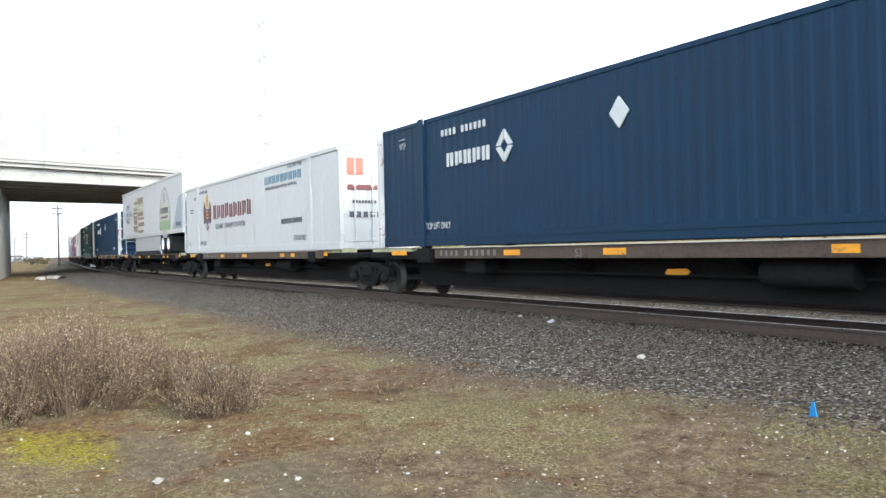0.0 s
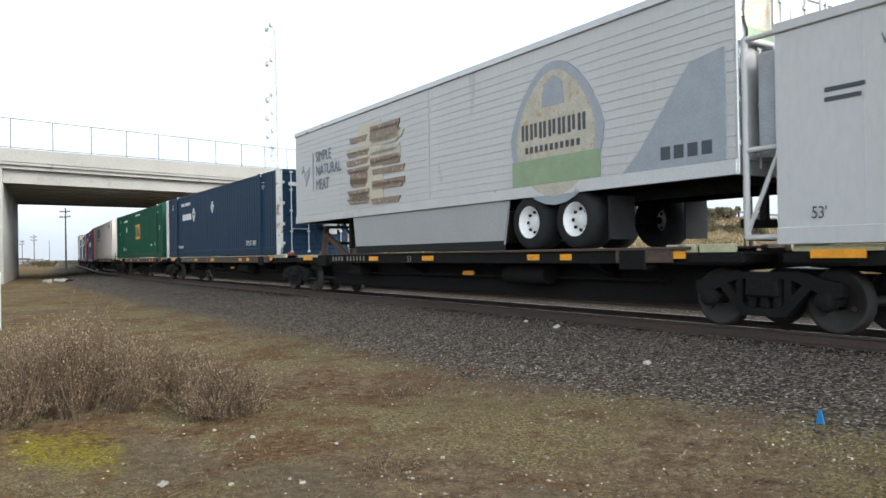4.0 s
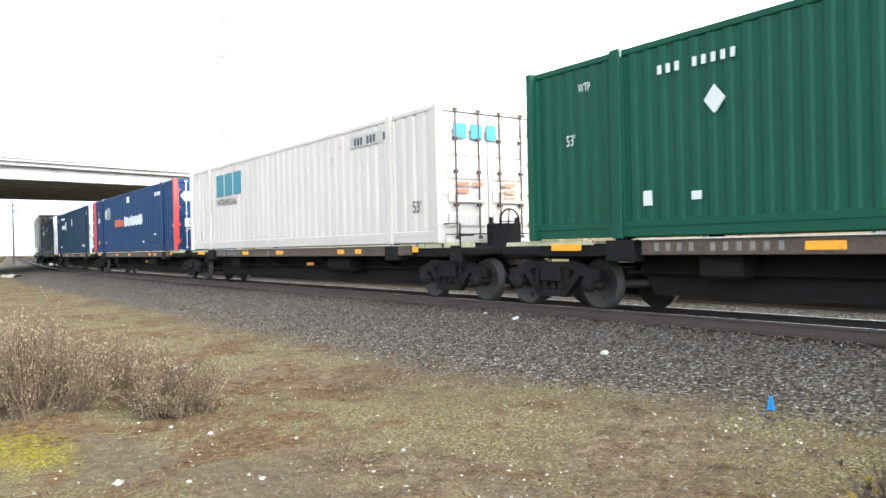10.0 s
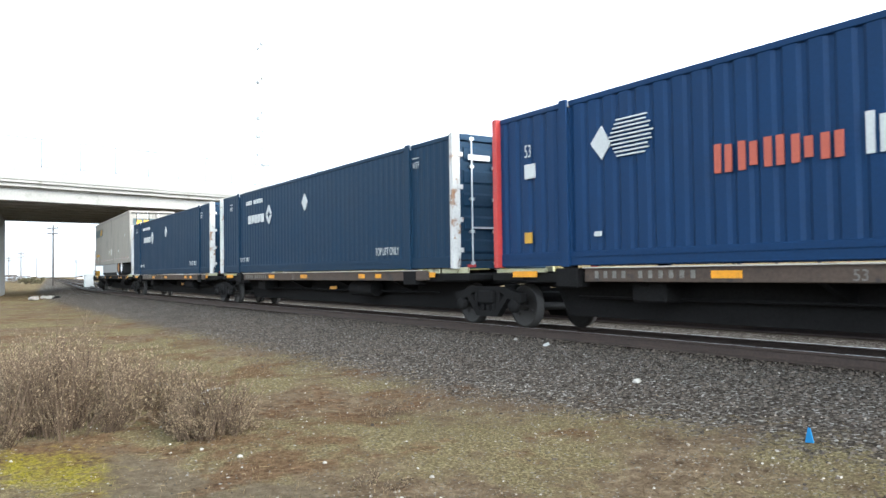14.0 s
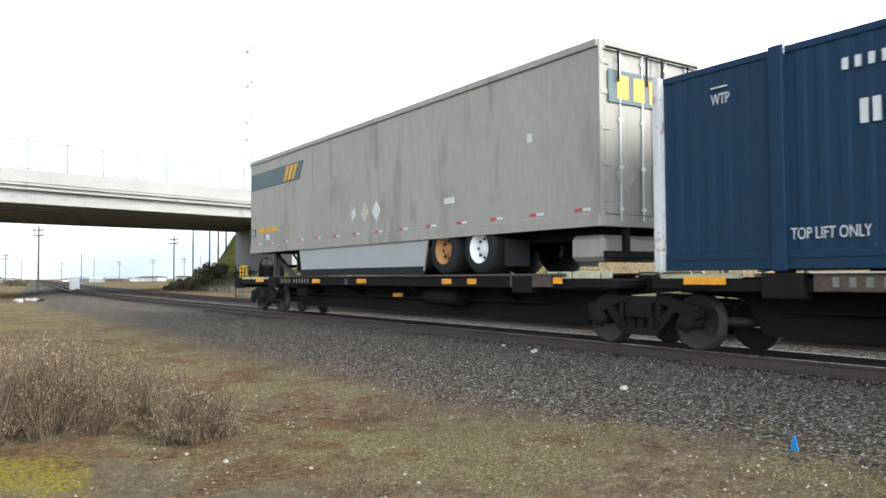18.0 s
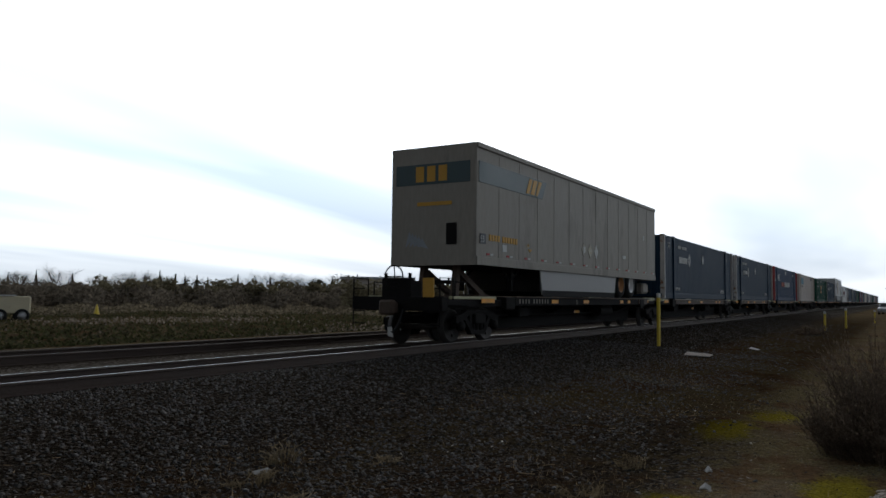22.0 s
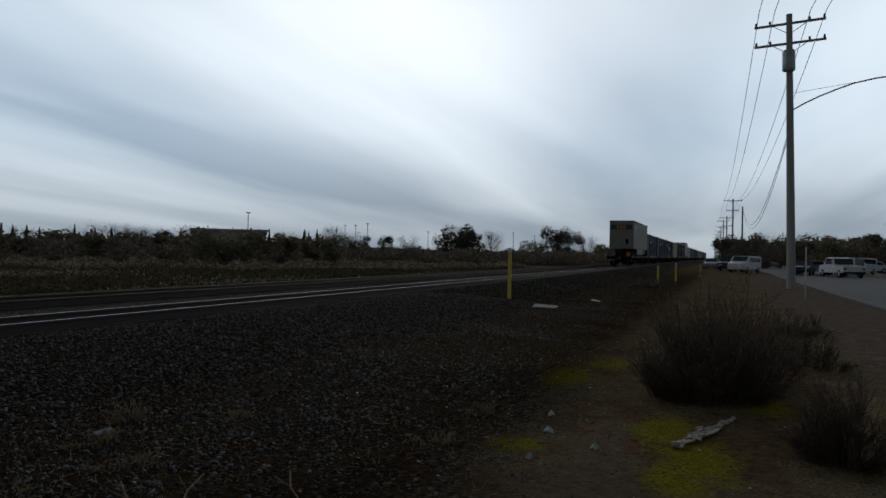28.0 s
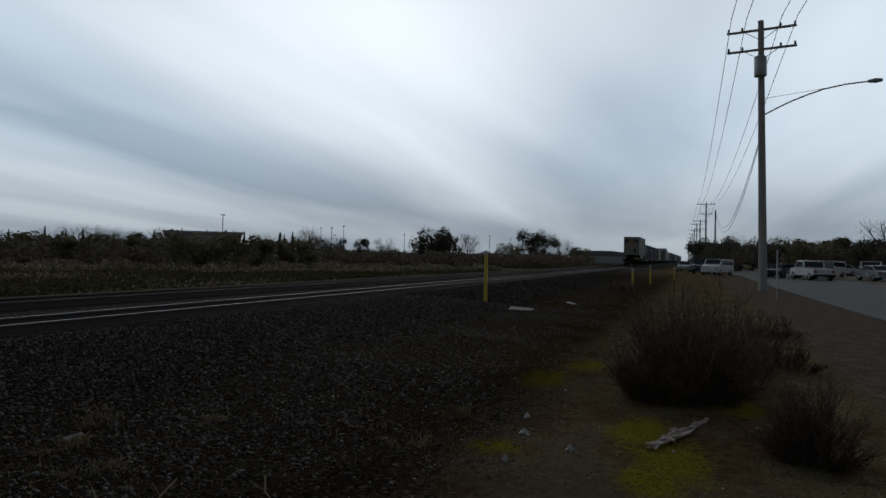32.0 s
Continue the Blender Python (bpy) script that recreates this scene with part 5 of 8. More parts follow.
def spine_car(rear_gap, front_gap, trailer=False, last=False, coupled_front=False, coupled_rear=False, tilt=0):
    c = thing("spine_wagon", (0, 0, 0), "long dark steel spine wagon with orange reflectors", "railway wagon", "wagons of the train")
    a, b = -L2 - rear_gap / 2 - (1.1 if last else 0.0), L2 + front_gap / 2
    br = -L2 + 0.6 if last else -L2 + 0.2 if coupled_rear else a
    bf = L2 - 0.1 if coupled_front else b
    sill = Form().prism([(a + 0.3, 0.78), (a + 0.3, 1.02), (b - 0.3, 1.02), (b - 0.3, 0.78), (bf - 1.45, 0.70), (bf - 1.75, 0.18), (br + 1.75, 0.18), (br + 1.45, 0.70)], -0.42, 0.42, "y")
    part("centre_sill", sill, STEEL, c, "deep black centre sill")
    for s in (-1, 1):
        part("side_sill", Form().box(-5.7, 6.6, s * 1.2 - 0.06, s * 1.2 + 0.06, 0.84, 1.08, 0.012), STEEL if trailer else BROWN_STEEL, c, "black side rail" if trailer else "rusty brown side rail")
        part("deck_edge", Form().box(-5.7, 6.6, s * 1.22 - 0.09, s * 1.22 + 0.09, 1.068, 1.088), BROWN_STEEL if trailer else CREAM, c, "worn edge of the deck")
        for x in (-4.6, -1.6, 1.9, 5.0):
            part("outrigger", Form().prism([(0.42 * s, 0.5), (1.16 * s, 0.84), (1.16 * s, 1.0), (0.42 * s, 1.0)], x - 0.06, x + 0.06, "x"), STEEL, c)
        for x in (-6.1, 6.1):
            part("container_pedestal", Form().box(x - 0.28, x + 0.28, s * 1.12 - 0.2, s * 1.12 + 0.12, 0.74, 1.075, 0.02), STEEL, c)
        for x, w in ((-7.3, 0.7), (-2.9, 0.5), (-0.2, 0.5), (3.6, 0.35), (4.5, 0.3), (6.55, 1.15)):
            if s < 0:
                z = 0.90 if abs(x) < 6.5 else 0.92
                part("reflector", Form().box(x - w / 2, x + w / 2, -1.268, -1.25, z, z + 0.11), REFLECT, c, "orange reflector strip")
        if s < 0:
            part("reflector", Form().prism([(0.3, 0.59), (0.35, 0.65), (0.72, 0.66), (0.8, 0.61), (0.72, 0.55), (0.35, 0.54)], -0.64, -0.62, "y"), REFLECT, c)
            lettering("53", 0.2, NUMBER_PRINT, c, -1.15, 0.87, y=1.264)
            part("number_print", plates([(-5.45 + 0.2 * i, -5.375 + 0.2 * i, 0.90, 1.02) for i in range(4)] + [(-4.5 + 0.2 * i, -4.425 + 0.2 * i, 0.90, 1.02) for i in range(6)], -1.262), NUMBER_PRINT, c, "worn white number bars")
            part("end_reflector_bar", Form().box(5.75, 6.9, -1.30, -1.255, 0.86, 1.06), BROWN_STEEL, c)
        part("end_arm", Form().box(a + 0.5, -5.7, s * 1.08 - 0.1, s * 1.08 + 0.1, 0.82, 1.0, 0.015), STEEL, c)
        part("end_arm", Form().box(6.6, b - 0.5, s * 1.08 - 0.1, s * 1.08 + 0.1, 0.82, 1.0, 0.015), STEEL, c)
        for x0, x1 in ((6.72, 7.28), (7.34, 7.95), (8.0, b - 0.45)):
            if x1 - x0 > 0.1:
                part("end_board", Form().box(x0, x1, s * 1.19 - 0.03, s * 1.19 + 0.03, 1.005, 1.13, 0.01), PALE_BOARD, c, "pale yellow painted end board")
        part("end_board", Form().box(a + 0.55, -6.75, s * 1.19 - 0.03, s * 1.19 + 0.03, 1.005, 1.08, 0.01), PALE_BOARD, c)
        part("brake_pipe", Form().tube((-6.5, s * 0.62, 0.55), (6.3, s * 0.62, 0.55), 0.025, n=6), STEEL, c)
    for x in (a + 0.9, b - 0.9):
        part("bolster", Form().box(x - 0.5, x + 0.5, -1.22, 1.22, 0.84, 1.0, 0.03), STEEL, c)
    part("valve_box", Form().box(-4.9, -4.2, -1.0, -0.5, 0.5, 0.85, 0.04), STEEL, c)
    part("air_tank", Form().tube((2.2, -0.75, 0.62), (3.5, -0.75, 0.62), 0.2, n=14), STEEL, c)
    bogie(c, br)
    if coupled_front:
        bogie(c, bf)
    ends = ([(-1, -L2 - 1.6)] if last else []) + ([(1, L2 + 0.55)] if coupled_front else [])
    for s, x in ends:
        part("end_sill", Form().box(min(x, x - s * 0.3), max(x, x - s * 0.3), -1.3, 1.3, 0.72, 1.05, 0.02), STEEL, c)
        part("coupler", Form().box(min(x, x + s * 0.3), max(x, x + s * 0.3), -0.11, 0.11, 0.66, 0.92, 0.03).box(min(x + s * 0.2, x + s * 0.42), max(x + s * 0.2, x + s * 0.42), -0.2, 0.2, 0.62, 0.98, 0.05), BROWN_STEEL, c)
        f = Form()
        for y in (-0.35, 0.35):
            f.box(x - s * 0.1 - 0.03, x - s * 0.1 + 0.03, y - 0.03, y + 0.03, 1.0, 1.62)
        part("brake_stand", f.box(x - s * 0.1 - 0.09, x - s * 0.1 + 0.09, -0.42, 0.42, 1.0, 1.5, 0.03), STEEL, c)
        rim = Form()
        for k in range(16):
            a0, a1 = k * math.pi / 8, (k + 1) * math.pi / 8
            p = lambda t: (x + s * 0.14, -0.05 + 0.26 * math.cos(t), 1.53 + 0.26 * math.sin(t))
            rim.tube(p(a0), p(a1), 0.018, n=6)
            if k % 4 == 0:
                rim.tube(p(a0), (x + s * 0.1, -0.05, 1.53), 0.014, n=6)
        part("brake_wheel", rim, STEEL, c, "black spoked brake wheel")
        for y in (-1.25, 1.25):
            g = Form().path([(x, y, 0.35), (x, y, 1.5), (x - s * 0.6, y, 1.5), (x - s * 0.6, y, 1.0)], 0.018)
            for z in (0.4, 0.7, 1.25):
                g.tube((x, y, z), (x, y * 0.72, z), 0.014, n=6)
            part("grab_iron", g, STEEL, c)
        part("air_hose", Form().path([(x + s * 0.1, -0.3, 0.75), (x + s * 0.25, -0.32, 0.5), (x + s * 0.4, -0.3, 0.3), (x + s * 0.5, -0.25, 0.22)], 0.03, 8), TYRE, c)
        if last:
            for y in (-1.2, 1.2):
                part("hand_rail", Form().path([(-8.9, y, 1.0), (-8.9, y, 1.42), (-8.36, y, 1.42), (-8.36, y, 1.0)], 0.02), STEEL, c)
            part("brake_chain_box", Form().box(x + 0.2, x + 0.75, -0.3, 0.3, 1.0, 1.45, 0.05), STEEL, c)
            part("warning_plate", Form().box(x - 0.03, x + 0.0, -1.1, -0.8, 1.05, 1.5), OCHRE, c, "yellow warning plate")
            part("hose_tag", Form().prism([(-0.3, 0.12), (-0.16, 0.14), (-0.14, 0.34), (-0.26, 0.36)], x - 0.5, x - 0.49, "x"), OFFWHITE, c, "white tag on the hose")
    if trailer:
        for s in (-1, 1):
            f = Form().prism([(-7.86, 1.05), (-7.64, 1.05), (-7.5, 1.95), (-7.7, 1.95)], s * 0.5 - 0.07, s * 0.5 + 0.07, "y")
            f.prism([(-7.58, 1.66), (-7.46, 1.78), (-6.15, 1.16), (-6.25, 1.05)], s * 0.5 - 0.06, s * 0.5 + 0.06, "y")
            part("hitch_leg", f, BROWN_STEEL, c, "rusty hitch stand leg")
        part("hitch_plate", Form().box(-7.9, -7.0, -0.62, 0.62, 1.92, 1.98, 0.01), STEEL, c)
        part("hitch_brace", Form().box(-7.72, -7.6, -0.5, 0.5, 1.4, 1.5), STEEL, c)
        part("hitch_foot", Form().box(-6.5, -5.9, -0.55, 0.55, 1.02, 1.14), BROWN_STEEL, c)
        for s in (-1, 1):
            part("wheel_deck", Form().box(1.9, 7.2, s * 0.98 - 0.34, s * 0.98 + 0.34, 1.055, 1.10, 0.008), BROWN_STEEL, c)
    return c


CARGO = {"navy": navy_container(), "green": green_container(), "white": white_container(), "blue": blue_container(), "reefer": reefer_container(), "meat": meat_trailer(), "grey": grey_trailer()}
# kind of load and how far its rear end is ahead of the last trailer's
LOADS = [("grey", 0.0), ("navy", 17.35), ("navy", 34.75), ("blue", 52.3), ("white", 70.5), ("green", 89.4), ("navy", 106.55), ("meat", 124.15), ("reefer", 140.9), ("navy", 159.5)]
ahead = ["navy", "green", "blue", "navy", "white", "navy", "reefer", "navy", "green", "navy", "white", "blue", "navy", "navy"]
for _k, _kind in enumerate(ahead):
    LOADS.append((_kind, 159.5 + 17.5 * (_k + 1)))
MOVERS = []


def make_up_train():
    used = set()
    for i, (kind_, off) in enumerate(LOADS):
        if kind_ in used:
            load = copy_thing(CARGO[kind_], Matrix.Identity(4))
        else:
            load = CARGO[kind_]
            used.add(kind_)
        rear = off - (LOADS[i - 1][1] + 2 * L2) if i else 1.0
        front = LOADS[i + 1][1] - off - 2 * L2 if i + 1 < len(LOADS) else 1.2
        key = (kind_ in ("meat", "grey"), i == 0, kind_ == "white" and i == 4, i == 5)
        car = spine_car(max(rear, 0.8), max(front, 0.8), key[0], key[1], key[2], key[3])
        if i == 6:
            loops = Form()
            for cx, a0, a1 in ((-3.95, 0, 20), (-3.38, 2, 17)):
                ring = [(cx + 0.25 * math.cos(a * math.pi / 10), -0.425, 0.44 + 0.25 * math.sin(a * math.pi / 10)) for a in range(a0, a1 + 1)]
                loops.path(ring, 0.012)
            loops.path([(-3.9, -0.425, 0.56), (-3.9, -0.425, 0.34)], 0.012).path([(-3.9, -0.425, 0.46), (-3.8, -0.425, 0.46), (-3.8, -0.425, 0.34)], 0.012)
            part("chalk_loops", loops, NUMBER_PRINT, car, "pale hand-drawn loops on the sill")
        MOVERS.append((load, off + L2))
        MOVERS.append((car, off + L2))


make_up_train()


# ---- the road bridge and what stands by it ----
CONCRETE = surface("pale_concrete", (0.27, 0.255, 0.23), 0.85, 0, 0.16, 0.35, 8, 0.15, wear=(0.20, 0.185, 0.165), wear_at=0.6)
PATCH = surface("fresh_grey_paint_patch", (0.34, 0.315, 0.28), 0.85, 0, 0.08, 0.8, 10, 0.1)
GALV = surface("galvanised_steel", (0.40, 0.41, 0.42), 0.5, 0.6, 0.12, 3, 30, 0.05)
POLE_WOOD = surface("weathered_pole_wood", (0.13, 0.10, 0.078), 0.9, 0, 0.3, 2.0, 30, 0.3, stretch=(3, 3, 0.15))
GREY_WOOD = surface("grey_pole_wood", (0.37, 0.35, 0.32), 0.9, 0, 0.25, 2.0, 30, 0.3, stretch=(3, 3, 0.15))
BLACK_POLE = surface("dark_creosote_wood", (0.045, 0.037, 0.032), 0.9, 0, 0.3, 2.0, 30, 0.3, stretch=(3, 3, 0.15))
YELLOW_POST = surface("yellow_marker_plastic", (0.60, 0.43, 0.03), 0.6, 0, 0.15, 3, 30, 0.05)
FENCE_STEEL = surface("dull_fence_steel", (0.13, 0.14, 0.15), 0.7, 0.2, 0.12, 3, 30, 0.05)
WIRE = surface("dark_cable", (0.03, 0.03, 0.032), 0.7)
INSULATOR = surface("glazed_insulator", (0.16, 0.13, 0.12), 0.35)


def slab(a, b, depth, z0a, z1a, z0b, z1b):
    """A block between two edge points, with its own heights at each, pushed back by depth."""
    p = [Vector((q.x, q.y, 0)) + (depth if k else Vector((0, 0, 0))) for q in (a, b) for k in (0, 1)]
    v = []
    for q, (lo, hi) in zip(p, ((z0a, z1a), (z0a, z1a), (z0b, z1b), (z0b, z1b))):
        v += [(q.x, q.y, lo), (q.x, q.y, hi)]
    return Form().add(v, [(0, 4, 5, 1), (2, 3, 7, 6), (0, 1, 3, 2), (4, 6, 7, 5), (1, 5, 7, 3), (0, 2, 6, 4)])


def build_bridge():
    b = thing("road_bridge", (0, 0, 0), "pale concrete road bridge with a wire fence over the railway", "bridge")
    A, U = BRIDGE_A, BRIDGE_U
    n = Vector((U.y, -U.x, 0))
    n = n if n.x > 0 else -n                      # towards the camera's side
    B = A + U * 46
    inner = BRIDGE_DEPTH * (1 / 24)
    D = BRIDGE_DEPTH
    part("deck", slab(A - U * 0.5, B, D, 8.0, 8.7, 7.15, 7.75), CONCRETE, b)
    for k in range(9):
        o = inner * (0.6 + 2.75 * k)
        part("girder", slab(A + o, B + o, inner * 0.7, 7.05, 8.05, 6.2, 7.2), CONCRETE, b)
    part("parapet", slab(A + n * 0.25, B + n * 0.25, inner * 0.3, 8.3, 9.75, 7.4, 8.35), CONCRETE, b)
    part("parapet_lip", slab(A + n * 0.33, B + n * 0.33, inner * 0.4, 8.5, 8.68, 7.6, 7.78), CONCRETE, b)
    part("far_parapet", slab(A + D, B + D, inner * 0.3, 8.3, 9.75, 7.4, 8.35), CONCRETE, b)
    part("abutment", slab(A - U * 1.4, A - U * 0.02, D, -1, 8.6, -1, 8.6), CONCRETE, b)
    near = A + U * 31.5
    part("near_abutment", slab(near, near + U * 1.4, D, -1, 7.95, -1, 7.95), CONCRETE, b)
    part("near_bank_wall", slab(near + U * 1.4, near + U * 60, inner * 0.4, -1, 8.4, -1, 8.0), CONCRETE, b)
    wing = A - U * 26
    part("wing_wall", slab(A + n * 0.02, wing + n * 0.02, inner * 0.5, 0.4, 8.75, 4.0, 9.25), CONCRETE, b)
    part("wing_parapet", slab(A + n * 0.25, wing + n * 0.25, inner * 0.3, 8.72, 9.75, 9.22, 10.25), CONCRETE, b)
    for s0, s1, z0, z1 in ((1.5, 5.0, 3.2, 5.0), (10.5, 13.0, 6.3, 8.3), (16.0, 19.5, 7.4, 8.9)):
        part("paint_patch", slab(A - U * s0 + n * 0.05, A - U * s1 + n * 0.05, inner * 0.05, z0, z1, z0 + 0.6, z1 + 0.4), PATCH, b, "paler painted-over patch")
    for s in (7.2, 14.5):
        part("wall_joint", slab(A - U * s + n * 0.045, A - U * (s + 0.12) + n * 0.045, inner * 0.04, 2.5, 9.0, 2.5, 9.0), STEEL, b)
    # fence on the parapet
    L = 46 + 26
    count = 24
    top = lambda s: Vector((*(B - U * s + n * 0.2).to_2d(), 8.35 + (s / 46) * 1.4 if s < 46 else 9.75 + (s - 46) / 26 * 0.5))
    for k in range(count + 1):
        p = top(L * k / count)
        part("fence_post", Form().tube(p, p + Vector((0, 0, 2.1)), 0.04, n=6), FENCE_STEEL, b)
    for k in range(count):
        p, q = top(L * k / count), top(L * (k + 1) / count)
        for h in (0.08, 2.08):
            part("fence_rail", Form().tube(p + Vector((0, 0, h)), q + Vector((0, 0, h)), 0.035, n=6), FENCE_STEEL, b)
    mesh = Form()
    for k in range(count * 14):
        p = top(L * k / count / 14)
        e = 0.006
        for lean in (-1, 1):
            q = p + U * lean * -0.9
            mesh.add([p + Vector((0, 0, 0.08)), p + U * e + Vector((0, 0, 0.08)), q + U * e + Vector((0, 0, 2.08)), q + Vector((0, 0, 2.08))], [(0, 1, 2, 3)])
    part("fence_wire", mesh, FENCE_STEEL, b, "fine wire mesh")
    b.children[-1]["kind"] = "stuff"
    # steel guard rail beyond the fence
    pts = [Vector((x, y, z)) for x, y, z in CREST[1:]]
    rail_b = thing("guard_rail", (0, 0, 0), "grey steel guard rail on dark posts along the road", "guard rail")
    beam, posts = Form(), []
    for p, q in zip(pts[:-2], pts[1:-1]):
        m = max(2, int((q - p).length / 1.9))
        for k in range(m):
            c0, c1 = p.lerp(q, k / m), p.lerp(q, (k + 1) / m)
            posts.append(c0)
            beam.add([c0 + Vector((0, 0, 0.45)), c1 + Vector((0, 0, 0.45)), c1 + Vector((0, 0, 0.78)), c0 + Vector((0, 0, 0.78)), c0 + Vector((-0.06, 0.0, 0.45)), c1 + Vector((-0.06, 0, 0.45)), c1 + Vector((-0.06, 0, 0.78)), c0 + Vector((-0.06, 0, 0.78))], [(0, 1, 2, 3), (4, 7, 6, 5), (0, 3, 7, 4), (1, 5, 6, 2), (3, 2, 6, 7), (0, 4, 5, 1)])
    part("beam", beam, FENCE_STEEL, rail_b)
    post = Form().box(-0.1, 0.1, -0.1, 0.1, -0.4, 0.85).data("post", BLACK_POLE)
    for p in posts:
        part("post", post, None, rail_b, at=Matrix.Translation(p))


build_bridge()


def radio_tower():
    d, az = 190.0, radians(-70.42)
    t = thing("radio_mast", (d * math.sin(az), d * math.cos(az), -1.0), "tall pale lattice radio mast with dish antennas", "radio mast")
    h = 60.0
    paint = surface("pale_mast_paint", (0.50, 0.53, 0.58), 0.6, 0.1, 0.1, 2, 20, 0)
    w = lambda z: 1.9 - 1.1 * z / h
    corners = [(math.cos(a), math.sin(a)) for a in (0.3, 0.3 + 2.094, 0.3 + 4.189)]
    for cx, cy in corners:
        part("leg", Form().tube((cx * w(0), cy * w(0), 0), (cx * w(h), cy * w(h), h), 0.13, 0.09, n=6), paint, t)
    f = Form()
    for k in range(20):
        z0, z1 = h * k / 20, h * (k + 1) / 20
        for i in range(3):
            a, b = corners[i], corners[(i + 1) % 3]
            f.tube((a[0] * w(z0), a[1] * w(z0), z0), (b[0] * w(z1), b[1] * w(z1), z1), 0.055, n=4, caps=False)
            f.tube((b[0] * w(z0), b[1] * w(z0), z0), (a[0] * w(z1), a[1] * w(z1), z1), 0.055, n=4, caps=False)
            f.tube((a[0] * w(z1), a[1] * w(z1), z1), (b[0] * w(z1), b[1] * w(z1), z1), 0.055, n=4, caps=False)
    part("bracing", f, paint, t)
    drum = surface("white_dish", (0.62, 0.64, 0.66), 0.5, 0, 0.08, 3, 20, 0)
    rng = random.Random(3)
    for z, s in ((59, 1), (58.6, -1), (50.5, 1), (50, -1), (41, -1), (42, 1), (37.5, 1), (36.5, -1), (32, -1), (33, 1), (29, 1)):
        a = rng.uniform(-0.5, 0.5)
        m = pose(s * (w(z) + 0.8) * 0.9, -0.9, z, 90, 0, math.degrees(a))
        part("dish", Form().lathe([(0.0, 0.0), (0.55, 0.02), (0.78, 0.1), (0.8, 0.45), (0.5, 0.7), (0.0, 0.8)], m, 16), drum, t)
    for k in range(6):
        a = k * 1.05
        part("panel_antenna", Form().box(2.6 * math.cos(a) - 0.2, 2.6 * math.cos(a) + 0.2, 2.6 * math.sin(a) - 0.12, 2.6 * math.sin(a) + 0.12, 27.0, 29.2), drum, t)
    return t


radio_tower()


def utility_pole(x, y, z0, h, arms=(), r=0.15, material=None, label="weathered wooden utility pole with crossarms", turn=0.0, lean=0.0, extra=""):
    m = Matrix.Translation((x, y, z0)) @ Matrix.Rotation(radians(turn), 4, "Z") @ Matrix.Rotation(radians(lean), 4, "Y")
    p = thing("utility_pole", m, label, "utility pole", "utility poles")
    material = material or POLE_WOOD
    part("pole", Form().tube((0, 0, -0.4), (0, 0, h), r, r * 0.65, n=12), material, p)
    for z, half in arms:
        part("crossarm", Form().box(-half, half, -0.06 - r * 0.7, 0.06 - r * 0.7, z - 0.06, z + 0.06, 0.01), material, p)
        for s in (-1, 1):
            part("arm_brace", Form().tube((s * half * 0.5, -r * 0.7, z - 0.02), (0, -r * 0.7, z - 0.6), 0.02, n=6), GALV, p)
            for k in (0.95, 0.55):
                part("insulator", Form().lathe([(0.02, 0.0), (0.07, 0.03), (0.05, 0.08), (0.075, 0.12), (0.03, 0.2)], pose(s * half * k, -r * 0.7, z + 0.06), 8), INSULATOR, p)
    if extra == "transformer":
        part("transformer", Form().lathe([(0, 0), (0.3, 0), (0.33, 0.05), (0.33, 1.05), (0.26, 1.13), (0, 1.16)], pose(0.0, 0.42, h - 3.2), 14), GALV, p, "grey transformer can")
    return p


def wire(name, a, b, sag, parent=None, r=0.012, n=14):
    a, b = Vector(a), Vector(b)
    pts = [a.lerp(b, i / n) - Vector((0, 0, sag * 4 * (i / n) * (1 - i / n))) for i in range(n + 1)]
    return pts


def lines(label, spans, r=0.012):
    t = thing("overhead_wires", (0, 0, 0), label, "overhead wires")
    for a, b, sag in spans:
        part("wire", Form().path(wire("w", a, b, sag), r, 5), WIRE, t)
    return t


def at(az, d):
    return d * math.sin(radians(az)), d * math.cos(radians(az))


# poles by the embankment and the yard
utility_pole(*at(-61.4, 70), -0.4, 10.0, (), 0.12, BLACK_POLE, "slim dark bare pole before the grass bank")
utility_pole(*at(-35.6, 41.8), -0.5, 7.7, ((6.6, 1.05), (5.8, 1.1)), 0.13, BLACK_POLE, turn=30)
utility_pole(*at(-30.5, 55), -0.5, 12.0, ((11.0, 0.9), (9.8, 0.9)), 0.14, BLACK_POLE, turn=30)
utility_pole(*at(-33.2, 58), -0.5, 5.7, (), 0.12, BLACK_POLE, "short dark bare wooden pole")
utility_pole(*at(-36.0, 90), -0.5, 9.0, ((8.4, 0.9), (7.4, 0.9)), 0.13, BLACK_POLE, turn=30)
utility_pole(*at(-24.95, 75), -0.5, 7.9, ((6.9, 1.0),), 0.13, BLACK_POLE, turn=20)
utility_pole(*at(-24.05, 75), -0.5, 7.8, ((6.7, 1.0),), 0.13, BLACK_POLE, turn=20)
utility_pole(*at(-18.9, 45), -0.5, 5.2, (), 0.07, GREY_WOOD, "thin leaning grey lamp pole", lean=7)
utility_pole(*at(-16.9, 120), -0.5, 8.3, ((7.4, 1.0), (6.4, 1.0)), 0.15, BLACK_POLE)
utility_pole(*at(-10.3, 130), -0.5, 7.0, ((6.2, 1.0),), 0.15, BLACK_POLE)
BIG = Vector((*at(-12.3, 36.8), -0.5))
utility_pole(BIG.x, BIG.y, -0.5, 15.6, ((12.85, 1.35), (11.75, 1.3)), 0.24, GREY_WOOD, "thick grey wooden utility pole with two crossarms", turn=35, lean=2.3)
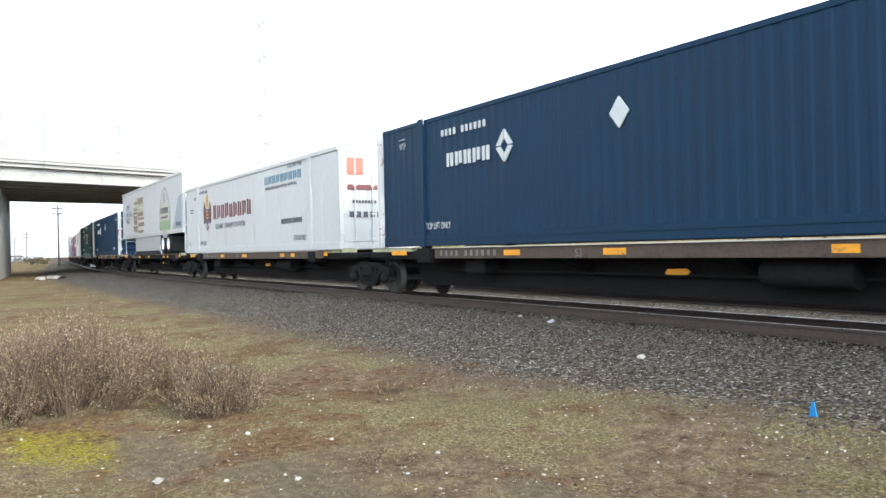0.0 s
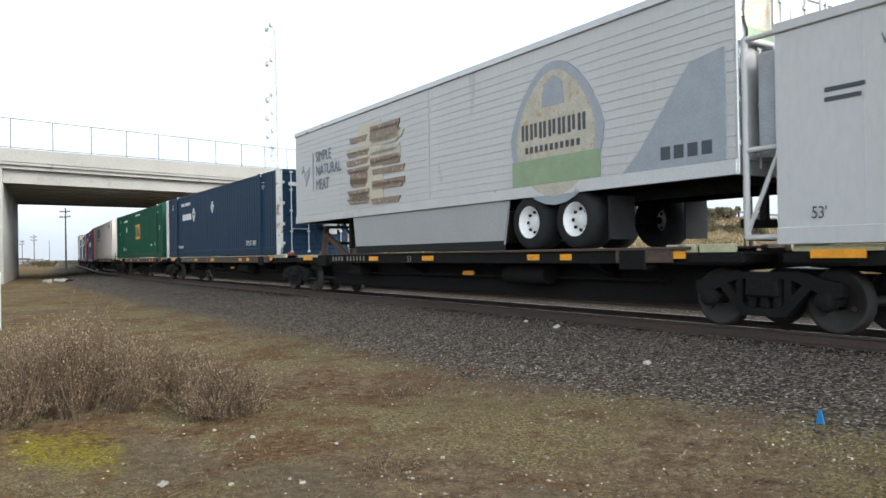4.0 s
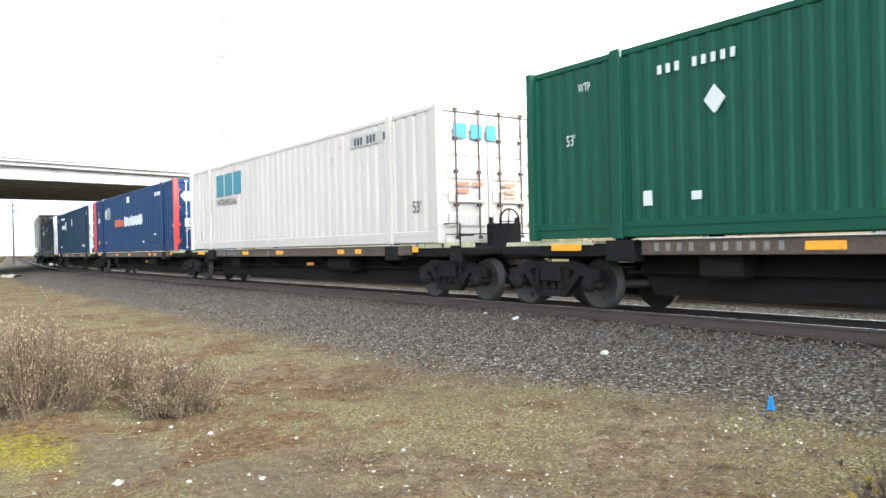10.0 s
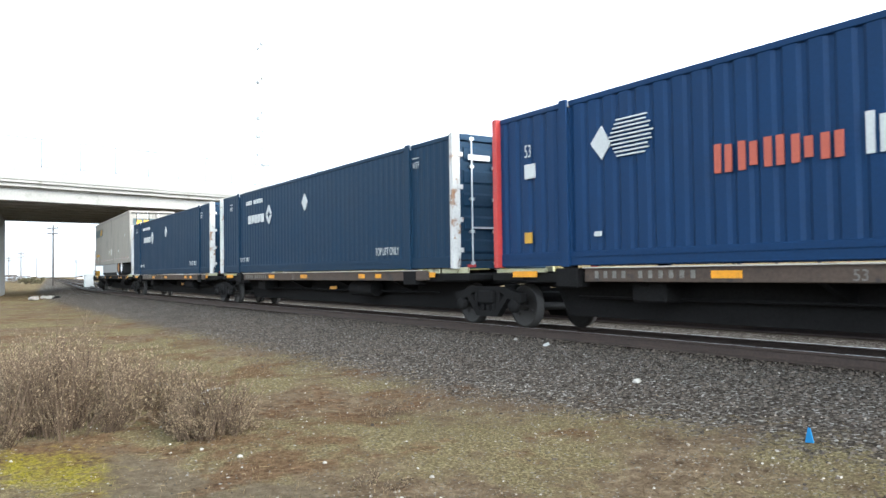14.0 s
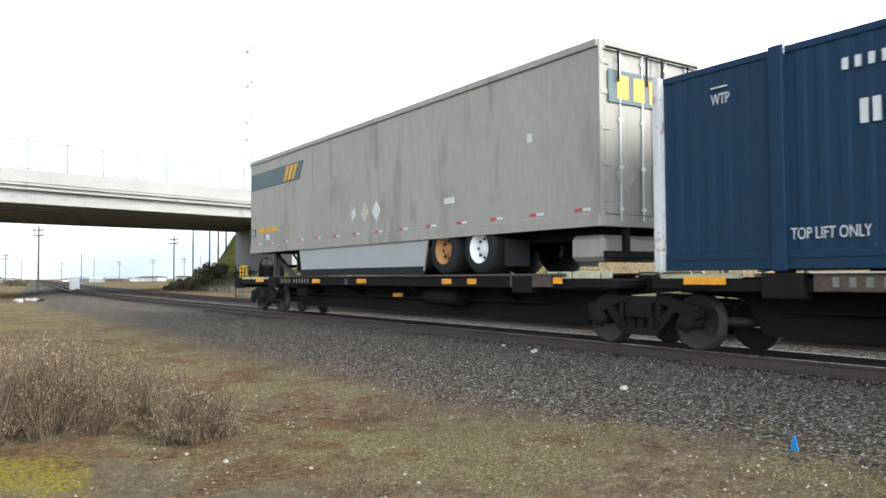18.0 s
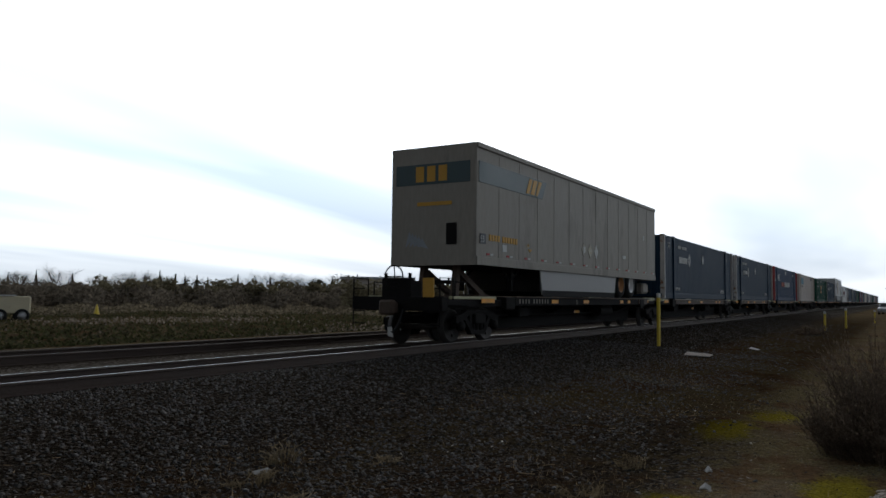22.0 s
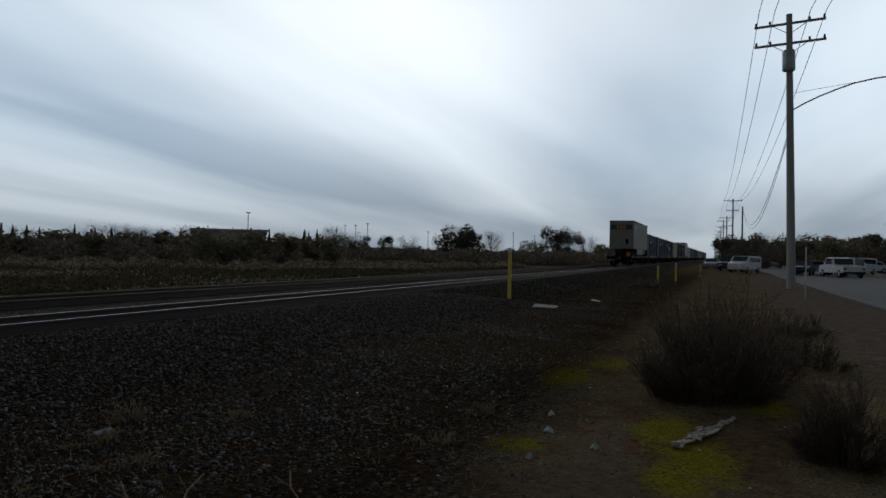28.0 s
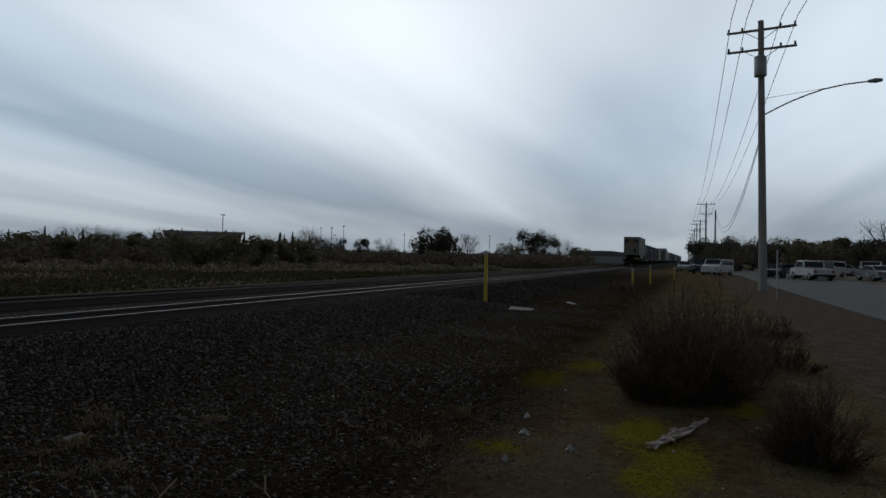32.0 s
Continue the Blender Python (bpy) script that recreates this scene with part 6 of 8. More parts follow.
lines("dark overhead wires spreading from the thick pole", [((BIG.x + s, BIG.y + s * 0.4, z), (-100 + s * 3, 6 + q, z + 24), 1.2) for s, z, q in ((-1.1, 12.5, 0), (1.1, 12.5, 4), (-1.0, 11.4, 9), (0.9, 11.4, 14), (0, 9.4, 60))] + [((BIG.x + s, BIG.y + s * 0.4, z), (30 + s, 230, z + 2), 1.5) for s, z in ((-1.1, 12.5), (1.1, 12.5), (0, 11.4))], 0.011)
# transformer bench between the twin poles
_x, _y = at(-24.5, 75)
bench = thing("transformer_bench", (_x, _y, 0), "grey transformers on a bench between two poles", "transformer")
part("bench", Form().box(-0.9, 0.9, -0.3, 0.3, 1.15, 1.3), GREY_WOOD, bench)
for _k in (-0.5, 0, 0.5):
    part("transformer", Form().lathe([(0, 1.3), (0.2, 1.3), (0.22, 1.4), (0.22, 2.1), (0, 2.2)], Matrix.Translation((_k, 0, 0)), 12), GALV, bench)
for _k in (-0.6, 0.6):
    part("bench_leg", Form().box(_k - 0.06, _k + 0.06, -0.06, 0.06, -0.6, 1.15), GREY_WOOD, bench)

# poles seen under the bridge
_rng = random.Random(11)
for _az, _d, _h in ((-84.6, 128, 9.6), (-76.0, 150, 9.6), (-74.7, 135, 11.5), (-73.55, 118, 11), (-72.95, 116, 11), (-72.4, 112, 11), (-86.5, 210, 8), (-87.2, 260, 8), (-82.0, 240, 9), (-81.2, 300, 9), (-79.6, 290, 8), (-77.4, 260, 8), (-75.3, 240, 8), (-74.2, 260, 9), (-85.6, 320, 9), (-83.2, 360, 9)):
    utility_pole(*at(_az, _d), -0.6, _h, ((_h - 0.6, 1.0), (_h - 1.4, 1.0)) if _rng.random() < 0.6 else (), 0.14, POLE_WOOD if _d > 200 else BLACK_POLE, "distant wooden pole beyond the bridge", turn=40)


def marker(x, y, h, material=None, r=0.05, label="yellow plastic marker post in the ground"):
    p = thing("marker_post", (x, y, float(ground_z(x, y))), label, "marker post", "marker posts")
    part("post", Form().lathe([(r, -0.1), (r, h - 0.04), (r * 0.6, h), (0.0, h)], None, 10), material or YELLOW_POST, p)
    part("cap", Form().lathe([(r * 1.12, h - 0.12), (r * 1.12, h + 0.01), (0, h + 0.02)], None, 10), OFFWHITE if material is None else material, p)
    return p


for _x, _y, _h, _r in ((-43.5, 20.0, 0.95, 0.055), (-28.1, 25.1, 0.95, 0.05), (23.5, 6.4, 1.62, 0.055), (46.2, 3.5, 1.05, 0.06), (52.2, 2.8, 1.2, 0.06), (66.0, 1.6, 1.0, 0.06)):
    marker(_x, _y, _h, None, _r)
marker(34.4, -3.3, 2.1, GALV, 0.03, "thin grey sign post beside the street")
marker(-20.2, 0.5, 1.35, OFFWHITE, 0.045, "white wooden marker post in the ground")


# ---- bushes, trees, stones ----
TWIG = surface("dry_brown_twigs", (0.115, 0.08, 0.055), 0.9, 0, 0.3, 3, 30, 0, island=0.5, through_=0.15)
SEED = surface("dry_tan_seed_heads", (0.27, 0.205, 0.13), 0.95, 0, 0.45, 2.5, 30, 0, island=0.6, through_=0.25)
DARK_TWIG = surface("dark_winter_twigs", (0.13, 0.095, 0.072), 0.9, 0, 0.3, 3, 30, 0, island=0.4, through_=0.25)
DARK_LEAF = surface("dull_winter_leaves", (0.14, 0.11, 0.082), 0.95, 0, 0.3, 3, 30, 0, island=0.5, through_=0.6)
GOLD_LEAF = surface("yellow_green_shrub_leaves", (0.21, 0.15, 0.02), 0.9, 0, 0.3, 3, 30, 0, island=0.5, through_=0.6)
TREE_LEAF = surface("dark_evergreen_leaves", (0.10, 0.098, 0.075), 0.95, 0, 0.3, 1, 10, 0, island=0.5, through_=0.6)
BROWN_LEAF = surface("brown_winter_foliage", (0.21, 0.175, 0.14), 0.95, 0, 0.3, 1, 10, 0, island=0.5, through_=0.6)
OLIVE_LEAF = surface("olive_shrub_foliage", (0.20, 0.175, 0.11), 0.95, 0, 0.3, 1, 10, 0, island=0.5, through_=0.6)
HEDGE = surface("dark_hedge_foliage", (0.14, 0.118, 0.09), 0.95, 0, 0.4, 0.15, 10, 0, island=0.5, through_=0.4)
UNDERGROWTH = surface("dark_scrub_foliage", (0.15, 0.125, 0.085), 0.95, 0, 0.3, 1, 10, 0, island=0.5, through_=0.6)
PALE_STRAW = surface("pale_dead_grass", (0.34, 0.27, 0.17), 0.95, 0, 0.3, 3, 30, 0, island=0.5, through_=0.4)
BARK = surface("grey_brown_bark", (0.075, 0.06, 0.048), 0.95, 0, 0.3, 3, 30, 0.3)
PALE_STONE = surface("pale_grey_stone", (0.27, 0.25, 0.22), 0.9, 0, 0.25, 6, 40, 0.3, island=0.35, obj=0.25)
GRAVEL_STONE = surface("ballast_stone", (0.098, 0.079, 0.063), 0.95, 0, 0.25, 8, 40, 0.3, island=0.5, spec=0.1)
STRAW = surface("dead_grass_straw", (0.215, 0.158, 0.09), 0.95, 0, 0.3, 0.8, 30, 0, island=0.6, spec=0.1, through_=0.6)


def cards(rng, n, place, size, flat=0.5):
    """n small four-sided leaves at the places that place() gives."""
    v, f = [], []
    for i in range(n):
        p = place()
        u = Vector((rng.gauss(0, 1), rng.gauss(0, 1), rng.gauss(0, 1))).normalized()
        w = u.orthogonal().normalized()
        s = size * rng.uniform(0.6, 1.5)
        k = len(v)
        v += [p - u * s, p + w * s * flat, p + u * s, p - w * s * flat]
        f.append((k, k + 1, k + 2, k + 3))
    return Form().add(v, f)


def bush(x, y, radius, tall, label, twig, leaf, stems=260, leaves=3200, seed=1, leaf_size=0.012, clumps=9):
    """Sprays of fine stems that fan out of common roots, each stem set with small narrow leaves or seed heads."""
    rng = random.Random(seed)
    b = thing("bush", (x, y, float(ground_z(x, y)) - 0.02), label, "bush", "dry bushes")
    f, twigs = Form(), []
    sprays = max(6, stems // 9)
    for i in range(sprays):
        a, q = rng.uniform(0, 2 * math.pi), math.sqrt(rng.random())
        root = Vector((math.cos(a) * q * radius * 0.68, math.sin(a) * q * radius * 0.68, 0))
        high = tall * rng.uniform(0.55, 1.0) * (1.0 - 0.48 * q * q)
        lean = Vector((math.cos(a), math.sin(a), 0)) * (q * rng.uniform(0.25, 0.8) * min(0.9, 0.75 * radius / high)) + Vector((rng.gauss(0, 0.07), rng.gauss(0, 0.07), 0))
        if rng.random() < 0.4:
            high = tall * rng.uniform(0.22, 0.45)
            lean = lean + Vector((math.cos(a), math.sin(a), 0)) * rng.uniform(0.3, 0.9)
        for k in range(9):
            way = (Vector((0, 0, 1)) + lean + Vector((rng.gauss(0, 0.14), rng.gauss(0, 0.14), 0))).normalized()
            h = high * rng.uniform(0.68, 1.03)
            p0 = root + Vector((rng.gauss(0, 0.04), rng.gauss(0, 0.04), 0))
            p1 = p0 + way * h * 0.5 + Vector((0, 0, 0.05 * h))
            p2 = p0 + way * h + Vector((rng.gauss(0, 0.05), rng.gauss(0, 0.05), -0.04 * h))
            f.tube(p0, p1, 0.004, 0.0032, n=3, caps=False, smooth=False)
            f.tube(p1, p2, 0.0032, 0.0015, n=3, caps=False, smooth=False)
            twigs += [(p1, p2, 1.0), (p0.lerp(p1, 0.1), p1, 0.8)]
            for m in range(4):
                s0 = p0.lerp(p1, rng.uniform(0.15, 1.0)) if m < 2 else p1.lerp(p2, rng.uniform(0.0, 0.7))
                e = s0 + (way + Vector((rng.gauss(0, 0.45), rng.gauss(0, 0.45), rng.gauss(0, 0.2)))).normalized() * h * rng.uniform(0.14, 0.3)
                f.tube(s0, e, 0.003, 0.0014, n=3, caps=False, smooth=False)
                twigs.append((s0, e, 1.0))
    part("branchwork", f, twig, b)
    v, q = [], []
    count = int(leaves * 1.5)
    for i in range(count):
        s0, e, k = rng.choice(twigs)
        p = s0.lerp(e, rng.uniform(0.15, 1.08))
        d = ((e - s0).normalized() + Vector((rng.gauss(0, 0.5), rng.gauss(0, 0.5), rng.gauss(0, 0.4)))).normalized()
        w = d.cross(Vector((rng.gauss(0, 1), rng.gauss(0, 1), rng.gauss(0, 1)))).normalized()
        size = leaf_size * rng.uniform(0.7, 1.6) * k
        n = len(v)
        v += [p - d * size * 0.3, p + w * size * 0.42 + d * size * 0.3, p + d * size * 1.3, p - w * size * 0.42 + d * size * 0.3]
        q.append((n, n + 1, n + 2, n + 3))
    part("foliage", Form().add(v, q), leaf, b)
    return b


DRY = "dry brown bush of fine stems and seed heads"
bush(-8.6, 0.95, 0.8, 1.4, DRY, TWIG, SEED, 520, 13000, 1, 0.011, 11)
bush(-8.5, 0.1, 0.8, 1.38, DRY, TWIG, SEED, 320, 8000, 19, 0.011, 9)
bush(-9.9, 0.9, 0.9, 1.5, DRY, TWIG, SEED, 300, 7000, 2, 0.012)
bush(-9.1, 1.75, 0.7, 1.05, DRY, TWIG, SEED, 260, 6000, 3, 0.012)
bush(-7.72, 2.16, 0.55, 0.82, DRY, TWIG, SEED, 420, 9500, 4, 0.010, 7)
bush(-10.6, 2.2, 0.85, 0.95, DRY, TWIG, SEED, 200, 3500, 5, 0.014)
bush(-12.5, 1.3, 1.1, 1.05, DRY, TWIG, SEED, 220, 4000, 6, 0.015)
bush(-10.8, 0.1, 1.0, 1.05, DRY, TWIG, SEED, 220, 4500, 20, 0.014)
bush(-7.6, 4.1, 0.3, 0.32, "small tuft of dead grass stalks", TWIG, SEED, 60, 700, 7, 0.008, 4)
bush(-5.0, 2.65, 0.25, 0.2, "small tuft of dead grass stalks", TWIG, SEED, 60, 500, 8, 0.008, 4)
bush(-0.78, 3.42, 0.55, 1.5, "yellow-green leafy shrub beside the gravel", DARK_TWIG, GOLD_LEAF, 640, 24000, 9, 0.018, 8)
bush(-1.2, 3.5, 0.42, 1.2, "dark brown winter shrub beside the gravel", DARK_TWIG, DARK_LEAF, 460, 12000, 10, 0.015, 6)
for _i, (_x, _y, _r, _h) in enumerate(((4.6, 4.6, 0.28, 0.2), (5.4, 5.0, 0.35, 0.22), (4.2, 3.9, 0.3, 0.18), (3.4, 4.2, 0.3, 0.2), (6.2, 4.4, 0.3, 0.16), (3.0, 3.4, 0.3, 0.16), (5.8, 2.2, 0.25, 0.16), (7.4, 2.3, 0.3, 0.2))):
    bush(_x, _y, _r, _h, "small tuft of dead grass stalks", PALE_STRAW, PALE_STRAW, 70, 260, 40 + _i, 0.007, 4)
WINTER = "dark leafless winter bush with fine twigs"
bush(9.1, 0.1, 0.92, 1.65, WINTER, DARK_TWIG, DARK_LEAF, 760, 20000, 11, 0.013, 12)
bush(10.4, -0.1, 1.0, 1.7, WINTER, DARK_TWIG, DARK_LEAF, 560, 14000, 12, 0.013, 10)
bush(6.9, -0.95, 0.44, 0.9, WINTER, DARK_TWIG, DARK_LEAF, 420, 9000, 14, 0.010, 6)
bush(12.5, -1.2, 0.8, 0.75, WINTER, DARK_TWIG, DARK_LEAF, 220, 4000, 15, 0.016)
bush(17.5, -1.6, 0.9, 0.8, WINTER, DARK_TWIG, DARK_LEAF, 180, 3200, 16, 0.02)
bush(40.5, 3.6, 1.0, 0.8, WINTER, DARK_TWIG, DARK_LEAF, 120, 2000, 17, 0.03)
bush(-33.0, 30.0, 0.9, 0.7, "dark dry weed clump beside the road", DARK_TWIG, DARK_LEAF, 120, 2000, 18, 0.03)


def tree(x, y, tall, wide, kind_, seed, label, z=None):
    rng = random.Random(seed)
    z = float(ground_z(x, y)) if z is None else z
    t = thing("tree" if kind_ != "shrub" else "shrub", (x, y, z - 0.1), label, "tree" if kind_ != "shrub" else "shrub", "trees behind the tracks")
    if kind_ == "conifer":
        part("trunk", Form().tube((0, 0, 0), (0, 0, tall * 0.95), 0.05 * wide + 0.1, 0.03, n=6), BARK, t)
        v, f = [], []
        for i in range(300):
            h = rng.uniform(0.06, 1.0)
            a, r = rng.uniform(0, 6.283), wide * 0.5 * (1.03 - h) * rng.uniform(0.5, 1.1)
            p, q = Vector((0, 0, tall * h)), Vector((math.cos(a) * r, math.sin(a) * r, tall * h - r * 0.35))
            s = Vector((-math.sin(a), math.cos(a), 0)) * (0.10 * wide * (1.1 - h) + 0.08)
            k = len(v)
            v += [p, q - s, q + Vector((0, 0, -0.2)), q + s]
            f.append((k, k + 1, k + 2, k + 3))
        part("crown", Form().add(v, f), TREE_LEAF, t)
        return t
    f = Form()
    trunk_h = tall * (0.18 if kind_ != "shrub" else 0.1)
    f.tube((0, 0, 0), (0, 0, trunk_h), 0.025 * tall + 0.05, 0.018 * tall + 0.03, n=7)
    clumps = []
    for i in range(13 if kind_ != "bare" else 16):
        a = i * 2.4 + rng.random()
        r = wide * 0.5 * rng.uniform(0.35, 0.9)
        p = Vector((math.cos(a) * r, math.sin(a) * r, tall * rng.uniform(0.16 if kind_ == "round" else 0.28, 0.9) if kind_ != "shrub" else tall * rng.uniform(0.2, 0.8)))
        f.tube((0, 0, trunk_h * rng.uniform(0.6, 1.0)), p, 0.012 * tall, 0.004 * tall, n=5, caps=False)
        clumps.append((p, min(rng.uniform(0.13, 0.27) * wide, 0.26 * tall)))
        if kind_ == "bare":
            for k in range(7):
                q = p + Vector((rng.gauss(0, wide * 0.12), rng.gauss(0, wide * 0.12), rng.uniform(0.0, 0.2) * tall))
                f.tube(p.lerp(Vector((0, 0, trunk_h)), rng.uniform(0, 0.5)), q, 0.005 * tall, 0.0025 * tall, n=3, caps=False)
    part("trunk", f, BARK, t)
    if kind_ != "bare":
        clumps.append((Vector((0, 0, tall * 0.62)), min(wide * 0.34, tall * 0.36)))

    def spot():
        p, r = rng.choice(clumps)
        d = Vector((rng.gauss(0, 1), rng.gauss(0, 1), rng.gauss(0, 0.75)))
        return p + d.normalized() * r * rng.uniform(0.3, 1.05) ** 0.6

    part("crown", cards(rng, {"bare": 2000, "shrub": 2400, "round": 3400}[kind_], spot, wide * 0.018 + 0.06 if kind_ != "bare" else 0.14, 0.6 if kind_ != "bare" else 0.14), {"bare": BROWN_LEAF, "shrub": OLIVE_LEAF, "round": TREE_LEAF}[kind_], t)
    return t


def tree_line():
    rng = random.Random(21)
    # the wood behind the field, seen from the yard round to the end of the track
    az = 14.0
    while az < 62:
        d = rng.uniform(150, 185)
        kind_ = rng.choices(["conifer", "bare", "round", "shrub"], [6, 4, 2, 1])[0]
        tall = {"conifer": rng.uniform(4.7, 6.6), "bare": rng.uniform(4.6, 6.4), "round": rng.uniform(3.6, 4.8), "shrub": rng.uniform(2.2, 3.6)}[kind_]
        wide = {"conifer": rng.uniform(1.7, 2.5), "bare": rng.uniform(5, 8), "round": rng.uniform(5, 8), "shrub": rng.uniform(7, 11)}[kind_]
        tree(*at(az, d), tall, wide, kind_, rng.randrange(9999), {"conifer": "dark slender conifer in the distant wood", "bare": "leafless brown tree in the distant wood", "round": "dark round-crowned tree in the distant wood", "shrub": "low brown shrub at the wood's edge"}[kind_])
        az += rng.uniform(0.3, 0.8)
    for az in (36, 38.2, 40.5, 43, 45.5, 48, 50.5, 58.5, 60.5):
        tree(*at(az, 95 + rng.uniform(-5, 8)), rng.uniform(2.6, 3.8), rng.uniform(6, 9), "shrub", rng.randrange(9999), "low brown shrub at the wood's edge")
    tree(*at(53.6, 74), 3.4, 6.5, "shrub", 77, "broad olive bush in the field")
    tree(*at(55.8, 78), 3.6, 5.0, "shrub", 78, "broad olive bush in the field")
    for az, d, tall, wide, kind_ in ((59.2, 160, 6.0, 4, "conifer"), (61.3, 165, 7, 6, "bare"), (63.2, 165, 6, 6, "round"), (65.4, 180, 5, 5, "round"), (67.0, 180, 5.5, 5, "bare"), (70.7, 150, 7.0, 8.5, "round"), (71.6, 152, 6.2, 6, "round"), (73.4, 170, 6.5, 7, "bare"), (78.2, 200, 9.0, 8, "round"), (79.3, 205, 9.0, 7, "round"), (80.6, 220, 7, 7, "bare"), (76.5, 230, 6, 9, "shrub"), (81.8, 230, 5, 9, "shrub")):
        tree(*at(az, d), tall, wide, kind_, int(az * 10), "dark round-crowned tree beside the tracks" if kind_ == "round" else "leafless brown tree beside the tracks" if kind_ == "bare" else "dark tree beside the tracks")
    # low weeds in front, then a dense hedge that closes the gaps between the trunks
    n = np.random.default_rng(5)

    def thicket(name, label, material, m, az0, az1, near, far, top, size):
        az = np.radians(az0 + (az1 - az0) * n.random(m))
        front = near(az)
        d = front + far * n.random(m) ** 1.3
        keep = (d * np.cos(az) > 21) | (d * np.cos(az) < -20) | (d > 185)
        az, front, d = az[keep], front[keep], d[keep]
        m = len(az)
        high = top(az, d) * np.clip((d - front) / 8 + 0.3, 0, 1)
        p = np.stack([d * np.sin(az), d * np.cos(az), -0.62 + high * n.random(m) ** 0.8], -1)
        u, w = n.standard_normal((m, 3)), n.standard_normal((m, 3))
        u, w = size * u / np.linalg.norm(u, axis=1)[:, None], 0.55 * size * w / np.linalg.norm(w, axis=1)[:, None]
        me = bpy.data.meshes.new(name)
        me.from_pydata(np.stack([p - u, p + w, p + u, p - w], 1).reshape(-1, 3).tolist(), [], np.arange(4 * m).reshape(-1, 4).tolist())
        me.materials.append(material)
        tagged(new(name, me), label, "undergrowth", kind="stuff")

    wave = lambda az, d: 0.5 * np.sin(az * 95 + 3 * np.sin(d * 0.06)) + 0.3 * np.sin(az * 260 + d * 0.11)
    thicket("weeds", "low brown weeds before the far trees", UNDERGROWTH, 24000, 10, 84, lambda az: np.where(az < radians(61), 56.0, 66.0) + 5 * np.sin(az * 31), 30, lambda az, d: np.clip(0.6 + 0.4 * wave(az, d), 0.2, 1.2), 0.16)
    thicket("hedge", "dense dark hedge and scrub between the far trees", HEDGE, 90000, 10, 83.5, lambda az: np.where(az < radians(59), 82.0, 118.0) + 4 * np.sin(az * 83), 55, lambda az, d: np.clip(np.where(az < radians(59), 2.35, 2.1) + 0.7 * wave(az, d), 1.2, 3.8), 0.3)
    thicket("hedge", "dense dark hedge behind the parked cars", HEDGE, 24000, 90, 108, lambda az: 190 + 0 * az, 30, lambda az, d: 4.2 + 1.2 * wave(az, d), 0.5)
    # beyond the car park
    for az in np.arange(90.5, 104, 0.85):
        d = rng.uniform(120, 170)
        tree(*at(float(az), d), rng.uniform(4.5, 7.5), rng.uniform(6, 10), rng.choice(["round", "round", "shrub", "bare"]), rng.randrange(9999), "dark tree behind the parked cars")
    # under and beyond the bridge
    for az in (-89.3, -88.7, -87.9, -86.9, -85.9):
        tree(*at(az, rng.uniform(190, 260)), rng.uniform(1.6, 2.6), rng.uniform(4, 6), "bare" if az < -86.5 else "shrub", rng.randrange(9999), "bare shrub beyond the bridge")
    for az, d in ((-75.7, 94), (-75.0, 96), (-74.3, 98), (-73.6, 100), (-73.0, 100)):
        tree(*at(az, d), 1.1 + 0.45 * (az + 76), 3.2, "shrub", int(d), "dark shrub on the slope under the bridge")
    # scrub along the top of the bank
    for k in range(34):
        s = rng.uniform(0.36, 0.98) if k < 26 else rng.uniform(0.1, 0.4)
        i = min(int(s * 4), 3)
        p = CREST[1 + i] + (CREST[2 + i] - CREST[1 + i]) * (s * 4 - i)
        x, y = p[0] + rng.uniform(1.0, 7.0), p[1] + rng.uniform(-3, 3)
        tree(float(x), float(y), rng.uniform(1.3, 2.4) if k < 26 else 0.8, rng.uniform(3.5, 6) if k < 26 else 3.0, "shrub", rng.randrange(9999), "olive-brown scrub bush on the road bank")


tree_line()


def rocks(name, spots, material, label, seed):
    """Many small stones in one mesh: uneven blocks with a tilted flat top, turned at random."""
    rng = np.random.default_rng(seed)
    n = len(spots)
    base = np.array([(1, 0, -0.35), (0, 1, -0.35), (-1, 0, -0.35), (0, -1, -0.35), (0.62, 0.1, 0.62), (-0.1, 0.62, 0.62), (-0.62, -0.1, 0.62), (0.1, -0.62, 0.62)])
    quad = np.array([(0, 1, 5, 4), (1, 2, 6, 5), (2, 3, 7, 6), (3, 0, 4, 7), (4, 5, 6, 7)])
    v = base[None] * (0.72 + 0.56 * rng.random((n, 8, 1)))
    v[:, 4:, 2] += v[:, 4:, 0] * (rng.random((n, 1)) - 0.5) + v[:, 4:, 1] * (rng.random((n, 1)) - 0.5)
    v = v * spots[:, None, 3:4] * np.stack([np.ones(n), 0.65 + 0.4 * rng.random(n), 0.5 + 0.4 * rng.random(n)], -1)[:, None]
    a = rng.random(n) * 6.283
    c, s = np.cos(a)[:, None], np.sin(a)[:, None]
    v = np.stack([v[..., 0] * c - v[..., 1] * s, v[..., 0] * s + v[..., 1] * c, v[..., 2]], -1) + spots[:, None, :3]
    f = (quad[None] + (np.arange(n) * 8)[:, None, None]).reshape(-1)
    me = bpy.data.meshes.new(name)
    me.vertices.add(n * 8)
    me.vertices.foreach_set("co", v.ravel())
    me.loops.add(len(f))
    me.loops.foreach_set("vertex_index", f.astype(np.int32))
    me.polygons.add(n * 5)
    me.polygons.foreach_set("loop_start", np.arange(0, n * 20, 4, dtype=np.int32))
    me.update(calc_edges=True)
    me.materials.append(material)
    return tagged(new(name, me), label, "stones", kind="stuff")


